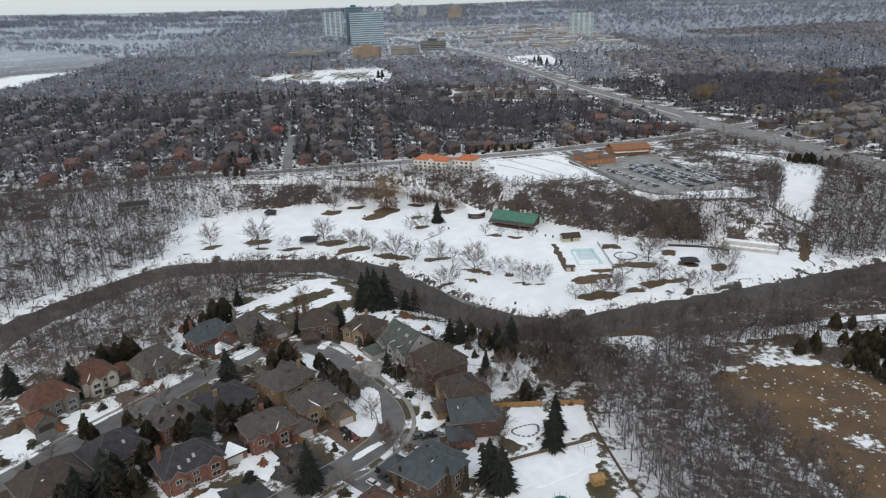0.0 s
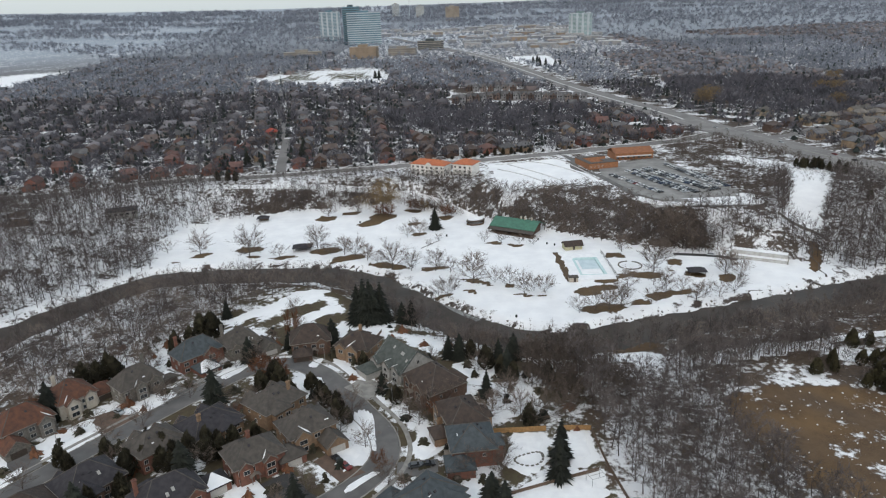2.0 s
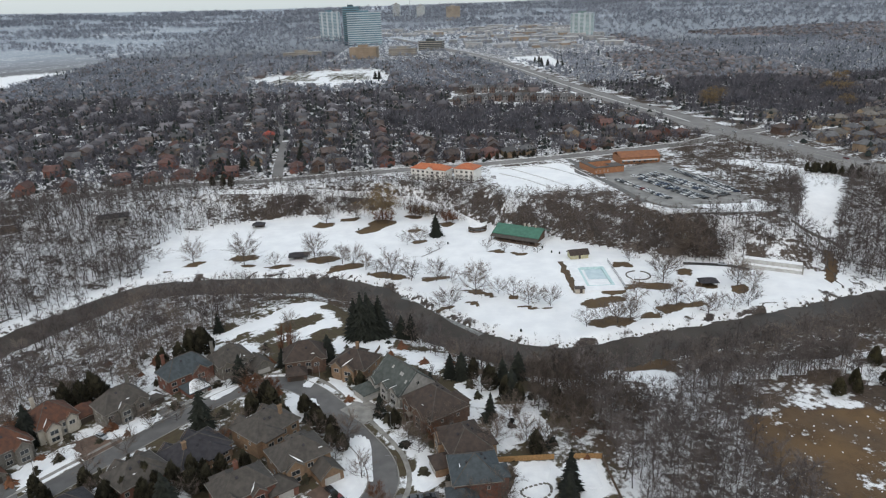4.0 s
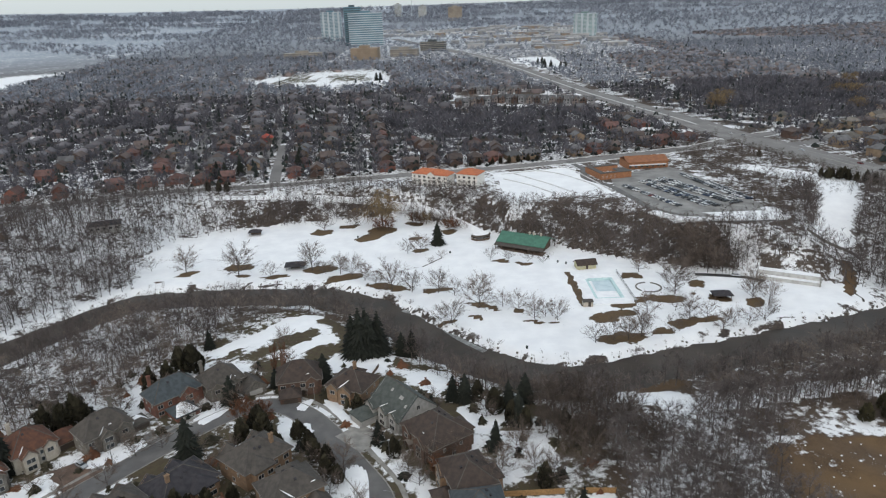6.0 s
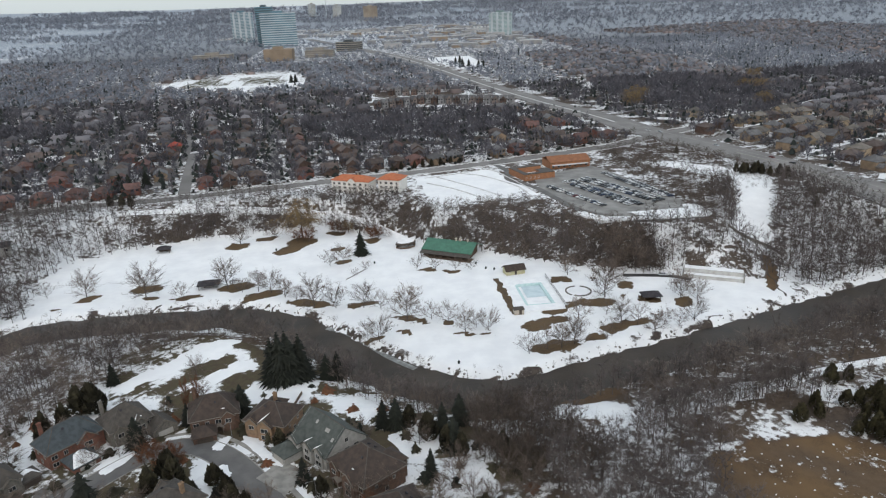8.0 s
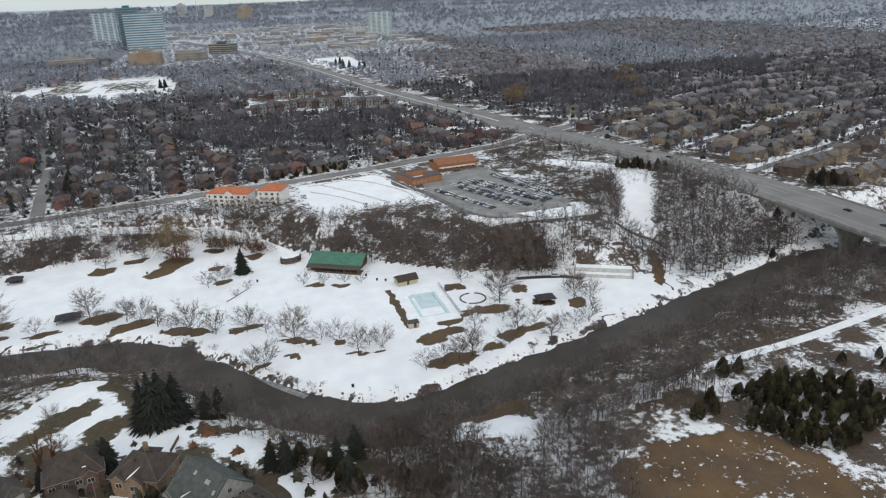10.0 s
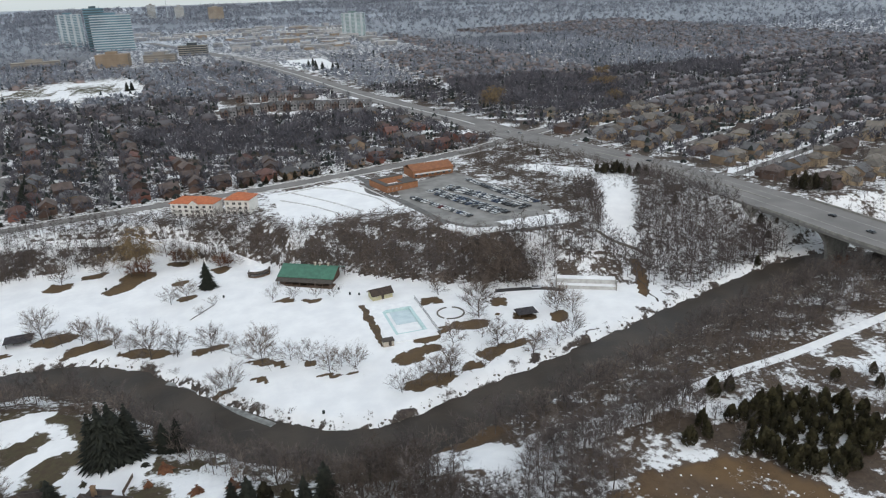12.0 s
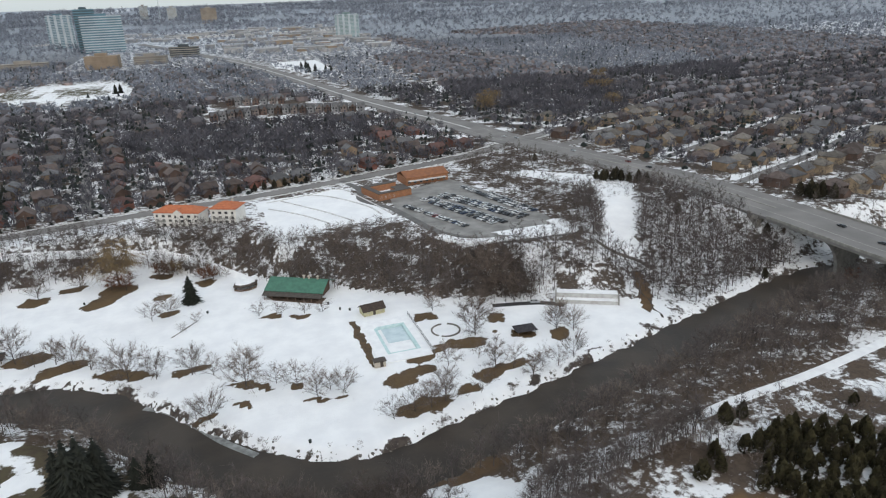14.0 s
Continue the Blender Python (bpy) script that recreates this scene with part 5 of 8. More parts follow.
def house(label, x, y, turn, w, d, roof, wall, wall_h=6.0, rise=4.4, wing=None, garage=None, chimney=None, skylights=(), snow=(), gable_main=False, dark_door=False):
    """A detached house. wing: a gabled bay at the front (x, width, out); garage: (x, width, y, depth, roof kind); its front faces -y."""
    z0, rise = gz(x, y), rise * 1.25
    h = thing("house", label, "house", pose(x, y, z0, 0, 0, turn), "houses on the crescent")
    x0, x1, y0, y1 = -w / 2, w / 2, -d / 2, d / 2
    g = Geo().box(x0, x1, y0, y1, -2.5, wall_h)
    if gable_main:
        for yy in (y0, y1 - 0.25):
            g.gable_wall(x0, x1, yy, 0, wall_h, rise)
    part("wall", g, wall, h)
    r = Geo()
    (r.gable(x0, x1, y0, y1, wall_h, rise, 0.5) if gable_main else r.hip(x0, x1, y0, y1, wall_h, rise, 0.55))
    part("roof", r, roof, h)
    roof_caps(h, x0, x1, y0, y1, wall_h, rise, 0.5 if gable_main else 0.55, gable_main)
    g = Geo().box(x0 - 0.62, x1 + 0.62, y0 - 0.66, y0 - 0.54, wall_h - 0.30, wall_h - 0.03, True)
    if not gable_main:
        g.box(x0 - 0.62, x1 + 0.62, y1 + 0.54, y1 + 0.66, wall_h - 0.30, wall_h - 0.03, True).box(x0 - 0.68, x0 - 0.56, y0 - 0.54, y1 + 0.54, wall_h - 0.30, wall_h - 0.03, True).box(x1 + 0.56, x1 + 0.68, y0 - 0.54, y1 + 0.54, wall_h - 0.30, wall_h - 0.03, True)
    part("gutter", g, M_GUTTER, h)
    slope_m = rise / (min(w, d) / 2 + 0.55)
    odd = int(abs(x) * 7 + abs(y) * 3)
    if gable_main:
        gable = gable_trim(Geo(), x0, x1, y0 - 0.52, wall_h, rise, 0.5)
        part("gable_board", gable, M_BOARD, h, "taupe painted gable boards")
    if wing:
        wx, ww, out = wing
        cross_gable(h, wall, roof, wx, ww, y0, out, wall_h, slope_m, d * 0.4, (1, 0, 2)[odd % 3] if snow else 0)
        window(h, 2, wx, y0 - out, 3.3, 0)
        window(h, 2, wx, y0 - out, 0.9, 0)
    if not gable_main:
        # a smaller bay on the other half of the front, and a wing at the back
        bx = (-w * 0.30 if wing and wing[0] > 0 else w * 0.30) if wing else w * 0.27
        bw = min(4.4, w * 0.27)
        blocked = (wing and abs(bx - wing[0]) < (wing[1] + bw) / 2 + 0.3) or (garage and abs(garage[0] - bx) < (garage[1] + bw) / 2 and garage[2] < -3)
        if not blocked:
            cross_gable(h, wall, roof, bx, bw, y0, 0.7, wall_h, slope_m, d * 0.3)
            window(h, 0, bx, y0 - 0.7, 3.3, 0)
        kx, kw, ko = (-1 if odd % 2 else 1) * w * 0.18, w * 0.42, 2.2
        part("back_wing_wall", Geo().box(kx - kw / 2, kx + kw / 2, y1 - 0.5, y1 + ko, -2.5, wall_h - 0.02), wall, h)
        part("back_wing_roof", Geo().hip(kx - kw / 2, kx + kw / 2, y1 - kw * 0.9, y1 + ko, wall_h - 0.02, (kw / 2 + 0.5) * slope_m * 0.97, 0.5), roof, h)
        for k in (-1, 1):
            window(h, 0, kx + k * kw * 0.24, y1 + ko, 3.3, 180)
            window(h, 2, kx + k * kw * 0.24, y1 + ko, 0.8, 180)
    if garage:
        gx, gw, gy, gd, kind = garage
        g = Geo().box(gx - gw / 2, gx + gw / 2, gy - gd / 2, gy + gd / 2, -2.5, 3.0)
        if kind == "gable":
            g.gable_wall(gx - gw / 2, gx + gw / 2, gy - gd / 2, 0, 3.0, gw * 0.40)
            rf = Geo().gable(gx - gw / 2, gx + gw / 2, gy - gd / 2, gy + gd / 2, 3.0, gw * 0.40, 0.4)
            part("gable_board", gable_trim(Geo(), gx - gw / 2, gx + gw / 2, gy - gd / 2 - 0.42, 3.0, gw * 0.40), M_BOARD, h, "taupe painted gable boards")
        else:
            rf = Geo().hip(gx - gw / 2, gx + gw / 2, gy - gd / 2, gy + gd / 2, 3.0, gw * 0.34, 0.45)
        part("garage_wall", g, wall, h)
        part("garage_roof", rf, roof, h)
        shared("garage_door", GARAGE_DARK if dark_door else GARAGE_DOOR, h, pose(gx, gy - gd / 2, 0.05))
        if kind == "snow":
            k = gw / 2 + 0.2
            cap = Geo().add([(gx - k, gy - k, 3.16), (gx + k, gy - k, 3.16), (gx, gy, 3.22 + gw * 0.335), (gx + k * 0.9, gy + k * 0.4, 3.2), (gx - k * 0.9, gy + k * 0.4, 3.2)],
                            [(0, 1, 2), (1, 3, 2), (4, 0, 2)])
            part("snow_cap", cap, M_SNOW, h, "white snow on the roof")
    front = [fx for fx in np.arange(x0 + 1.7, x1 - 1, 3.4) if not wing or abs(fx - wing[0]) > wing[1] / 2 + 0.8]
    for i, fx in enumerate(front):
        window(h, i % 2, fx, y0, 3.3, 0)
        if not (garage and abs(fx - garage[0]) < garage[1] / 2 + 0.6 and garage[2] < 0):
            if i == len(front) // 2:
                shared("door", DOOR, h, pose(fx, y0, 0))
                porch = Geo().gable(fx - 1.4, fx + 1.4, y0 - 1.8, y0 + 0.2, 2.7, 0.8, 0.2, 0.14).box(fx - 1.25, fx - 1.05, y0 - 1.7, y0 - 1.5, -1.0, 2.7).box(fx + 1.05, fx + 1.25, y0 - 1.7, y0 - 1.5, -1.0, 2.7)
                part("porch", porch, M_BOARD, h, "small gabled porch on two posts")
            else:
                window(h, i % 2, fx, y0, 0.9, 0)
    for i, fx in enumerate(np.arange(x0 + 2.0, x1 - 1, 3.6)):
        window(h, i % 2, fx, y1, 3.3, 180)
        window(h, (i + 1) % 3, fx, y1, 0.9, 180)
    for sx, t in ((x0, -90), (x1, 90)):
        for fy in (y0 + d * 0.28, y1 - d * 0.28):
            window(h, 3, sx, fy, 3.4, t)
        if not (garage and abs(garage[0] - sx) < garage[1] / 2 + 0.3):
            window(h, 1, sx, 0.4, 0.9, t)
    if chimney:
        cx, cy = chimney
        top = wall_h + rise + 0.7
        g = Geo().box(cx - 0.55, cx + 0.55, cy - 0.4, cy + 0.4, 0, top).box(cx - 0.68, cx + 0.68, cy - 0.53, cy + 0.53, top, top + 0.25, True).box(cx - 0.3, cx - 0.05, cy - 0.14, cy + 0.14, top + 0.25, top + 0.6).box(cx + 0.1, cx + 0.35, cy - 0.14, cy + 0.14, top + 0.25, top + 0.55)
        part("chimney", g, wall, h)
    slope = math.atan(slope_m)
    across = w < d and not gable_main

    def on_roof(sx, k, side):
        """A place on the front (0) or back (1) slope, k of the way up, and its tilt."""
        dist = (d / 2 + 0.55) * (1 - k) if not gable_main else 0
        return pose(sx, (-1 if side == 0 else 1) * dist, wall_h + k * rise * (1 if not across else d / w) + 0.03, math.degrees(slope) * (1 if side == 0 else -1), 0, 0)

    if not gable_main and w >= d:
        for i, k in enumerate((0.72, 0.60, 0.66)):
            shared("roof_vent", VENT, h, on_roof((i - 1) * w * 0.10 + (odd % 3) * 0.4, k, 1 if (odd + i) % 3 else 0))
        for sx, k, side in skylights:
            shared("skylight", SKYLIGHT, h, on_roof(sx, k, side), "pale skylight")
        for sx, k, length in snow[:1]:
            cap = Geo().add([(-length * 0.3, -0.10, 0.02), (length * 0.3, -0.16, 0.02), (length * 0.2, 0.16, 0.02), (-length * 0.15, 0.10, 0.02), (-length * 0.3, -0.10, 0.10), (length * 0.3, -0.16, 0.09), (length * 0.2, 0.16, 0.12), (-length * 0.15, 0.10, 0.10)],
                            [(4, 5, 6, 7), (0, 1, 5, 4), (1, 2, 6, 5), (2, 3, 7, 6), (3, 0, 4, 7)])
            c = part("snow_cap", cap, M_SNOW, h, "white patch of snow left on the roof")
            c.matrix_basis = on_roof(sx, k, odd % 2)
    return h


M_BOARD = material("taupe_gable_boards", (0.19, 0.165, 0.14), 0.7, scale=2, vary=0.1)
M_GUTTER = material("taupe_metal_gutter", (0.20, 0.18, 0.16), 0.6, scale=2, vary=0.08)
SKYLIGHT = Geo().box(-0.4, 0.4, -0.6, 0.6, 0, 0.15).mesh("skylight", M_STUCCO_GREY)
house("brown-red hipped house in tan stone with two snowy gables", -140, 215, 50, 16, 11, R_RUST, M_STONE, wing=(4.5, 4.5, 2.0), garage=(-6.5, 7.5, -8, 8, "gable"), snow=((2, 0.2, 3.0), (-3, 0.35, 2.2)), dark_door=True)
house("orange-red hipped house with pale walls and dark open garages", -132, 231, 50, 13, 12, R_RUST, M_STUCCO, wing=(-2.5, 4.2, 2.4), garage=(9.5, 9.0, -1, 8, "hip"), chimney=(-3, 4), snow=((2, 0.25, 2.5),), dark_door=True)
house("grey stone house with a grey-brown roof and snowy garden", -111, 237, 48, 15, 10, R_GREY, M_STONE, wing=(-1, 4.0, 1.4), garage=(10.5, 5.6, -1, 6, "snow"), chimney=(5, 4.0), snow=((1.0, 0.3, 2.0),), dark_door=True)
house("red brick house under a blue-grey hipped roof", -96, 258, 45, 17, 10, R_BLUE, M_BRICK_RED, wing=(3, 6, 1.2), garage=(-1.5, 8, -10, 8, "snow"), chimney=(-6, 3.6))
house("grey-brown stone house with a tall chimney and steep garage gable", -81, 265, 38, 13, 11, R_GREY, M_STONE, rise=4.2, wing=(2.5, 4, 1.0), garage=(8, 8, -7, 8, "gable"), chimney=(-5, 4.6), snow=((3, 0.2, 2.4),))
house("dark brown hipped house with pink brick and a wide garage", -53, 265, 12, 15, 11, R_BROWN, M_BRICK_BROWN, garage=(-3.5, 7, -8, 6, "hip"), chimney=(-5.5, 4), dark_door=True, snow=((3, 0.3, 2.0),))
house("tan brick house with a brown hipped roof and round bay", -33, 258, -25, 14, 12, R_BROWN, M_BRICK_TAN, rise=3.4, wing=(1, 5, 1.6), chimney=(-1, 3.5), snow=((-3, 0.3, 1.6),))
house("dark brown hipped house with snow in the roof valleys", -4, 226, -55, 17, 14, R_BROWN, M_BRICK_BROWN, rise=4.6, wing=(3, 5.5, 1.6), snow=((2, 0.25, 3.2), (-3, 0.45, 2.4), (0, 0.15, 2.0)))
house("brown hipped house half hidden by bare trees", 4.5, 205, -72, 15, 12, R_BROWN, M_BRICK_TAN, rise=3.6, wing=(-3, 5, 1.5), garage=(4, 6.5, -8, 6, "hip"))
house("blue-grey hipped house with orange brick walls", 7, 191, -84, 13, 13, R_BLUE, M_BRICK_RED, rise=3.8, garage=(7.5, 7.5, -4.5, 8, "hip"), snow=((1.0, 0.4, 2.8),))
house("long grey hipped house with a front garage", -6, 165, -128, 17, 13, R_BLUE, M_BRICK_BROWN, rise=3.8, garage=(3, 7, -9.5, 7, "hip"), snow=((2, 0.6, 2.0),))
house("grey-brown hipped house with tan brick gables", -57, 217, 230, 16, 13, R_GREY, M_BRICK_TAN, rise=3.6, wing=(4, 5, 1.5), chimney=(-4, 3), snow=((2, 0.4, 1.6),))
house("grey-brown hipped house with tan brick walls and a side garage", -44, 202, 35, 15, 12, R_GREY, M_BRICK_TAN, rise=3.6, wing=(-4, 5, 1.0), garage=(4.5, 7, -9, 7, "gable"), snow=((5, 0.3, 2.6),))
house("red brick house with white bay windows and a grey hipped roof", -57, 188, 36, 15, 11, R_GREY, M_BRICK_RED, rise=3.6, wing=(2.5, 3.6, 1.4), garage=(9.5, 8, -3, 8, "hip"), chimney=(0, 2.6), snow=((4, 0.3, 1.8),))
house("low charcoal hipped house with white gabled bay", -76, 207, 230, 17, 13, R_BLACK, M_BRICK_TAN, wall_h=4.6, rise=3.4, wing=(-3, 4.5, 1.6), chimney=(4, 2))
house("red brick house with grey-brown roof and projecting bays", -89, 196, 230, 14, 11, R_GREY, M_BRICK_RED, rise=3.4, wing=(2, 4.5, 1.5), garage=(-8.5, 7.5, -1, 8, "hip"), snow=((2, 0.4, 1.4),))
house("charcoal hipped house with two pale skylights", -102, 180, 230, 16, 13, R_BLACK, M_BRICK_BROWN, rise=4.4, skylights=((-2, 0.45, 1), (3, 0.4, 1)), garage=(-5, 7, -8.5, 6, "hip"))
house("broad dark brown hipped house behind spruces", -114, 167, 228, 18, 15, R_BROWN, M_BRICK_BROWN, rise=5.0, snow=((3, 0.5, 1.6),))
house("orange brick house with a dark hipped roof and skylights", -76, 171, 40, 17, 11, R_BLACK, M_BRICK_RED, rise=4.4, wing=(5.5, 4.5, 0.8), garage=(12.5, 7.5, 0, 7, "snow"), chimney=(-7, 2), skylights=((-1, 0.35, 0), (0.8, 0.45, 0), (-4, 0.25, 0)))
house("low house with a brick-red roof at the garden's edge", -21, 148, -130, 14, 11, R_RUST, M_BRICK_RED, wall_h=4.0, rise=3.4)


def green_house():
    """The large house whose green roof falls to the road in front, with tall pale gable ends."""
    h = thing("house", "large grey-green gabled house with skylights and pale walls", "house", pose(-15, 243, gz(-15, 243), 0, 0, -52), "houses on the crescent")
    L, D, wh, rise = 17.0, 15.0, 5.0, 6.4
    g = Geo().box(-L / 2, L / 2, -D / 2, D / 2, -2.5, wh)
    for sx in (-L / 2, L / 2 - 0.25):
        g.add([(sx, -D / 2, wh), (sx, D / 2, wh), (sx, 0, wh + rise), (sx + 0.25, -D / 2, wh), (sx + 0.25, D / 2, wh), (sx + 0.25, 0, wh + rise)], [(2, 1, 0), (3, 4, 5), (0, 3, 5, 2), (1, 2, 5, 4)])
    part("wall", g, M_STUCCO_GREY, h)
    part("roof", Geo().gable(-L / 2, L / 2, -D / 2, D / 2, wh, rise, 0.5, 0.25, "x"), R_GREEN, h)
    part("ridge_cap", Geo().tube((-L / 2 - 0.4, 0, wh + rise), (L / 2 + 0.4, 0, wh + rise), 0.15, 0.15, 5), M_RIDGE, h)
    m = rise / (D / 2)
    for cx, width, out in ((-5.2, 4.6, 2.2), (0.6, 4.2, 1.2), (5.4, 3.6, 0.6)):
        cross_gable(h, M_STUCCO_GREY, R_GREEN, cx, width, -D / 2, out, wh + 0.6, m, D * 0.33, 1 if cx > 0 else 0)
        window(h, 0, cx, -D / 2 - out, 3.2, 0)
        window(h, 2, cx, -D / 2 - out, 0.8, 0)
    for cx, k in ((-2.2, 0.72), (3.0, 0.66), (3.9, 0.66), (7.2, 0.5)):
        shared("skylight", SKYLIGHT, h, pose(cx, -D / 2 * (1 - k), wh + rise * k + 0.03, math.degrees(math.atan(m)), 0, 0), "pale skylight")
    part("garage_wall", Geo().box(-L / 2 - 1, -L / 2 + 6, -D / 2 - 7, -D / 2 - 0.1, -2.5, 3.0), M_STUCCO_GREY, h)
    part("garage_roof", Geo().hip(-L / 2 - 1, -L / 2 + 6, -D / 2 - 7, -D / 2 + 0.6, 3.0, 2.4, 0.45), R_GREEN, h)
    shared("garage_door", GARAGE_DOOR, h, pose(-L / 2 + 2.5, -D / 2 - 7, 0.05))
    for fy in (-3.6, 0.2, 3.6):
        window(h, 0, L / 2, fy, 3.0, 90)
        window(h, 2 if fy == 0.2 else 1, L / 2, fy, 0.4, 90)
    window(h, 1, L / 2, 0.2, 6.2, 90)
    for fx in (-5.5, -1.5, 2.5, 6.0):
        window(h, 0, fx, D / 2, 3.0, 180)
        window(h, 2, fx, D / 2, 0.4, 180)


green_house()


# ---- snow left lying on lawns ----
def snow_patch(x, y, a, b, turn, rng, raised=0.0):
    """A thin uneven sheet of snow with a ragged rim: half length, half width and turn in degrees."""
    n = 34
    c, s = math.cos(radians(turn)), math.sin(radians(turn))
    g, vs = Geo(), []
    wave = rng.uniform(0, 6.28, 4)
    for k, lift in ((1.06, -0.05), (1.0, 0.10), (0.66, 0.15), (0.33, 0.16)):
        for i in range(n):
            t = i * 6.2832 / n
            r = k * (1 + 0.10 * math.sin(3 * t + wave[0]) + 0.07 * math.sin(5 * t + wave[1]) + 0.05 * math.sin(9 * t + wave[2]) + 0.04 * math.sin(14 * t + wave[3]))
            u = a * r * math.copysign(abs(math.cos(t)) ** 0.6, math.cos(t))
            v = b * r * math.copysign(abs(math.sin(t)) ** 0.6, math.sin(t))
            vs.append((x + u * c - v * s, y + u * s + v * c, lift))
    vs.append((x, y, 0.16))
    q = np.array(vs)
    q[:, 2] += ground_z(q[:, 0], q[:, 1]) + raised
    fs = [(k * n + i, k * n + (i + 1) % n, (k + 1) * n + (i + 1) % n, (k + 1) * n + i) for k in range(3) for i in range(n)] + [(3 * n + i, 3 * n + (i + 1) % n, 4 * n) for i in range(n)]
    structure("ground_snow", g.add(q.tolist(), fs), M_SNOW, "white sheet of old snow on a lawn", "snow")


FRONT_LAWN = [(-124, 213, 10.1, 5.2, 47), (-105, 229, 9.0, 4.6, 30), (-139, 198, 6.8, 3.5, -50), (-134, 191, 6.2, 2.2, 57), (-79, 250, 7.9, 3.6, 60), (-57, 177, 9.6, 4.2, -53), (-81, 207, 5.0, 2.0, 119), (-36, 245, 10.8, 1.8, -56), (-30, 191, 5.5, 2.6, 71), (-26, 206, 11.7, 2.8, 102),
              (-25, 180, 5.9, 1.2, 45), (-5, 198, 8.0, 2.8, 69), (-48, 235, 4.6, 3.6, 43), (-49, 252, 4.0, 1.8, 71)]
BACK_LAWN = [(-146, 244, 9.0, 3.6, 111), (-131, 266, 8.5, 5.0, -36), (-2, 270, 13.0, 7.0, 86), (22, 220, 10.0, 7.0, 61), (23, 190, 9.0, 5.0, 76), (5, 172, 6.0, 3.2, 77), (29, 171, 13.0, 8.0, 33), (40, 195, 7.1, 2.7, 85), (8, 241, 7.0, 3.6, 111), (21, 251, 7.0, 2.1, -69)]
_rng = np.random.default_rng(5)
for row in FRONT_LAWN + BACK_LAWN:
    snow_patch(*row, _rng)


# ---- things in the park ----
M_POOL = material("pale_turquoise_pool_paint", (0.55, 0.68, 0.68), 0.5, scale=0.6, color2=(0.42, 0.58, 0.58))
M_CREAM = material("pale_yellow_block_wall", (0.50, 0.47, 0.30), 0.8, scale=0.8, vary=0.1)
M_WOOD = material("weathered_brown_timber", (0.15, 0.10, 0.07), 0.85, scale=2, color2=(0.09, 0.065, 0.05), bump=0.3)
M_METAL = material("dull_grey_steel", (0.25, 0.25, 0.25), 0.45, metal=0.6, scale=3)
M_DARK = material("dark_green_plastic", (0.03, 0.04, 0.035), 0.6, scale=3)


def pavilion():
    p = thing("park_pavilion", "long park pavilion with a weathered green metal roof", "pavilion", pose(47.5, 424.5, gz(46, 425), 0, 0, -31))
    L, W = 29, 18
    part("wall", Geo().box(-L / 2 + 2, L / 2 - 2, -W / 2 + 5, W / 2 - 1.5, -0.5, 4.4), M_BRICK_BROWN, p)
    part("roof", Geo().gable(-L / 2, L / 2, -W / 2 + 1.8, W / 2, 4.3, 3.6, 0.5, 0.3, "x"), R_TEAL, p)
    g = Geo().add([(-L / 2 - 0.5, -W / 2 - 1.5, 2.7), (L / 2 - 2.5, -W / 2 - 1.5, 2.7), (L / 2 + 0.5, -W / 2 + 1.9, 3.85), (-L / 2 - 0.5, -W / 2 + 1.9, 3.85),
                   (-L / 2 - 0.5, -W / 2 - 1.5, 2.5), (L / 2 + 0.5, -W / 2 - 1.5, 2.5), (L / 2 + 0.5, -W / 2 + 1.9, 3.65), (-L / 2 - 0.5, -W / 2 + 1.9, 3.65)],
                  [(0, 1, 2, 3), (7, 6, 5, 4), (0, 4, 5, 1), (1, 5, 6, 2), (3, 7, 4, 0), (2, 6, 7, 3)])
    part("veranda_roof", g, R_GREY, p, "weathered grey-brown veranda roof")
    for k in range(8):
        part("post", Geo().box(-L / 2 + 0.3 + k * (L - 0.9) / 7, -L / 2 + 0.55 + k * (L - 0.9) / 7, -W / 2 - 1.2, -W / 2 - 0.95, -0.5, 2.55), M_WOOD, p)
    part("railing", Geo().box(-L / 2, L / 2, -W / 2 - 1.14, -W / 2 - 1.02, 0.9, 1.0, True).box(-L / 2, L / 2, -W / 2 - 1.14, -W / 2 - 1.02, 0.4, 0.5, True), M_WOOD, p)
    part("deck", Geo().box(-L / 2 - 0.3, L / 2 + 0.3, -W / 2 - 1.4, -W / 2 + 5, -0.6, 0.2), M_WOOD, p)
    for k in range(5):
        shared("window", WIN[2][0], p, pose(-L / 2 + 5 + k * 4.8, -W / 2 + 5, 1.0))
    for x in (2.5, 5.0, 9.5):
        part("roof_vent", Geo().tube((x, 0.9, 7.2), (x, 0.9, 9.0), 0.55, 0.5, 8).tube((x, 0.9, 9.0), (x, 0.9, 9.5), 0.85, 0.3, 8), M_STUCCO, p, "pale round roof vent")


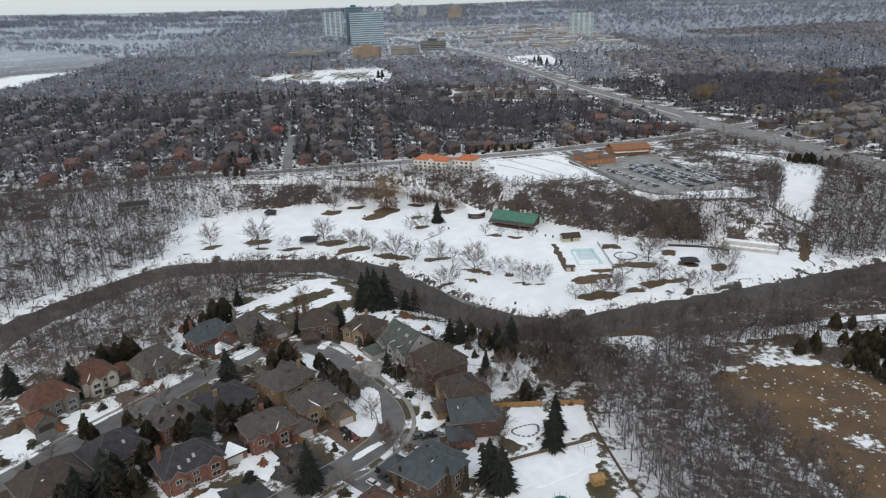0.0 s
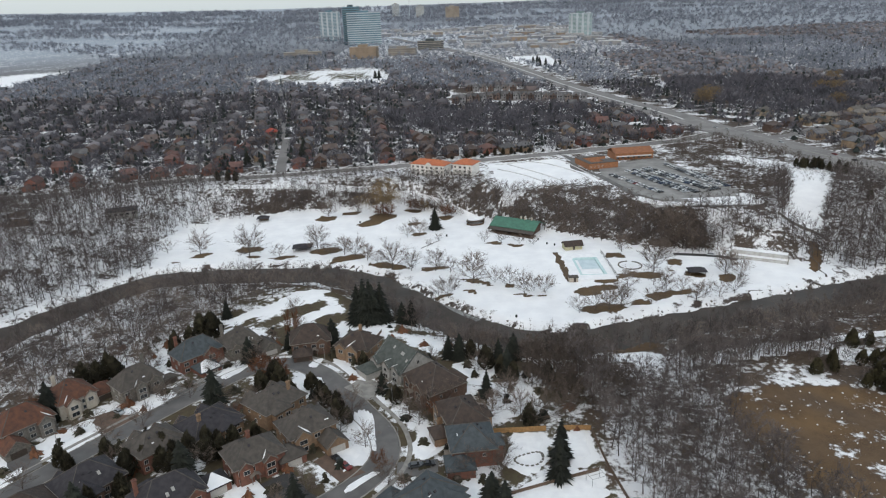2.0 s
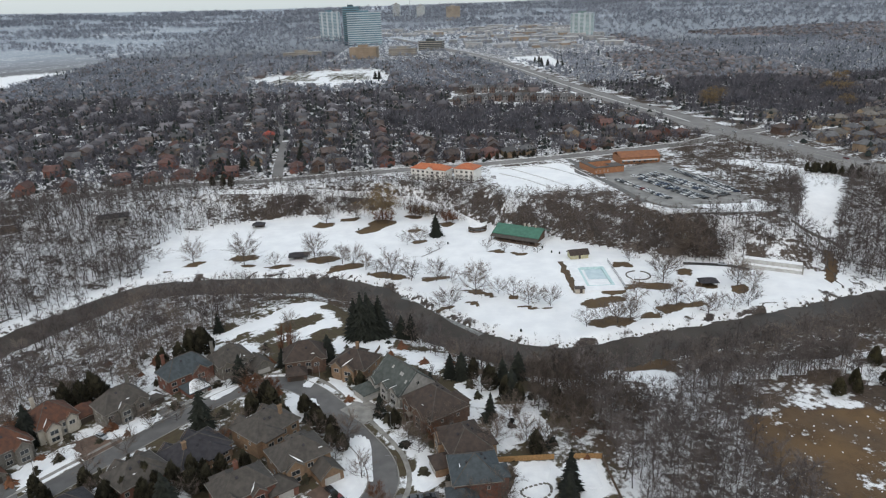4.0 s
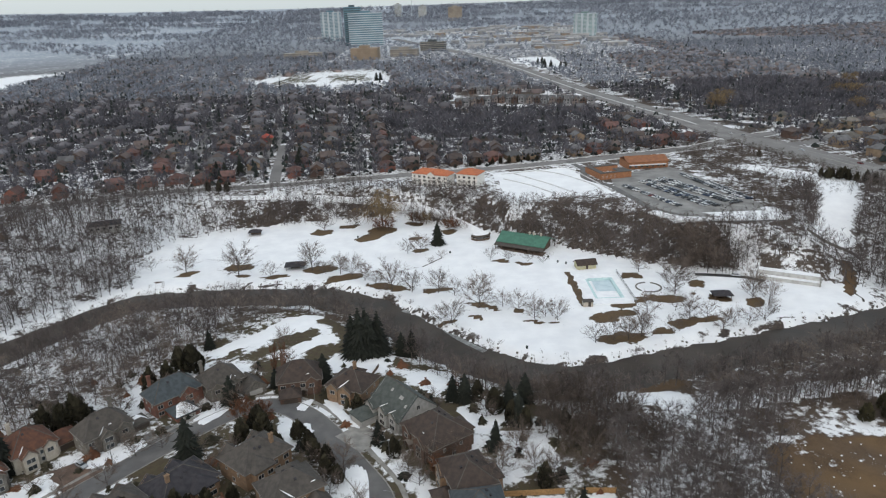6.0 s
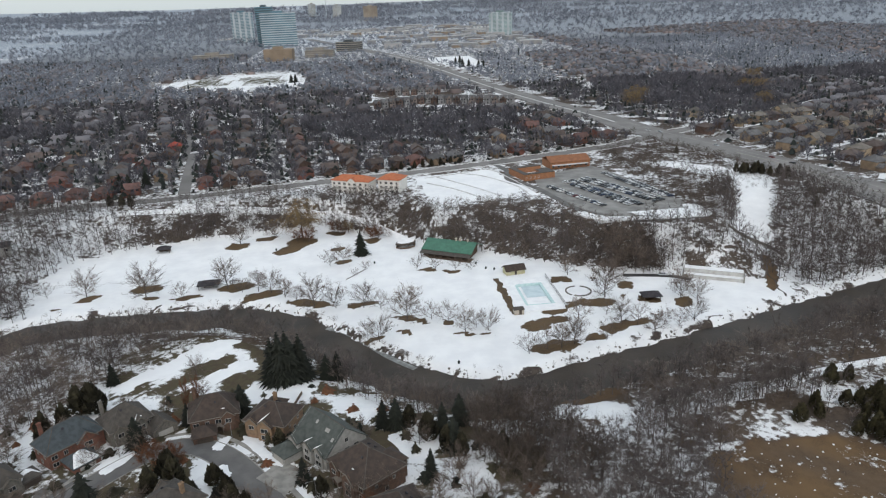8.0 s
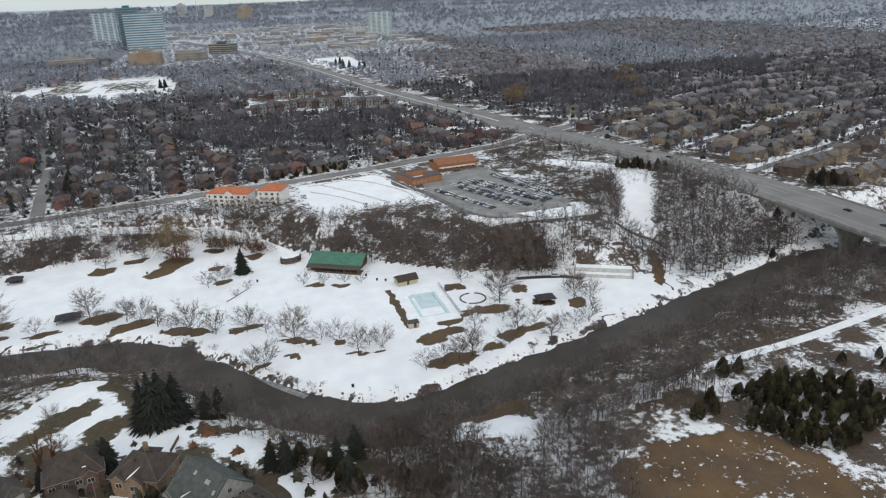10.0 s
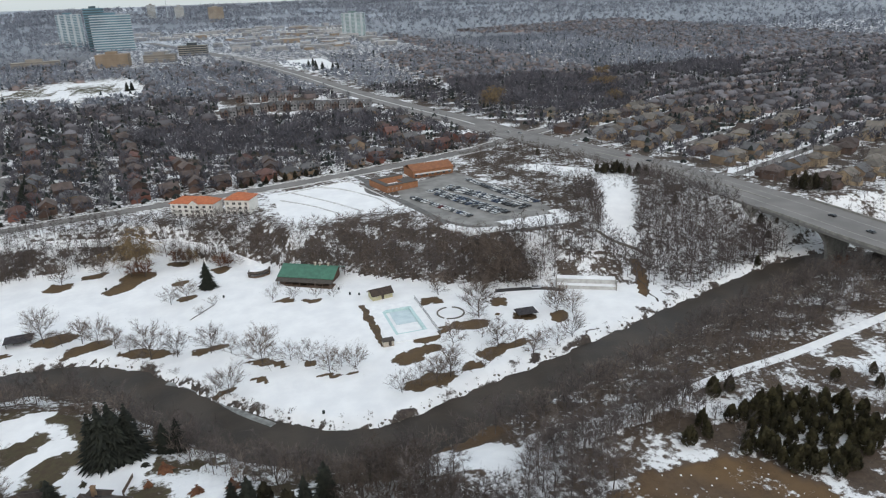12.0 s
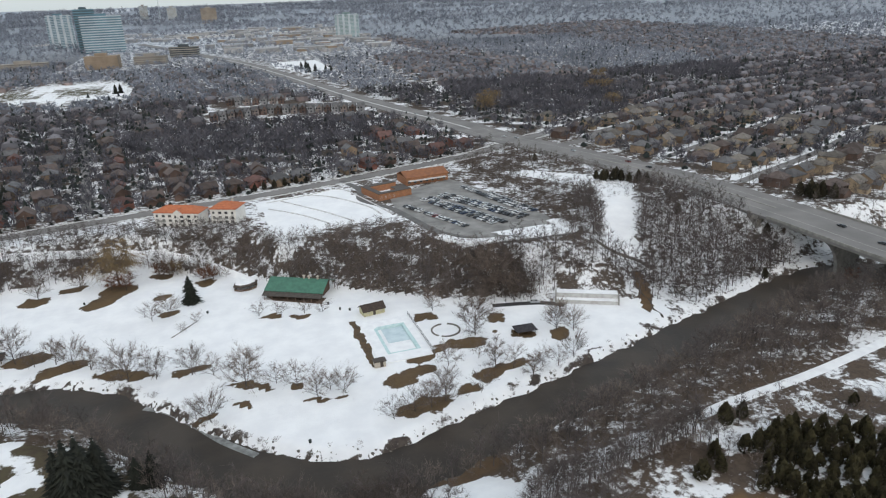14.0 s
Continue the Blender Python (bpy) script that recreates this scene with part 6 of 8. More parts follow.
def gazebo(x, y, r):
    p = thing("round_shelter", "eight-sided dark shelter with snow on its flat roof", "shelter", pose(x, y, gz(x, y), 0, 0, 20))
    ring = [(math.cos(a) * r, math.sin(a) * r * 0.7) for a in np.arange(8) * math.pi / 4]
    g = Geo().add([(a, b, 2.6) for a, b in ring] + [(a * 0.8, b * 0.8, 3.5) for a, b in ring] + [(a, b, 2.3) for a, b in ring], [(i, (i + 1) % 8, 8 + (i + 1) % 8, 8 + i) for i in range(8)] + [(16 + i, 16 + (i + 1) % 8, (i + 1) % 8, i) for i in range(8)] + [tuple(range(8, 16)), tuple(range(23, 15, -1))])
    part("roof", g, M_TRIM_DARK, p)
    part("snow_cap", Geo().add([(a * 0.72, b * 0.72, 3.85) for a, b in ring] + [(a * 0.84, b * 0.84, 3.35) for a, b in ring], [tuple(range(8))] + [(8 + i, 8 + (i + 1) % 8, (i + 1) % 8, i) for i in range(8)]), M_SNOW, p, "white snow")
    for a, b in ring:
        part("post", Geo().box(a * 0.92 - 0.12, a * 0.92 + 0.12, b * 0.92 - 0.12, b * 0.92 + 0.12, -0.4, 2.4), M_WOOD, p)
    part("wall", Geo().add([(a * 0.9, b * 0.9, z) for z in (-0.5, 1.0) for a, b in ring], [(i, (i + 1) % 8, 8 + (i + 1) % 8, 8 + i) for i in range(8)]), M_WOOD, p)


def shelter(x, y, turn, w, d, label, snow=False):
    p = thing("picnic_shelter", label, "shelter", pose(x, y, gz(x, y), 0, 0, turn), "picnic shelters")
    part("roof", Geo().hip(-w / 2, w / 2, -d / 2, d / 2, 2.5, 1.7, 0.6), R_BLACK, p)
    for a in (-1, 1):
        for b in (-1, 1):
            part("post", Geo().box(a * (w / 2 - 0.3) - 0.1, a * (w / 2 - 0.3) + 0.1, b * (d / 2 - 0.3) - 0.1, b * (d / 2 - 0.3) + 0.1, -0.4, 2.5), M_WOOD, p)
    part("back_wall", Geo().box(-w / 2 + 0.2, w / 2 - 0.2, d / 2 - 0.35, d / 2 - 0.2, -0.4, 2.4), M_WOOD, p)
    part("table", Geo().box(-w / 4, w / 4, -0.4, 0.4, 0.70, 0.76, True).box(-w / 4 + 0.2, -w / 4 + 0.35, -0.3, 0.3, -0.3, 0.7).box(w / 4 - 0.35, w / 4 - 0.2, -0.3, 0.3, -0.3, 0.7), M_WOOD, p)


EARTH = material("damp_brown_turf", (0.115, 0.078, 0.046), 0.95, scale=0.5, color2=(0.070, 0.050, 0.032), bump=0.5)
structure("ground_bare_strip", ribbon(np.column_stack([64.6 + 0.5 * np.sin(np.arange(20) * 1.3), np.linspace(340, 383, 20)]), 2.6 + 0.6 * np.sin(np.arange(20) * 2.1), 0.09), EARTH, "bare brown strip of turf beside the pool deck", "bare turf")


def pool():
    p = thing("swimming_pool", "drained outdoor pool, turquoise edges, floor covered with snow", "pool")
    x0, x1, y0, y1 = 66.8, 88.6, 341, 380
    a0, a1, b0, b1 = 71.5, 85.5, 347.5, 373.5
    for q in ((x0, x1, y0, b0), (x0, x1, b1, y1), (x0, a0, b0, b1), (a1, x1, b0, b1)):
        part("deck", Geo().box(*q, -2.4, 0.22), M_SNOW, p, "snow-covered pool deck")
    g = Geo()
    for q in ((a0, a1, b0, b0 + 1.1), (a0, a1, b1 - 1.1, b1), (a0, a0 + 1.1, b0 + 1.1, b1 - 1.1), (a1 - 1.1, a1, b0 + 1.1, b1 - 1.1)):
        g.box(*q, -2.4, 0.06)
    part("rim", g, M_POOL, p, "pale turquoise rim")
    part("floor", Geo().box(a0 + 1, a1 - 1, b0 + 1, b1 - 1, -2.4, -0.9), M_SNOW, p, "snow on the floor of the basin")
    part("ice", Geo().box(a0 + 3.2, a1 - 1.4, b0 + 11, b1 - 1.4, -0.95, -0.78), M_POOL_ICE, p, "pale ice in the deep end")
    part("inner_wall", Geo().box(a0 + 1.1, a1 - 1.1, b1 - 1.35, b1 - 1.12, -0.9, 0.02).box(a0 + 1.1, a0 + 1.35, b0 + 1.1, b1 - 1.4, -0.9, 0.02).box(a1 - 1.35, a1 - 1.1, b0 + 1.1, b1 - 1.4, -0.9, 0.02), M_POOL, p)
    f = thing("pool_fence", "dull steel fence along the pool deck", "fence")
    for k in range(14):
        y = y0 + k * (y1 - y0) / 13
        part("post", Geo().tube((x1 + 0.6, y, -0.3), (x1 + 0.6, y, 2.0), 0.06, 0.06, 5), M_METAL, f)
        if k < 13:
            h = (y1 - y0) / 13
            g = Geo()
            for i in range(1, 9):
                g.box(x1 + 0.585, x1 + 0.615, y + i * h / 9 - 0.02, y + i * h / 9 + 0.02, 0.1, 1.9, True)
            g.box(x1 + 0.57, x1 + 0.63, y, y + h, 1.88, 1.95, True).box(x1 + 0.57, x1 + 0.63, y, y + h, 0.08, 0.14, True)
            part("panel", g, M_METAL, f)
    b = thing("pump_house", "small pale block hut with a brown flat roof", "hut", pose(66.3, 340.5, gz(66.3, 340.5)))
    part("wall", Geo().box(-2.2, 2.2, -1.5, 1.5, -0.4, 2.4), M_STUCCO, b)
    part("roof", Geo().box(-2.5, 2.5, -1.8, 1.8, 2.4, 2.65, True), M_TRIM_DARK, b)
    shared("door", DOOR, b, pose(0.6, -1.5, 0))


def changing_hut():
    p = thing("changing_hut", "pale yellow changing hut with a brown gable roof", "hut", pose(75, 389, gz(75, 389), 0, 0, 8))
    part("wall", Geo().box(-5, 5, -3, 3, -0.4, 2.9), M_CREAM, p)
    part("roof", Geo().gable(-5, 5, -3, 3, 2.9, 1.9, 0.6, 0.2, "x"), R_BROWN, p)
    for x in (-3, 3):
        shared("window", WIN[3][0], p, pose(x, -3, 1.2))
    shared("door", DOOR, p, pose(0, -3, 0))


M_PALE_CONCRETE = material("pale_snow_dusted_concrete", (0.52, 0.52, 0.50), 0.85, scale=0.5, color2=(0.38, 0.37, 0.35), bump=0.2)


def terrace():
    p = thing("terrace_wall", "two concrete retaining walls with snowy ledges at the slope's foot", "wall", pose(168, 358, 0, 0, 0, -28), kind="structure")
    for k, (y, z0, z1) in enumerate(((0, -1.0, 2.1), (3.2, 0.5, 4.0))):
        part("wall", Geo().box(-14, 13.5, y, y + 0.5, z0, z1), M_PALE_CONCRETE, p)
        part("ledge", Geo().box(-14, 13.5, y + 0.5, y + 3.2 if k == 0 else y + 5, z0, z1 - 0.05), M_SNOW, p, "snow-covered ledge")
    part("cap", Geo().box(-14.2, 13.7, -0.1, 0.55, 2.1, 2.3, True), M_SNOW, p)
    part("end_wall", Geo().box(13.5, 14.1, -0.4, 8, -1, 3.2), M_CONCRETE, p)
    part("end_wall", Geo().box(-14.6, -14, -0.4, 8, -1, 3.2), M_CONCRETE, p)


def ring_wall():
    p = thing("ring_of_stones", "broken ring of low dark stones in the snow", "stones", pose(100, 359, gz(100, 359)))
    for k in range(30):
        if k in (6, 7, 19):
            continue
        a = k * 2 * math.pi / 30
        s = part("stone", Geo().box(-0.6, 0.6, -0.35, 0.35, -0.3, 0.35), M_STONE, p)
        s.matrix_basis = pose(math.cos(a) * 6.0, math.sin(a) * 6.0, 0, 0, 0, math.degrees(a) + 90)


pavilion()
gazebo(23, 442, 6.5)
shelter(-81, 402, 5, 10, 6.5, "dark-roofed picnic shelter on the snowy lawn")
shelter(130, 344, -4, 8, 5.5, "dark-roofed picnic shelter on bare brown ground")
shelter(-118, 464, 5, 7, 4.5, "small dark picnic shelter at the foot of the slope")
pool()
changing_hut()
terrace()
ring_wall()


def bin_pair(x, y):
    p = thing("litter_bin", "dark litter bin standing in the snow", "bin", pose(x, y, gz(x, y)), "park bins")
    part("body", Geo().tube((0, 0, -0.2), (0, 0, 1.0), 0.45, 0.5, 8), M_DARK, p)
    part("lid", Geo().tube((0, 0, 1.0), (0, 0, 1.25), 0.55, 0.25, 8), M_DARK, p)


for x, y in ((62, 398), (66, 395.5), (58, 406), (78, 397), (4, 418), (-52, 452), (33, 300)):
    bin_pair(x, y)
for x, y, a in ((-8, 402, 28), (-3, 408, 28)):
    t = thing("fallen_log", "dark fallen log lying in the snow", "log", pose(x, y, gz(x, y), 0, 0, a + 20))
    part("stem", Geo().tube((-5, 0, 0.1), (5, 0.4, 0.15), 0.22, 0.10, 6), M_BARK, t)
    part("branch", Geo().tube((1, 0, 0.1), (3, 1.2, 0.2), 0.1, 0.04, 5), M_BARK, t)


# ---- things on the plateau's edge ----
M_WHITE_WALL = material("white_painted_render", (0.70, 0.68, 0.64), 0.9, scale=0.5, vary=0.06, bump=0.2)


def flats(x, y, turn, w, d, h, label, gable=True):
    z = gz(x, y)
    p = thing("apartment_house", label, "house", pose(x, y, z, 0, 0, turn), "orange-roofed houses")
    part("wall", Geo().box(-w / 2, w / 2, -d / 2, d / 2, -5, h), M_WHITE_WALL, p)
    part("roof", Geo().hip(-w / 2, w / 2, -d / 2, d / 2, h, 3.0, 0.7), R_ORANGE, p)
    if gable:
        part("front_gable", Geo().box(-1.5, 4.5, -d / 2 - 0.8, -d / 2 + 0.5, -5, h).gable_wall(-1.5, 4.5, -d / 2 - 0.8, 0, h, 2.2), M_WHITE_WALL, p)
        part("gable_roof", Geo().gable(-1.5, 4.5, -d / 2 - 0.8, 0, h, 2.2, 0.3), R_ORANGE, p)
    n = int(w / 3.4)
    for fl in range(3):
        for k in range(n):
            xx = -w / 2 + (k + 0.5) * w / n
            front = -d / 2 - (0.8 if gable and -1.5 < xx < 4.5 else 0)
            shared("window", WIN[0 if k % 3 else 1][0], p, pose(xx, front, -0.6 + fl * h / 3.1 + 0.6))
            shared("pane", WIN[0 if k % 3 else 1][1], p, pose(xx, front, -0.6 + fl * h / 3.1 + 0.6))
    part("balcony", Geo().box(-w / 2 + 2, -w / 2 + 7, -d / 2 - 1.3, -d / 2, h * 0.33, h * 0.33 + 0.2, True).box(-w / 2 + 2, -w / 2 + 7, -d / 2 - 1.3, -d / 2 - 1.2, h * 0.33 + 0.2, h * 0.33 + 1.1, True), M_STUCCO_GREY, p)
    part("chimney", Geo().box(2.2, 3.2, 1.5, 2.3, h, h + 3.6), M_STUCCO, p)


flats(-5, 513, -28, 27, 11, 8.0, "cream rendered three-storey house with an orange tiled roof and gable")
flats(20.5, 508, -27, 15, 13, 8.6, "cream rendered house with glazed balconies and an orange tiled roof", False)


M_BRICK_ORANGE = material("orange_brick", (0.33, 0.155, 0.080), 0.9, scale=0.9, color2=(0.23, 0.11, 0.062), bump=0.4, bump_scale=6)


def school():
    p = thing("school_building", "low orange-brick building with a brown-orange pitched roof", "building", pose(149, 545, gz(149, 545), 0, 0, 6))
    part("wall", Geo().box(-15, 15, -8, 9, -2, 5.2), M_BRICK_ORANGE, p)
    part("roof", Geo().gable(-15, 15, -8, 9, 5.2, 2.8, 0.5, 0.3, "x"), material("brown_orange_roof", (0.27, 0.115, 0.055), 0.8, scale=0.5, color2=(0.20, 0.09, 0.05)), p)
    part("canopy", Geo().box(-14, 13, -11, -8, 2.9, 3.2, True), M_SNOW_DIRTY, p, "snow-dusted canopy")
    for k in range(7):
        shared("window", WIN[0][0], p, pose(-13 + k * 4.2, -8, 1.0))
        shared("pane", WIN[0][1], p, pose(-13 + k * 4.2, -8, 1.0))
    q = thing("school_annex", "flat-roofed tan brick annex round a snowy court", "building", pose(118, 522, gz(118, 522), 0, 0, 14))
    for nm, b in (("wall_west", (-12, -8.5, -12, 12)), ("wall_north", (-8.5, 11, 8, 12)), ("wall_south", (-8.5, 2, -12, -8.5)), ("wall_east", (2, 11, -12, -1))):
        part("wing", Geo().box(*b, -2, 4.2), M_BRICK_ORANGE, q)
        part("parapet", Geo().box(b[0] - 0.1, b[1] + 0.1, b[2] - 0.1, b[3] + 0.1, 4.2, 4.5, True), M_TRIM_DARK, q)
    part("court", Geo().box(-8.5, 11, -8.5, 8, -1, 0.3), M_SNOW, q, "snow-covered court")
    for k in range(4):
        shared("window", WIN[1][0], q, pose(-10.5 + k * 3.0, -12, 1.2))


school()

for k, pts in enumerate(([(52, 536), (62, 520), (74, 500), (86, 476)], [(44, 520), (60, 500), (72, 478)], [(68, 542), (84, 530), (100, 500), (104, 480)], [(44, 534), (70, 541), (92, 547), (101, 520), (110, 478)])):
    structure("snow_ridge", ribbon(smooth_line(pts, 3), 1.1, 0.30), M_SNOW_DIRTY, "ridge of dirty ploughed snow on the empty lot", "snow bank")
# the car park
LOT = [(118, 520), (114, 488), (118, 446), (132, 420), (156, 414), (184, 414), (188, 437), (181, 485), (172, 522), (166, 540), (140, 528)]


_cx, _cy = 152, 470
_ring = [np.array(LOT[::-1], float)]
for k in (0.66, 0.33):
    _ring.append((_ring[0] - (_cx, _cy)) * k + (_cx, _cy))
_n = len(LOT)
_vs = [(x, y, max(gz(x, y), 16.2) + 0.12) for r in _ring for x, y in r] + [(_cx, _cy, gz(_cx, _cy) + 0.12)]
_fs = [(k * _n + i, k * _n + (i + 1) % _n, (k + 1) * _n + (i + 1) % _n, (k + 1) * _n + i) for k in range(2) for i in range(_n)] + [(2 * _n + i, 2 * _n + (i + 1) % _n, 3 * _n) for i in range(_n)]
_m = len(_vs)
_vs += [(x, y, z - 2.5) for x, y, z in _vs[:_n]]
_fs += [(_m + i, _m + (i + 1) % _n, (i + 1) % _n, i) for i in range(_n)]
structure("car_park", Geo().add(_vs, [q[::-1] for q in _fs]), M_SLUSH, "grey asphalt car park full of cars", "car park")
structure("path_school_drive", ribbon(smooth_line([(98, 568), (104, 540), (100, 515), (112, 490), (118, 462), (126, 432), (150, 410), (186, 407)], 4), 4.5, 0.14), M_ASPHALT, "narrow asphalt drive round the car park", "road")
snow_patch(170, 419, 18, 5.0, -3, _rng, 0.3)
structure("verge_lot_corner", ribbon(smooth_line([(160, 414), (174, 414), (188, 414), (189, 430)], 3), 9.0, 0.4, offset=1.0), M_SNOW, "heaped white snow at the corner of the car park", "snow bank")
structure("verge_car_park", ribbon(smooth_line([(122, 430), (132, 417), (154, 411), (176, 409), (190, 411), (186, 430)], 3), 5.0, 0.6), M_SNOW, "ploughed snow bank round the car park", "snow bank")


def car_meshes(paint):
    body = Geo()
    prof = [(-2.25, 0.35), (-2.3, 0.75), (-2.1, 0.92), (-1.2, 1.0), (1.1, 1.0), (2.1, 0.85), (2.25, 0.6), (2.2, 0.35)]
    n = len(prof)
    body.add([(x, s * 0.88, z) for s in (-1, 1) for x, z in prof], [tuple(range(n)), tuple(range(2 * n - 1, n - 1, -1))] + [(i, n + i, n + (i + 1) % n, (i + 1) % n) for i in range(n)])
    body.add([(-1.35, -0.66, 1.42), (0.35, -0.66, 1.45), (0.35, 0.66, 1.45), (-1.35, 0.66, 1.42), (-1.35, -0.66, 1.36), (0.35, -0.66, 1.39), (0.35, 0.66, 1.39), (-1.35, 0.66, 1.36)], [(0, 1, 2, 3), (0, 4, 5, 1), (1, 5, 6, 2), (2, 6, 7, 3), (3, 7, 4, 0)])
    glass = Geo().add([(-1.9, -0.8, 0.96), (1.05, -0.8, 0.99), (0.38, -0.65, 1.385), (-1.38, -0.65, 1.355), (-1.9, 0.8, 0.96), (1.05, 0.8, 0.99), (0.38, 0.65, 1.385), (-1.38, 0.65, 1.355)],
                      [(0, 1, 2, 3), (7, 6, 5, 4), (1, 5, 6, 2), (4, 0, 3, 7)])
    return body.mesh("body", paint), glass.mesh("car_glass", M_GLASS)


M_TYRE = material("black_rubber", (0.02, 0.02, 0.02), 0.8)
WHEEL = Geo().tube((0, -0.11, 0), (0, 0.11, 0), 0.33, 0.33, 8).mesh("wheel", M_TYRE)
PAINT = [("white", (0.62, 0.62, 0.62)), ("silver", (0.36, 0.37, 0.38)), ("dark grey", (0.07, 0.075, 0.08)), ("black", (0.02, 0.02, 0.022)), ("dark blue", (0.03, 0.05, 0.10)), ("dark red", (0.16, 0.02, 0.02)), ("pale grey", (0.46, 0.48, 0.50))]
CARS = [(n, *car_meshes(material(n.replace(" ", "_") + "_car_paint", c, 0.3, scale=0.7, vary=0.1, spec=0.5))) for n, c in PAINT]


def car(x, y, turn, k, where, z=None, group="parked cars"):
    n, body, glass = CARS[k]
    c = thing("car", f"{n} car {where}", "car", pose(x, y, gz(x, y) + 0.15 if z is None else z, 0, 0, turn), group)
    shared("body", body, c)
    shared("car_glass", glass, c)
    for wx in (-1.4, 1.4):
        for wy in (-0.8, 0.8):
            shared("wheel", WHEEL, c, pose(wx, wy, 0.33))


for (ax, ay), (bx, by), sides in (((167, 514), (182, 445), (0,)), ((149, 502), (176, 438), (-2.6, 2.6)), ((137, 498), (160, 432), (-2.6, 2.6)), ((121, 488), (141, 436), (0,)), ((177, 492), (186, 446), (0,))):
    d = math.hypot(bx - ax, by - ay)
    ux, uy = (bx - ax) / d, (by - ay) / d
    for off in sides:
        for k in range(int(d / 2.75)):
            if RNG.random() < 0.07:
                continue
            s = k * 2.75 + RNG.uniform(-0.15, 0.15)
            car(ax + ux * s - uy * off, ay + uy * s + ux * off, math.degrees(math.atan2(ux, -uy)) + (180 if RNG.random() < 0.4 else 0) + RNG.uniform(-3, 3), int(RNG.choice(7, p=(0.30, 0.08, 0.22, 0.20, 0.08, 0.02, 0.10))), "parked in the crowded car park")
for x, y, k, a in ((255, 650, 0, 105), (313, 463, 0, 98), (312, 357, 3, 92), (297, 526, 5, 100), (300, 505, 3, 100), (230, 770, 0, 104), (222, 800, 1, 285), (308, 330, 2, 92), (262, 640, 1, 285), (280, 575, 6, 285)):
    i = int(np.argmin(np.hypot(ARTERIAL[:, 0] - x, ARTERIAL[:, 1] - y)))
    car(x, y, a, k, "on the main road", float(_z[i]) + 0.22, "cars on the main road")
for x, y, k, a in ((-112.5, 224, 1, -35), (-19, 166, 2, -40), (-22, 163.5, 0, -40), (-30, 186.5, 5, -50), (-33, 190, 3, -50), (-9.5, 185.5, 2, 10), (-6, 186, 3, 10), (-55, 257, 2, 100)):
    car(x, y, a, k, "parked on a driveway of the crescent", None, "cars on driveways")
car(147, 369, -20, 6, "parked at the foot of the slope")


def street_lamp(x, y, turn, z=None, h=9.0):
    p = thing("street_lamp", "tall grey street lamp with a curved arm", "lamp", pose(x, y, gz(x, y) if z is None else z, 0, 0, turn), "street lamps")
    part("pole", Geo().tube((0, 0, -0.3), (0, 0, h), 0.12, 0.07, 6), M_METAL, p)
    part("arm", Geo().tube((0, 0, h - 0.1), (0, -2.2, h + 0.35), 0.06, 0.05, 5), M_METAL, p)
    part("lamp_head", Geo().box(-0.14, 0.14, -2.9, -2.1, h + 0.27, h + 0.42, True), M_METAL, p)


for i in range(10, len(PLATEAU_ROAD) - 6, 7):
    x, y = PLATEAU_ROAD[i]
    street_lamp(x - 1.5, y + 7.4, 12)
for i in range(12, 70, 4):
    x, y = ARTERIAL[i]
    street_lamp(x + 14.6, y, -82, float(_z[i]) - 0.2, 11)
for x, y, a in ((-124, 205, 50), (-104, 226, 50), (-18, 219, -60), (-46, 254, -20), (-15, 196, -90)):
    street_lamp(x, y, a, None, 7.0)

# fences, sheds and garden things by the near wood
def board_fence(pts, h, mat, label, step=2.4):
    f = thing("fence", label, "fence")
    for (ax, ay), (bx, by) in zip(pts[:-1], pts[1:]):
        n = max(1, int(math.hypot(bx - ax, by - ay) / step))
        for k in range(n):
            p, q = [(ax + (bx - ax) * t / n, ay + (by - ay) * t / n) for t in (k, k + 1)]
            z0, z1 = gz(*p), gz(*q)
            nx, ny = -(q[1] - p[1]) / step * 0.05, (q[0] - p[0]) / step * 0.05
            part("panel", Geo().add([(p[0] - nx, p[1] - ny, z0 - 0.4), (q[0] - nx, q[1] - ny, z1 - 0.4), (q[0] - nx, q[1] - ny, z1 + h), (p[0] - nx, p[1] - ny, z0 + h), (p[0] + nx, p[1] + ny, z0 - 0.4), (q[0] + nx, q[1] + ny, z1 - 0.4), (q[0] + nx, q[1] + ny, z1 + h), (p[0] + nx, p[1] + ny, z0 + h)],
                                    [(0, 1, 2, 3), (7, 6, 5, 4), (3, 2, 6, 7), (1, 5, 6, 2), (0, 3, 7, 4)]), mat, f)
            part("post", Geo().box(p[0] - 0.07, p[0] + 0.07, p[1] - 0.07, p[1] + 0.07, z0 - 0.4, z0 + h + 0.15), mat, f)


M_FENCE_NEW = material("fresh_yellow_timber", (0.36, 0.21, 0.09), 0.8, scale=2, vary=0.15)
board_fence([(13, 201), (31, 201.5)], 1.8, M_FENCE_NEW, "new yellow timber board fence")
board_fence([(36, 201.5), (45, 201)], 1.8, M_FENCE_NEW, "new yellow timber board fence")
board_fence([(45, 201), (46, 182), (49, 160), (53, 140)], 1.4, M_WOOD, "dark weathered garden fence along the wood")
board_fence([(2, 150), (17, 172), (43, 181)], 1.2, M_WOOD, "dark weathered fence round the snowy garden")
board_fence([(-24, 262), (-28, 272), (-26, 280)], 1.3, M_WOOD, "dark garden fence behind the houses")
h = thing("garden_shed", "small ochre timber shed in the snow", "shed", pose(40.5, 161, gz(40.5, 161), 0, 0, 15))
part("wall", Geo().box(-1.7, 1.7, -1.5, 1.5, -0.4, 2.2), M_FENCE_NEW, h)
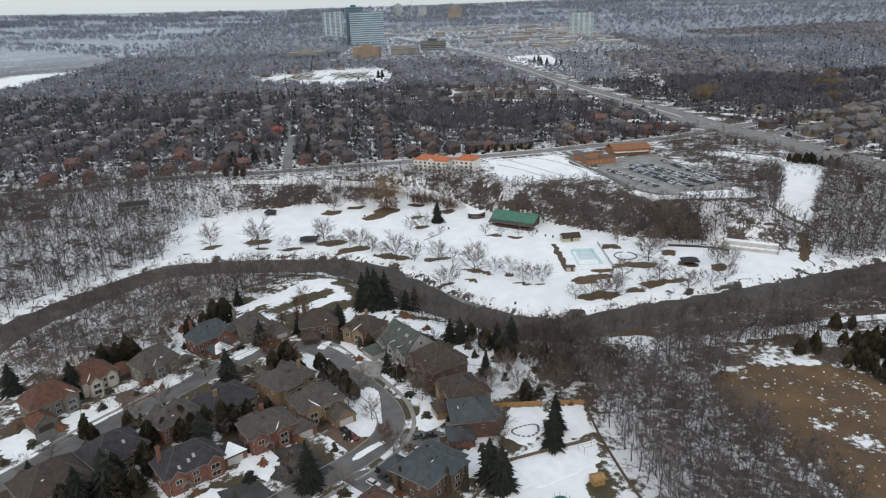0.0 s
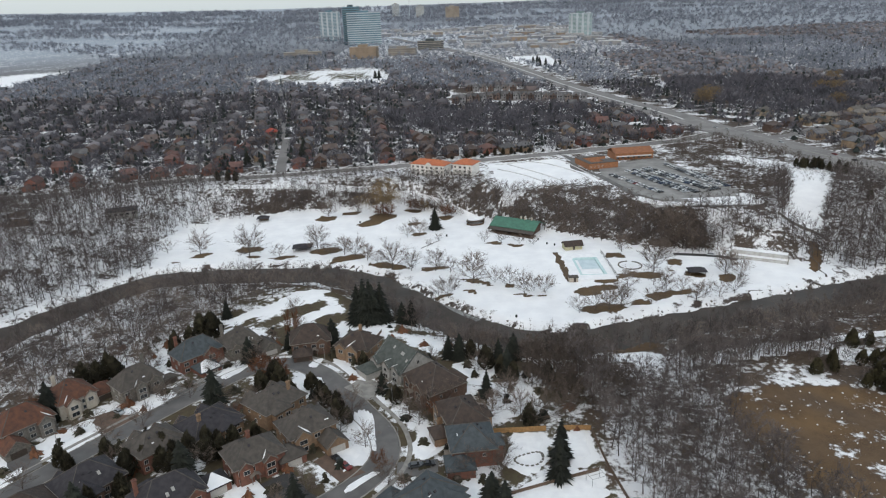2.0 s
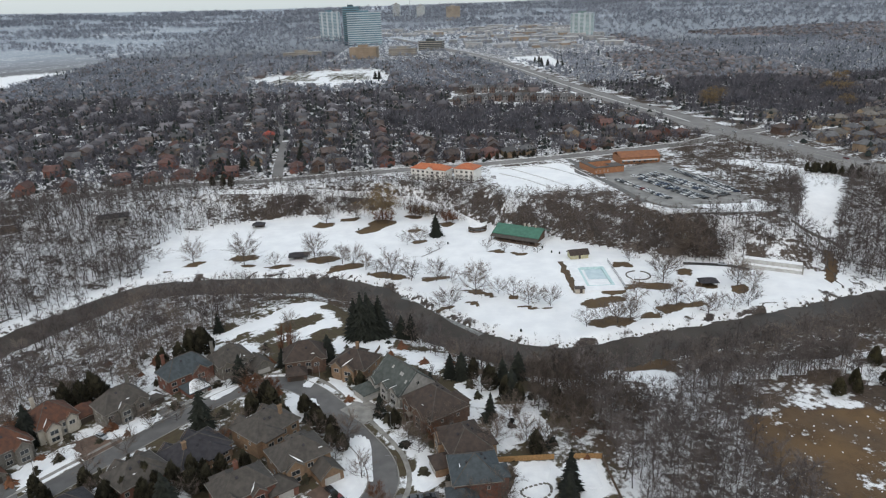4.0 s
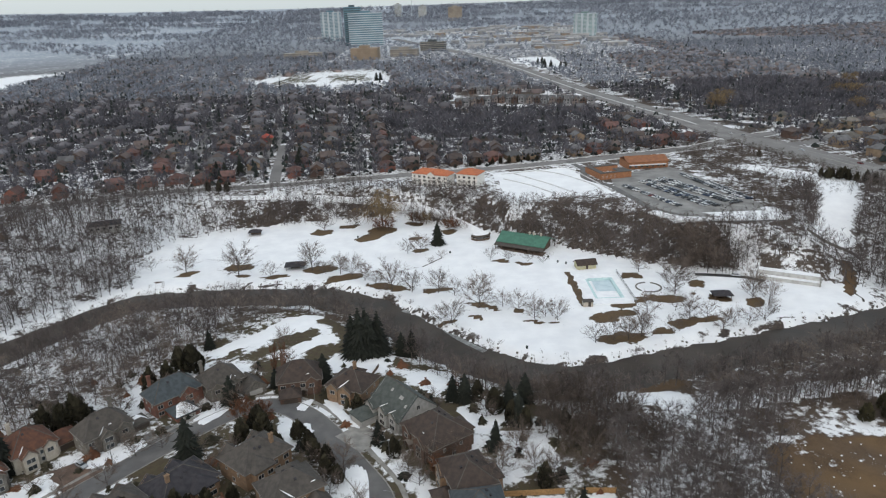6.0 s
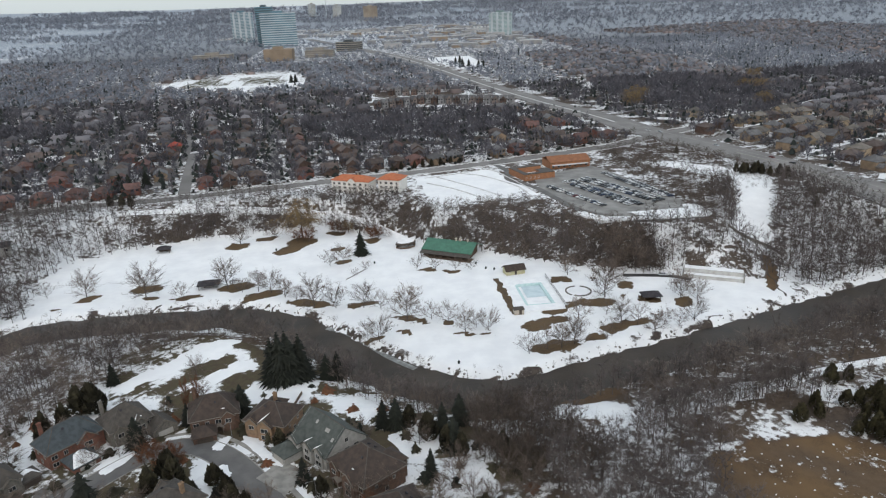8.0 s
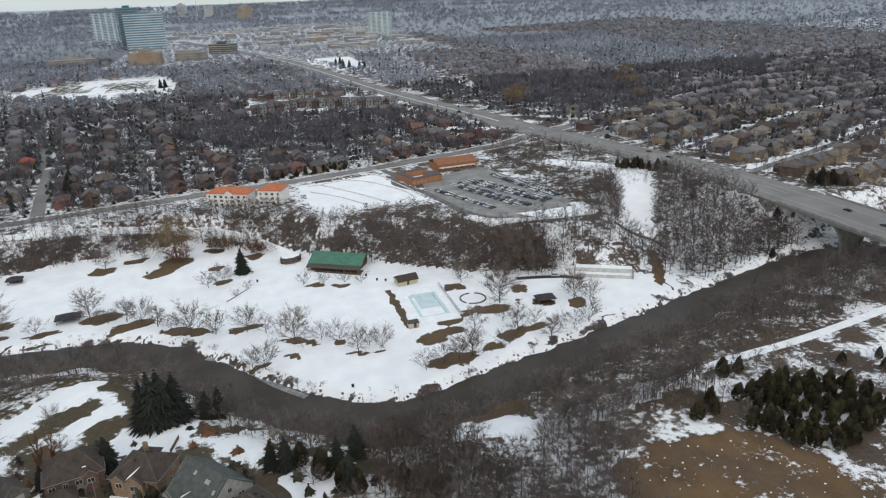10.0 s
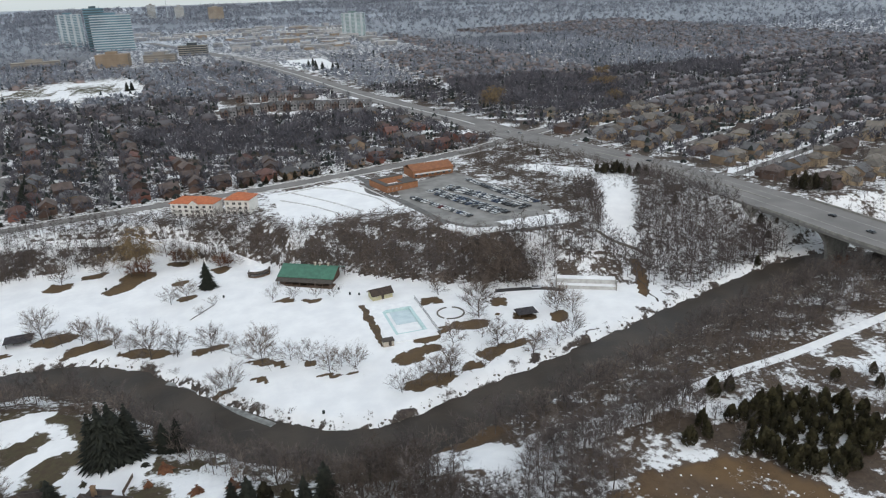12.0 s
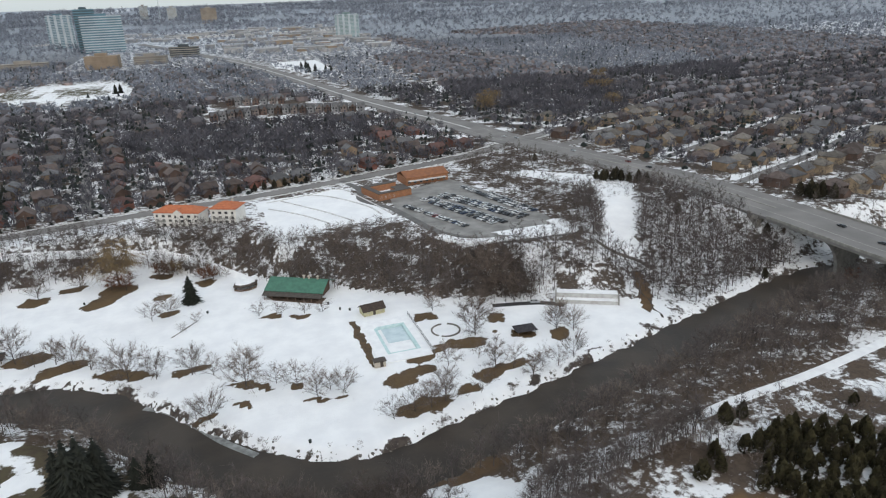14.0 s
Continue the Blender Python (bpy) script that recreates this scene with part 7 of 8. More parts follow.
part("roof", Geo().gable(-1.7, 1.7, -1.5, 1.5, 2.2, 0.7, 0.25, 0.1, "x"), M_FENCE_NEW, h)
h = thing("play_frame", "thin dark steel frame with netting in the garden", "frame", pose(41, 176, gz(41, 176), 0, 0, 20))
for x in (-2.2, 2.2):
    for y in (-1.6, 1.6):
        part("post", Geo().tube((x, y, -0.3), (x, y, 2.6), 0.06, 0.06, 5), M_METAL, h)
for y in (-1.6, 0, 1.6):
    part("rail", Geo().tube((-2.2, y, 2.6), (2.2, y, 2.6), 0.05, 0.05, 5), M_METAL, h)
for x in (-2.2, 2.2):
    part("rail", Geo().tube((x, -1.6, 2.6), (x, 1.6, 2.6), 0.05, 0.05, 5), M_METAL, h)
t = thing("garden_pond", "dark kidney-shaped pond with stone edge in the snow", "pond", pose(24, 187.5, gz(24, 187.5), 0, 0, 20))
oval = [(math.cos(a) * 4.2, math.sin(a) * 2.6 + 0.5 * math.cos(2 * a)) for a in np.arange(18) * math.pi / 9]
part("water", Geo().add([(a, b, 0.10) for a, b in oval] + [(a, b, -0.5) for a, b in oval], [tuple(range(18))] + [(18 + i, 18 + (i + 1) % 18, (i + 1) % 18, i) for i in range(18)]), M_WATER, t)
for i, (a, b) in enumerate(oval):
    s = part("stone", Geo().box(-0.5, 0.5, -0.3, 0.3, -0.4, 0.25), M_STONE, t)
    s.matrix_basis = pose(a * 1.07, b * 1.09, 0, 0, 0, i * 20 + 90)
t = thing("trampoline", "round trampoline with net posts in the snowy garden", "trampoline", pose(29, 152.5, gz(29, 152.5)))
disc = [(math.cos(a) * 2.2, math.sin(a) * 2.2) for a in np.arange(16) * math.pi / 8]
part("mat", Geo().add([(a, b, 0.9) for a, b in disc] + [(a, b, 0.8) for a, b in disc], [tuple(range(16)), tuple(range(31, 15, -1))] + [(16 + i, 16 + (i + 1) % 16, (i + 1) % 16, i) for i in range(16)]), material("teal_canvas", (0.03, 0.16, 0.16), 0.7), t)
for a, b in disc[::2]:
    part("leg", Geo().tube((a, b, -0.3), (a, b, 2.4), 0.05, 0.05, 5), M_METAL, t)
# driveways
for nm, poly, mat in (("brown paver driveway with a parked car", [(-123, 222), (-110, 230), (-104.5, 221), (-112, 211.5)], M_PAVER), ("dark asphalt circular driveway", [(-57, 178), (-46, 186), (-39, 176), (-34, 172), (-40, 163), (-52, 168)], M_ASPHALT_DARK),
                      ("grey driveway before the garage", [(-143, 203), (-134, 209), (-125, 197), (-131, 190)], M_ASPHALT), ("black asphalt driveway", [(-66, 163), (-56, 168), (-48, 160), (-58, 152)], M_ASPHALT_DARK), ("grey driveway with two cars", [(-24, 171), (-16, 164), (-22, 158), (-33, 168)], M_ASPHALT),
                      ("brown paver driveway beside the crescent", [(-36, 194), (-29, 188), (-24, 184), (-31, 180), (-40, 190)], M_PAVER), ("grey driveway with parked cars", [(-15, 188), (-3, 189), (-3, 183), (-15, 180)], M_ASPHALT), ("grey driveway up to the dark garage", [(-59, 262), (-53, 261), (-53, 250), (-61, 251)], M_ASPHALT),
                      ("grey shared driveway", [(-104, 235), (-93, 243), (-86, 238), (-95, 226)], M_ASPHALT), ("concrete driveway of the green-roofed house", [(-29, 239), (-21, 232), (-27, 223), (-36, 232)], M_CONCRETE)):
    n = len(poly)
    top = [(x, y, gz(x, y) + 0.10) for x, y in poly]
    structure("pavement_driveway", Geo().add(top + [(x, y, z - 1.0) for x, y, z in top], [tuple(range(n))[::-1] if sum((poly[i - 1][0] - poly[i][0]) * (poly[i - 1][1] + poly[i][1]) for i in range(n)) < 0 else tuple(range(n))] + [(n + i, n + (i + 1) % n, (i + 1) % n, i) for i in range(n)]), mat, nm, "driveway")


# ---- the suburb beyond ----
M_WALL_FAR = [material(n, c, 0.9, scale=0.3, vary=0.15, piece=0.3) for n, c in (("tan_brick_far", (0.24, 0.175, 0.12)), ("brown_brick_far", (0.12, 0.08, 0.065)), ("red_brick_far", (0.19, 0.085, 0.065)), ("beige_siding_far", (0.40, 0.31, 0.21)))]
M_ROOF_FAR = [material(n, c, 0.9, scale=0.3, vary=0.15, piece=0.3) for n, c in (("grey_roof_far", (0.125, 0.122, 0.125)), ("brown_roof_far", (0.110, 0.086, 0.078)), ("red_brown_roof_far", (0.130, 0.075, 0.066)), ("taupe_roof_far", (0.165, 0.148, 0.130)))]
M_WALL_MASS = material("mixed_brick_walls", (0.23, 0.185, 0.168), 0.9, scale=0.02, color2=(0.145, 0.118, 0.12), island=0.5)
M_ROOF_MASS = material("mixed_shingle_roofs", (0.155, 0.150, 0.160), 0.9, scale=0.02, color2=(0.098, 0.088, 0.094), island=0.5)
M_RED_ROOF = material("bright_red_roof", (0.30, 0.06, 0.04), 0.8, scale=0.5, vary=0.1)
GROVES = [[(-60, 760), (-51, 800), (-11, 812), (65, 820), (151, 800), (186, 770), (132, 677), (88, 645), (20, 650), (-40, 697)], [(312, 980), (431, 1048), (493, 918), (519, 829), (401, 703), (329, 712), (285, 780)], [(745, 1956), (894, 1751), (801, 1020), (666, 838), (546, 934), (559, 1119), (531, 2478)],
          [(-420, 800), (-330, 830), (-250, 800), (-300, 760)], [(-520, 1500), (-300, 1450), (-230, 1560), (-420, 1640)]]


def in_grove(x, y):
    ok = np.zeros(np.shape(x), bool)
    for g in GROVES:
        ok |= inside(x, y, g)
    return ok


def seen(x, y):
    """The part of the plateau that the camera's way looks over."""
    return (x > -0.72 * y - 90) & (x < 1.32 * (y - 90) + 60)


def built_up(x, y, road=13.0):
    ok = seen(x, y) & (y > np.interp(x, BROW_X, BROW_Y) + 16) & ~inside(x, y, SPORTS) & ~inside(x, y + 45, SPORTS) & ~inside(x, y, FAR_SNOW)
    ok &= (near_line(x, y, PLATEAU_ROAD[::2]) > road + 3) & (near_line(x, y, ARTERIAL[::2]) > road + 20) & (near_line(x, y, SIDE_STREET[::2]) > road) & (near_line(x, y, CROSS_STREET[::2]) > road)
    side = np.interp(x, [p[0] for p in PLATEAU_ROAD], [p[1] for p in PLATEAU_ROAD])
    ok &= ~((x < 262) & (y < side)) & ~((x > 200) & (x < 330) & (y < 560) & (x < np.interp(y, ARTERIAL[:40, 1], ARTERIAL[:40, 0])))
    ok &= ~inside(x, y, [(6, 822), (100, 815), (185, 800), (200, 858), (112, 985), (24, 995)])
    ok &= ~((x < -700 - (y - 1200) * 0.12) & (y > 900))
    ok &= ~((x > -230) & (x < 480) & (y > 1480) & (y < 2700))
    return ok


def rows_along(line, offset, step, rng):
    """House plots on one side of a street: x, y and the turn that faces it."""
    out, s, want = [], 0.0, 6.0
    for (ax, ay), (bx, by) in zip(line[:-1], line[1:]):
        d = math.hypot(bx - ax, by - ay)
        ux, uy = (bx - ax) / d, (by - ay) / d
        while want < s + d:
            k = want - s
            o = offset + rng.uniform(-3.0, 3.0) * (1 if offset > 0 else -1)
            out.append((ax + ux * k - uy * o, ay + uy * k + ux * o, math.degrees(math.atan2(uy, ux)) + (0 if offset > 0 else 180) + rng.uniform(-9, 9)))
            want += step * rng.uniform(0.92, 1.12)
        s += d
    return out


PLOTS = rows_along(PLATEAU_ROAD[::2], 25, 17, RNG) + rows_along(SIDE_STREET, 18, 16, RNG) + rows_along(SIDE_STREET, -18, 16, RNG) + rows_along(CROSS_STREET[3:], 21, 16, RNG) + rows_along(CROSS_STREET[3:], -21, 16, RNG)
STREETS = []
for k in range(-16, 9):  # west of the main road: streets that run north
    x0 = -60 + k * 72
    ln = smooth_line([(x0 + 14 * math.sin(k * 2.1), 560), (x0 - 18, 700), (x0 - 40 + 16 * math.sin(k), 860), (x0 - 95, 1050), (x0 - 120 + 20 * math.sin(k * 1.7), 1250), (x0 - 170, 1500), (x0 - 210, 1750)], 12)
    STREETS.append(ln[ln[:, 0] < np.interp(ln[:, 1], ARTERIAL[:, 1], ARTERIAL[:, 0]) - 25])
for k in range(-4, 20):  # east of it: streets that run away from it
    y0 = 470 + k * 78
    ln = smooth_line([(330, y0 - 20), (430, y0 + 20 + 8 * math.sin(k)), (560, y0 + 78), (720, y0 + 95 + 14 * math.sin(k * 1.9)), (950, y0 + 130), (1300, y0 + 160)], 12)
    STREETS.append(ln[ln[:, 0] > np.interp(ln[:, 1], ARTERIAL[:, 1], ARTERIAL[:, 0]) + 25])
for ln in STREETS:
    if len(ln) > 3:
        PLOTS += rows_along(ln, 22, 16.5, RNG) + rows_along(ln, -22, 16.5, RNG)
PLOTS = np.array(PLOTS)
PLOTS = PLOTS[built_up(PLOTS[:, 0], PLOTS[:, 1]) & ~in_grove(PLOTS[:, 0], PLOTS[:, 1])]
_seen, _keep = {}, []
for i, (x, y, a) in enumerate(PLOTS):
    c = (int(x // 13), int(y // 13))
    if all((x - u) ** 2 + (y - v) ** 2 > 150 for p in (-1, 0, 1) for q in (-1, 0, 1) for u, v in _seen.get((c[0] + p, c[1] + q), ())):
        _seen.setdefault(c, []).append((x, y))
        _keep.append(i)
PLOTS = PLOTS[_keep]
PLOTS = PLOTS[RNG.random(len(PLOTS)) > np.where(PLOTS[:, 0] > 280, 0.10, 0.34)]
PLOTS = PLOTS[np.argsort(np.hypot(PLOTS[:, 0] - 90, PLOTS[:, 1] - 330))]
# street surfaces, where they can be told apart
for ln in STREETS:
    q = ln[built_up(ln[:, 0], ln[:, 1], 6) & (ln[:, 1] < 1250) & ~in_grove(ln[:, 0], ln[:, 1])] if len(ln) else ln
    if len(q) > 5 and np.max(np.hypot(*np.diff(q, axis=0).T)) < 60:
        if q[0, 0] > 280:
            structure("pavement_suburb", ribbon(q, 12.0 + 9.0 * np.clip(0.5 + hills(q[:, 0], q[:, 1], 9) + 0.6 * np.sin(np.arange(len(q)) * 2.3), 0, 1.6), 0.08, edge=1.0), M_SNOW, "snowy verges of the suburban street", "verge")
        structure("road_suburb", ribbon(q, 6.5, 0.30, edge=1.0), M_ROAD_FAR, "grey suburban street with snowy verges", "road")


def far_house(kind):
    """Wall, roof and garage of a plain suburban house."""
    w, d, h, rise = ((11, 11, 5.6, 3.4), (12, 10, 5.4, 3.0), (10, 12, 5.6, 3.6), (13, 11, 4.4, 3.2))[kind]
    wall, roof = Geo().box(-w / 2, w / 2, -d / 2, d / 2, -2, h), Geo()
    if kind in (0, 3):
        roof.hip(-w / 2, w / 2, -d / 2, d / 2, h, rise, 0.5)
    elif kind == 1:
        roof.gable(-w / 2, w / 2, -d / 2, d / 2, h, rise, 0.5, 0.22, "x")
        for s in (-1, 1):
            wall.add([(s * (w / 2 - 0.05), -d / 2, h), (s * (w / 2 - 0.05), d / 2, h), (s * (w / 2 - 0.05), 0, h + rise - 0.2)], [(0, 1, 2) if s > 0 else (2, 1, 0)])
    else:
        roof.gable(-w / 2, w / 2, -d / 2, d / 2, h, rise, 0.5)
        wall.gable_wall(-w / 2, w / 2, -d / 2 + 0.05, 0, h, rise - 0.2).gable_wall(-w / 2, w / 2, d / 2 - 0.3, 0, h, rise - 0.2)
    gw = Geo().box(-w / 2, -w / 2 + 6, -d / 2 - 4.5, -d / 2 + 0.3, -2, 2.9).gable_wall(-w / 2, -w / 2 + 6, -d / 2 - 4.5, 0, 2.9, 2.0)
    gr = Geo().gable(-w / 2, -w / 2 + 6, -d / 2 - 4.5, -d / 2 + 0.2, 2.9, 2.2, 0.35)
    return wall, roof, gw, gr, w, d


KINDS = [far_house(k) for k in range(4)]
FAR_MESH = {}
M_PANE_FAR = Geo().box(-0.9, 0.9, -0.06, 0.1, 0, 1.5, True).mesh("window", M_GLASS)
LOOK = ("grey-roofed suburban house in tan brick", "brown-roofed suburban house in brown brick", "red-brown-roofed suburban house in red brick", "taupe-roofed suburban house with beige siding")
for i, (x, y, a) in enumerate(PLOTS[:200]):
    k, c = int(RNG.integers(4)), int(RNG.choice((0, 1, 1, 2)))
    if x > 300:
        c = int(RNG.choice((0, 3, 3, 1)))
    if (k, c) not in FAR_MESH:
        wall, roof, gw, gr, w, d = KINDS[k]
        FAR_MESH[k, c] = (wall.mesh("wall", M_WALL_FAR[c]), roof.mesh("roof", M_ROOF_FAR[c]), gw.mesh("garage_wall", M_WALL_FAR[c]), gr.mesh("garage_roof", M_ROOF_FAR[c]))
    h = thing("suburban_house", LOOK[c], "house", pose(x, y, gz(x, y), 0, 0, a) @ Matrix.Diagonal((*(1.05 if x > 280 else 0.96,) * 3, 1)), "houses of the suburb")
    for nm, me in zip(("wall", "roof", "garage_wall", "garage_roof"), FAR_MESH[k, c]):
        shared(nm, me, h)
    w, d = KINDS[k][4:]
    for fx, fy, fz, t in ((1.5, -d / 2, 3.3, 0), (w / 2 - 1.5, -d / 2, 3.3, 0)):
        shared("window", M_PANE_FAR, h, pose(fx, fy, fz, 0, 0, t))


def mass(plots, which):
    V, F, n = [], [], 0
    for x, y, a, z, k in plots:
        g = KINDS[int(k)]
        ca, sa = math.cos(radians(a)), math.sin(radians(a))
        for geo in (g[which], g[which + 2]):
            v = np.array(geo.v)
            V.append(np.column_stack([v[:, 0] * ca - v[:, 1] * sa + x, v[:, 0] * sa + v[:, 1] * ca + y, v[:, 2] + z]))
            for q in geo.f:
                F += [(n + q[0], n + q[j], n + q[j + 1]) for j in range(1, len(q) - 1)]
            n += len(v)
    return np.vstack(V), np.array(F)


_far = PLOTS[200:]
if len(_far):
    _far = np.column_stack([_far, ground_z(_far[:, 0], _far[:, 1]), RNG.integers(0, 4, len(_far))])
    stuff("far_house_walls", *mass(_far, 0), M_WALL_MASS, "brick walls of many far suburban houses", "houses")
    stuff("far_house_roofs", *mass(_far, 1), M_ROOF_MASS, "shingle roofs of many far suburban houses", "houses")


def puff(rng, h, r, n, w):
    """A far bare crown: a short trunk and thin blades that fan out."""
    V = [(-0.25, 0, 0), (0.25, 0, 0), (0, 0.1, h * 0.6), (0, -0.25, 0), (0, 0.25, 0), (0.1, 0, h * 0.6)]
    for _ in range(n):
        o = np.array([0, 0, h * rng.uniform(0.25, 0.6)]) + rng.normal(0, 0.25, 3) * r * np.array([1, 1, 0.3])
        a, e = rng.uniform(0, 6.283), rng.uniform(0.1, 1.2)
        t = np.array([math.cos(a) * math.cos(e), math.sin(a) * math.cos(e), math.sin(e)]) * r * rng.uniform(0.6, 1.15)
        s = np.cross(t, rng.normal(0, 1, 3))
        s *= w / (np.linalg.norm(s) + 1e-9)
        V += [o - s, o + s, o + t]
    return np.array(V, float), np.arange(len(V)).reshape(-1, 3)


PUFF = [puff(np.random.default_rng(200 + i), 11.5, 4.4 + 0.6 * (i % 3), 27, 0.34) for i in range(6)]
PUFF_FAR = [puff(np.random.default_rng(220 + i), 11, 5.8, 14, 0.66) for i in range(5)]
FIR = [spruce(np.random.default_rng(240 + i), 10.5, 2.7, 3, 6, power=0.75) for i in range(3)]
FIR_FAR = [spruce(np.random.default_rng(250 + i), 11, 2.6, 3, 5, power=0.8) for i in range(3)]


def clear_of_houses(p):
    ok = np.ones(len(p), bool)
    cells = {}
    for x, y, _ in PLOTS:
        cells.setdefault((int(x // 12), int(y // 12)), []).append((x, y))
    for i, (x, y) in enumerate(p):
        c = (int(x // 12), int(y // 12))
        for u in (-1, 0, 1):
            for v in (-1, 0, 1):
                for a, b in cells.get((c[0] + u, c[1] + v), ()):
                    if (x - a) ** 2 + (y - b) ** 2 < 42:
                        ok[i] = False
    return ok


p = scatter(RNG, -900, 1250, 480, 1000, 60000, lambda x, y: built_up(x, y, 5.5) & (RNG.random(len(x)) < np.where(in_grove(x, y), 1.0, np.where(x > 280, 0.40, np.where(y < 650, 0.60, 0.62)))), 4.6)
p = p[clear_of_houses(p)]
k = RNG.random(len(p)) < np.where(in_grove(p[:, 0], p[:, 1]), 0.05, 0.24)
stuff("suburb_trees", *many(PUFF, lifted(p[~k], RNG, 0.6, 1.25) * np.where(in_grove(p[~k][:, 0], p[~k][:, 1]), 1.2, 1.0)[:, None] ** np.array([[0, 0, 0, 1]]), RNG), M_SUBURB_TWIG, "leafless grey-brown trees between suburban houses", "trees")
stuff("suburb_conifers", *many(FIR, lifted(p[k], RNG, 0.6, 1.4), RNG), M_SUBURB_NEEDLE, "dark conifers between suburban houses", "trees")
p = scatter(RNG, -1300, 1900, 1000, 1750, 44000, lambda x, y: built_up(x, y, 7) & (RNG.random(len(x)) < np.where(in_grove(x, y), 1.0, np.where(x > 280, 0.30, 0.72))), 6)
k = RNG.random(len(p)) < 0.10
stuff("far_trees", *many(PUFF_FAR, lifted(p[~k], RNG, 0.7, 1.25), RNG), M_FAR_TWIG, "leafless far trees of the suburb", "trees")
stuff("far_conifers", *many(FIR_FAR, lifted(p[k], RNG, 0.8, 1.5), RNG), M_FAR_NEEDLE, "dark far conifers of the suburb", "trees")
p = scatter(RNG, -2800, 3200, 1700, 4700, 30000, lambda x, y: seen(x, y) & (RNG.random(len(x)) < np.where((x > 300) & (y < 2600), 0.45, 0.9)) & ((built_up(x, y, 10) & (y < 2900)) | (hills(x, y * 1.8, 210, 1.0) > -0.10)) & ~((x > -230) & (x < 480) & (y < 2700)), 11)
s = lifted(p, RNG, 1.0, 1.7)
s[:, 3] *= 1 + np.clip((p[:, 1] - 2000) / 2500, 0, 1)
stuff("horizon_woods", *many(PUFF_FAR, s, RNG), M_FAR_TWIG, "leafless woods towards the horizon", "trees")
# conifers beside the streets and in the snowy far lot
for x, y in ((188, 1290), (193, 1330), (200, 1300), (196, 1380), (184, 1350), (212, 1270), (219, 1262), (-96, 1180), (-90, 1185), (40, 565), (46, 567), (53, 569), (30, 564), (60, 571), (23, 561), (68, 574), (76, 577), (-109, 575), (-150, 560), (-111, 590), (-113, 606), (-158, 548), (-165, 552), (-160, 512), (-152, 510), (-146, 508)):
    conifer(x, y, 0.7 if 10 < x < 90 else 0.95, 3 if y < 520 or 10 < x < 90 else 1, "dark green conifer on the plateau", "spruce_tree")

# brush at the plateau's edge and orange-twigged trees
p = scatter(np.random.default_rng(31), 236, 266, 452, 486, 90, lambda x, y: inside(x, y, WEDGE), 3.2)
stuff("clearing_brush", *many(SHRUB, lifted(p, np.random.default_rng(32), 0.35, 0.7), np.random.default_rng(33)), M_THICKET, "dark low brush at the top of the snowy clearing", "brush")
p = scatter(RNG, 185, 300, 395, 640, 7000, lambda x, y: (y > np.interp(x, BROW_X, BROW_Y) - 2) & ~inside(x, y, WEDGE) & (near_line(x, y, ARTERIAL[::2]) > 19) & (near_line(x, y, PLATEAU_ROAD[::2]) > 10) & (hills(x, y, 18, 3.0) > -0.85) & (x < np.interp(y, ARTERIAL[:40, 1], ARTERIAL[:40, 0])) & (x > 178), 4.0)
k = RNG.random(len(p)) < 0.5
stuff("plateau_brush", *many(SHRUB, lifted(p[k], RNG, 0.7, 1.4), RNG), M_THICKET, "dark brown brush beside the main road", "brush")
p = p[~k]
stuff("plateau_trees", *many(WOOD_J, lifted(p, RNG, 0.5, 0.85), RNG), M_THICKET, "leafless trees beside the main road", "woods")
p = scatter(RNG, 326, 470, 345, 470, 900, lambda x, y: (near_line(x, y, ARTERIAL[:40]) > 24) & (y > np.interp(x, BROW_X, BROW_Y) - 40), 6.0)
stuff("roadside_trees", *many(WOOD_J, lifted(p, RNG, 0.6, 1.0), RNG), M_WOOD_TWIG, "leafless trees east of the main road", "woods")
for x, y in ((455, 845), (470, 840), (300, 800), (318, 826), (416, 738), (290, 775), (520, 940)):
    t = thing("golden_willow", "broad golden-brown willow without leaves", "tree", pose(x, y, gz(x, y), 0, 0, x) @ Matrix.Diagonal((1.6, 1.6, 1.25, 1)), "golden willows")
    shared("trunk", PARK_KIND[5][0], t)
    shared("crown", PARK_KIND[5][1], t)
for x, y, s in ((297, 334, 1.2), (291, 331, 1.0), (-142, 230, 1.0), (-34, 463, 1.5), (-41, 466, 1.3), (-19, 479, 1.3), (-14, 477, 1.3), (4, 460, 1.4), (8, 462, 1.1)):
    t = thing("russet_bush", "broad russet bush with dry leaves", "bush", pose(x, y, gz(x, y), 0, 0, x) @ Matrix.Diagonal((s, s, s * 0.72, 1)))
    shared("trunk", PARK_KIND[6][0], t)
    shared("crown", PARK_KIND[6][1], t)
for x, y, s in ((-68, 246, 0.9), (-63, 244, 0.9), (-63, 271, 1.9), (-60.5, 275, 1.7)):
    t = thing("russet_tree", "small tree that has kept rust-brown leaves", "tree", pose(x, y, gz(x, y), 0, 0, x) @ Matrix.Diagonal((min(s, 0.9) if s < 1.5 else 0.5, min(s, 0.9) if s < 1.5 else 0.5, s, 1)))
    shared("trunk", PARK_KIND[6][0], t)
    shared("crown", PARK_KIND[6][1], t)

for i in range(14, len(PLATEAU_ROAD) - 8):  # clipped bushes along the plateau road
    x, y = PLATEAU_ROAD[i]
    if i % 2 and x < 215:
        b = thing("hedge_bush", "dark clipped bush beside the plateau road", "shrub", pose(x - 2 + RNG.uniform(-1, 1), y + 11.5, gz(x, y + 11.5) - 0.1, 0, 0, i * 31) @ Matrix.Diagonal((1, 1, RNG.uniform(0.6, 1.3), 1)), "roadside bushes")
        shared("foliage", BUSH_MESH[i % 2], b)


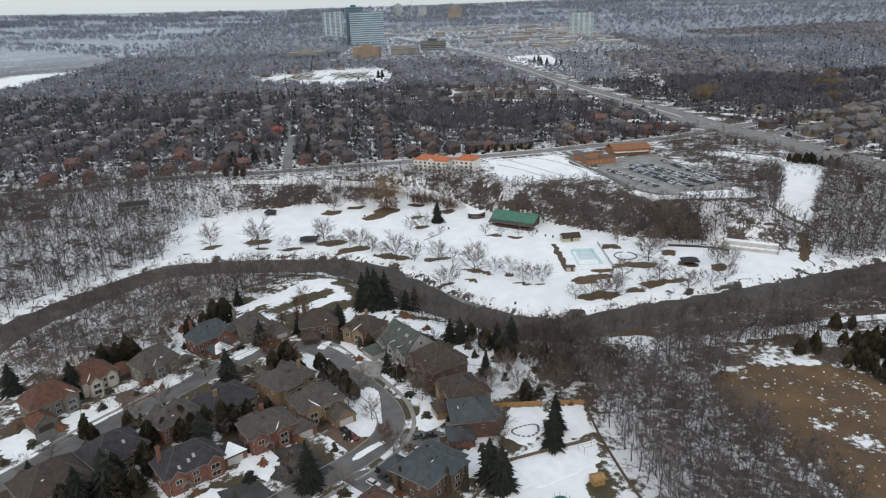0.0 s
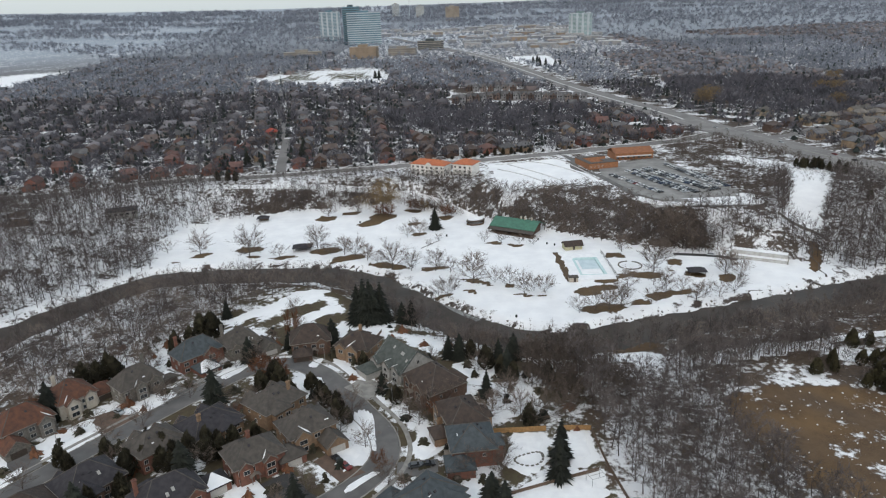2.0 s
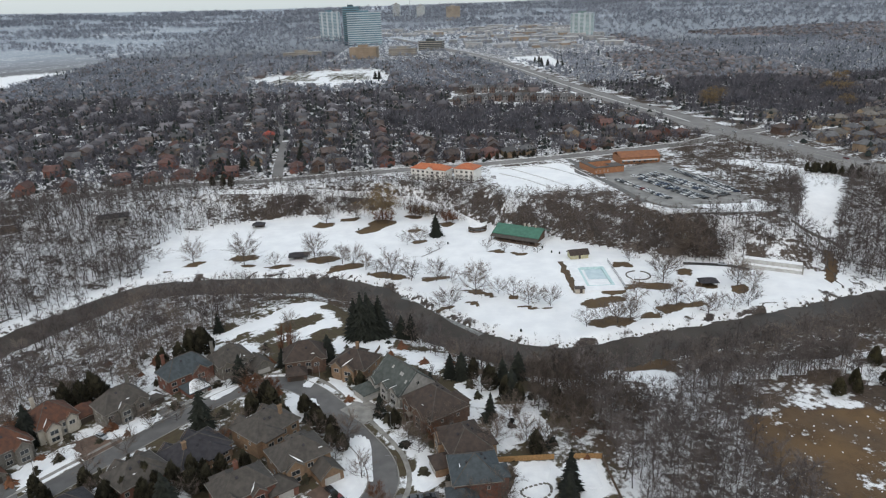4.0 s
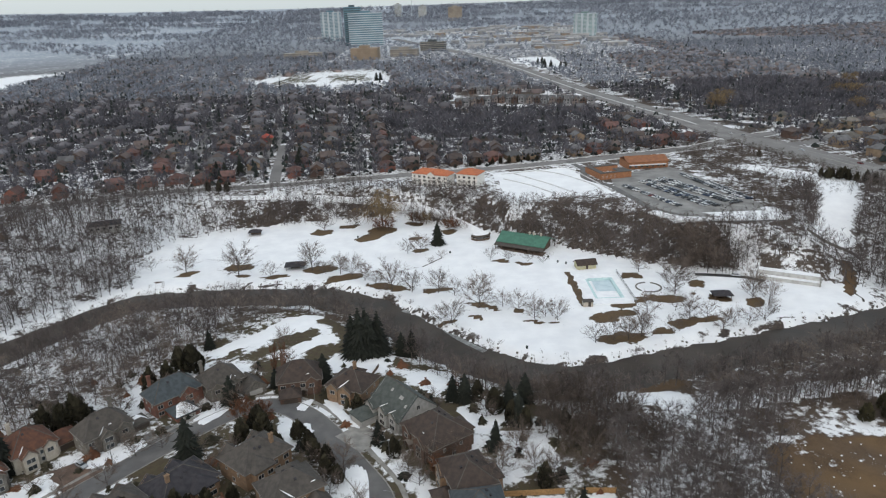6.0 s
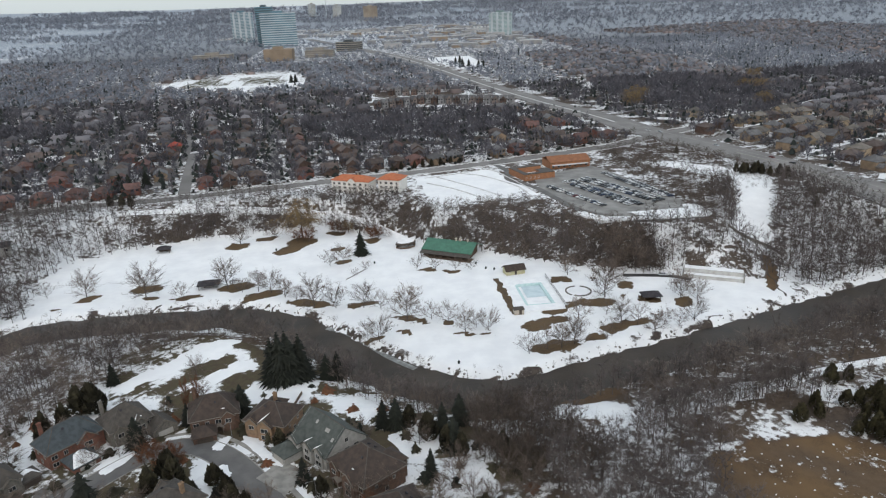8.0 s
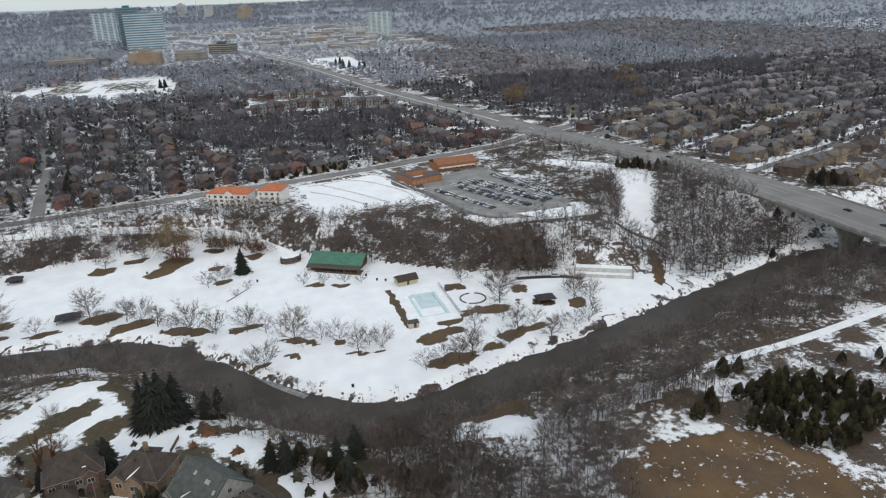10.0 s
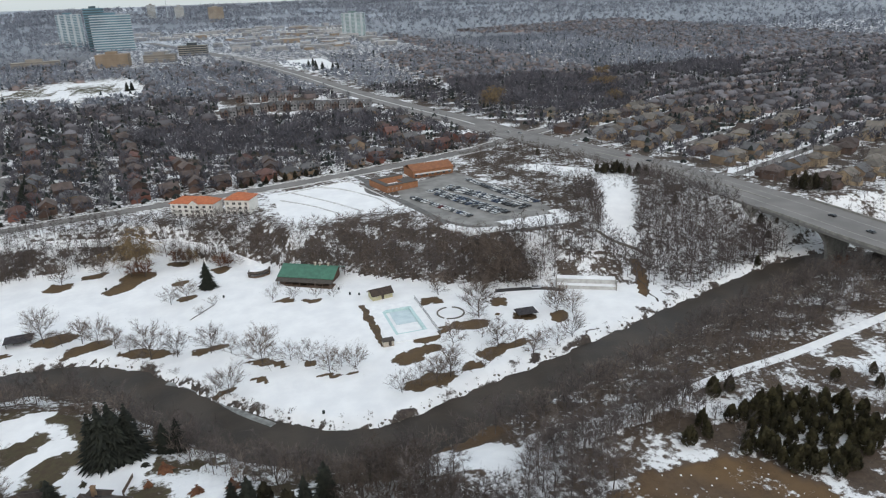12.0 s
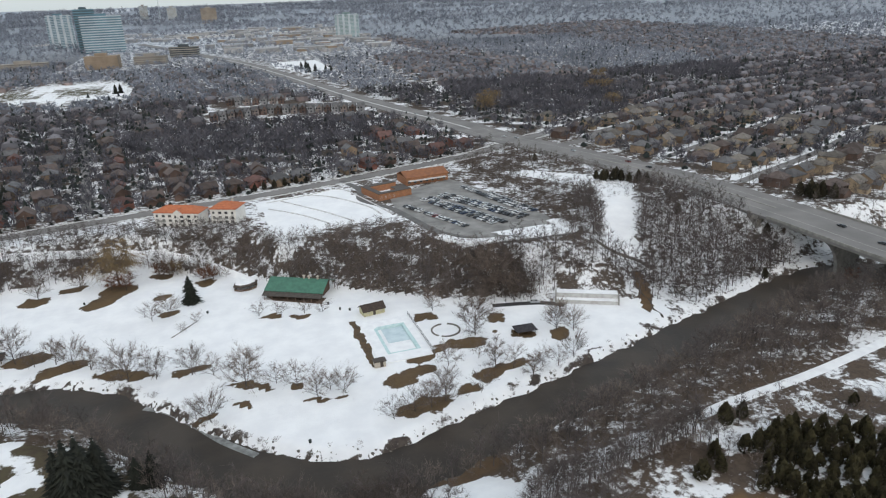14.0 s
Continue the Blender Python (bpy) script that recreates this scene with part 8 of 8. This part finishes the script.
# two rows of grey townhouses on the plateau
def row_house(x, y, turn, k):
    t = thing("row_house", "narrow grey townhouse with a steep front gable", "house", pose(x, y, gz(x, y), 0, 0, turn), "townhouses")
    part("wall", Geo().box(-3.4, 3.4, -5, 5, -2, 6.8).gable_wall(-1.2, 2.8, -5.6, 0, 6.8, 2.6, 0.7), ROW_WALL[k % 3], t)
    part("roof", Geo().gable(-3.45, 3.45, -5, 5, 6.8, 3.2, 0.3, 0.2, "x"), M_ROOF_FAR[0], t)
    part("front_roof", Geo().gable(-1.2, 2.8, -5.6, 0, 6.8, 2.6, 0.3), M_ROOF_FAR[0], t)
    for fx, fz in ((0.8, 4.2), (0.8, 1.2), (-2.3, 4.2)):
        shared("window", M_PANE_FAR, t, pose(fx, -5 if fx < 0 else -5.05, fz))


ROW_WALL = [M_WALL_FAR[1], material("pale_grey_siding_far", (0.25, 0.245, 0.25), 0.9, scale=0.3, vary=0.12), material("taupe_brick_far", (0.22, 0.18, 0.165), 0.9, scale=0.3, vary=0.12)]
for (ax, ay), (bx, by), n in (((24, 868), (84, 892), 8), ((92, 888), (176, 852), 11), ((46, 976), (104, 960), 7)):
    for k in range(n):
        f = k / (n - 1)
        row_house(ax + (bx - ax) * f, ay + (by - ay) * f, math.degrees(math.atan2(by - ay, bx - ax)) * 0.6 - 4, k)
t = thing("suburban_house", "suburban house with a bright red roof beside the side street", "house", pose(-158, 685, gz(-158, 685), 0, 0, 8), "houses of the suburb")
for nm, geo, mat in zip(("wall", "roof", "garage_wall", "garage_roof"), KINDS[0][:4], (M_WALL_FAR[0], M_RED_ROOF, M_WALL_FAR[0], M_RED_ROOF)):
    part(nm, geo, mat, t)
t = thing("low_building", "low grey flat-roofed building beside a snowy yard", "building", pose(-203, 447, gz(-203, 447), 0, 0, 20))
part("wall", Geo().box(-9, 9, -5, 5, -3, 4.0), M_STUCCO_GREY, t)
part("roof", Geo().hip(-9, 9, -5, 5, 4.0, 1.6, 0.6), R_BLACK, t)
for k in range(5):
    shared("window", WIN[0][0], t, pose(-7 + k * 3.5, -5, 1.2))
    shared("pane", WIN[0][1], t, pose(-7 + k * 3.5, -5, 1.2))
structure("road_far_highway", ribbon(smooth_line([(-420, 2440), (-96, 2446), (56, 2450), (248, 2464), (520, 2500)], 20), 26.0, 5.0, edge=9.0), M_SNOW_DIRTY, "snowy embankment of a far highway", "road")
p = scatter(np.random.default_rng(77), 96, 160, 150, 228, 260, lambda x, y: inside(x, y, BROWN_FIELD), 2.5)
stuff("snow_clumps", *many(ROCK, lifted(p[:150], np.random.default_rng(78), 0.16, 0.45, 0.04), np.random.default_rng(79)), M_SNOW, "small clumps of snow left in the brown grass", "snow")


# ---- far buildings ----
M_GLASS_TEAL = material("teal_tower_glazing", (0.12, 0.23, 0.29), 0.3, scale=0.02, color2=(0.06, 0.13, 0.17), spec=0.5)
M_BAND = material("pale_tower_balconies", (0.44, 0.49, 0.52), 0.7, scale=0.05, vary=0.08)
M_TAN_FAR = material("tan_far_cladding", (0.30, 0.235, 0.175), 0.85, scale=0.05, vary=0.12)
M_BEIGE_FAR = material("beige_far_cladding", (0.29, 0.265, 0.235), 0.85, scale=0.05, vary=0.12, piece=0.25)
M_FLAT_ROOF = material("flat_grey_far_roof", (0.42, 0.42, 0.42), 0.85, scale=0.03, color2=(0.25, 0.25, 0.25), piece=0.3)


def tower(label, x, y, turn, w, d, h, floors, glass, band, z=None, name="tower_block", columns=0):
    p = thing(name, label, "building", pose(x, y, gz(x, y) if z is None else z, 0, 0, turn))
    part("core", Geo().box(-w / 2, w / 2, -d / 2, d / 2, -4, h), glass, p)
    me = Geo().box(-w / 2 - 0.9, w / 2 + 0.9, -d / 2 - 0.9, d / 2 + 0.9, 0, h / floors * 0.42, True).mesh("balcony_band", band)
    for k in range(floors):
        shared("balcony_band", me, p, pose(0, 0, (k + 0.55) * h / floors))
    for k in range(columns):
        xx = -w / 2 + (k + 0.5) * w / columns
        part("column", Geo().box(xx - w / columns * 0.18, xx + w / columns * 0.18, -d / 2 - 1.6, d / 2 + 1.6, -4, h + 1.5), band, p)
    part("roof_plant", Geo().box(-w * 0.2, w * 0.15, -d * 0.25, d * 0.25, h, h + 5), glass, p)
    return p


tower("wide glazed tower block with pale balcony bands", -191, 2060, 6, 92, 26, 86, 15, M_GLASS_TEAL, M_BAND)
tower("taller dark glazed tower behind the wide block", -228, 2085, 6, 46, 24, 102, 17, material("dark_teal_glazing", (0.06, 0.10, 0.12), 0.3, spec=0.5), M_GLASS_TEAL)
tower("pale slab tower with vertical stripes", -318, 2300, 4, 62, 22, 84, 20, M_GLASS_TEAL, M_BAND, columns=4)
tower("pale green slab tower with vertical stripes", 420, 2090, -20, 62, 22, 63, 18, material("green_tower_glazing", (0.22, 0.33, 0.32), 0.4, scale=0.02, vary=0.15), M_BAND, columns=4)
tower("low office block with dark glazed bands", -6, 1790, -14, 58, 24, 22, 5, material("dark_office_glass", (0.06, 0.075, 0.085), 0.25, spec=0.5), M_BEIGE_FAR, name="office_block")
tower("orange-tan mid-rise office building", -152, 1605, -6, 58, 30, 24, 6, M_TAN_FAR, M_TAN_FAR, name="office_block")
tower("long beige low building", -300, 1680, 5, 84, 24, 13, 3, M_BEIGE_FAR, M_BEIGE_FAR, name="office_block")
tower("beige low building beside the orange one", -70, 1660, -8, 60, 26, 15, 4, M_BEIGE_FAR, M_BEIGE_FAR, name="office_block")
tower("far orange brick tower near the horizon", 90, 3300, 0, 60, 30, 60, 14, M_BEIGE_FAR, M_TAN_FAR)
tower("far pale tower near the horizon", -60, 3700, 0, 40, 30, 55, 12, M_BEIGE_FAR, M_BAND)
tower("far pale tower near the horizon", -190, 3900, 0, 36, 30, 60, 12, M_BEIGE_FAR, M_BAND)
t = thing("mast", "thin pale mast near the horizon", "mast", pose(-110, 3600, gz(-110, 3600)))
part("pole", Geo().tube((0, 0, 0), (0, 0, 95), 2.0, 1.0, 6), M_BAND, t)
LOW = material("pale_far_walls", (0.36, 0.355, 0.35), 0.9, scale=0.05, vary=0.15, piece=0.35)
for i in range(150):
    x, y = RNG.uniform(-210, 470), RNG.uniform(1700, 2690)
    w, d, h = RNG.uniform(18, 62), RNG.uniform(16, 40), RNG.uniform(5, 11)
    if near_line(np.array([x]), np.array([y]), ARTERIAL)[0] < 40 + w / 2 or (y < 1900 and -90 < x < 60) or (-290 < x < -110 and y < 2150):
        continue
    b = thing("commercial_building", "low pale flat-roofed commercial building" if i % 7 else "low tan flat-roofed commercial building", "building", pose(x, y, gz(x, y), 0, 0, RNG.uniform(-12, 8)), "commercial buildings")
    part("wall", Geo().box(-w / 2, w / 2, -d / 2, d / 2, -4, h), LOW if i % 7 else M_TAN_FAR, b)
    part("roof", Geo().box(-w / 2 - 0.5, w / 2 + 0.5, -d / 2 - 0.5, d / 2 + 0.5, h, h + 0.8, True), M_FLAT_ROOF, b)
p = scatter(RNG, -230, 480, 1480, 2750, 3800, lambda x, y: near_line(x, y, ARTERIAL[::2]) > 25, 13)
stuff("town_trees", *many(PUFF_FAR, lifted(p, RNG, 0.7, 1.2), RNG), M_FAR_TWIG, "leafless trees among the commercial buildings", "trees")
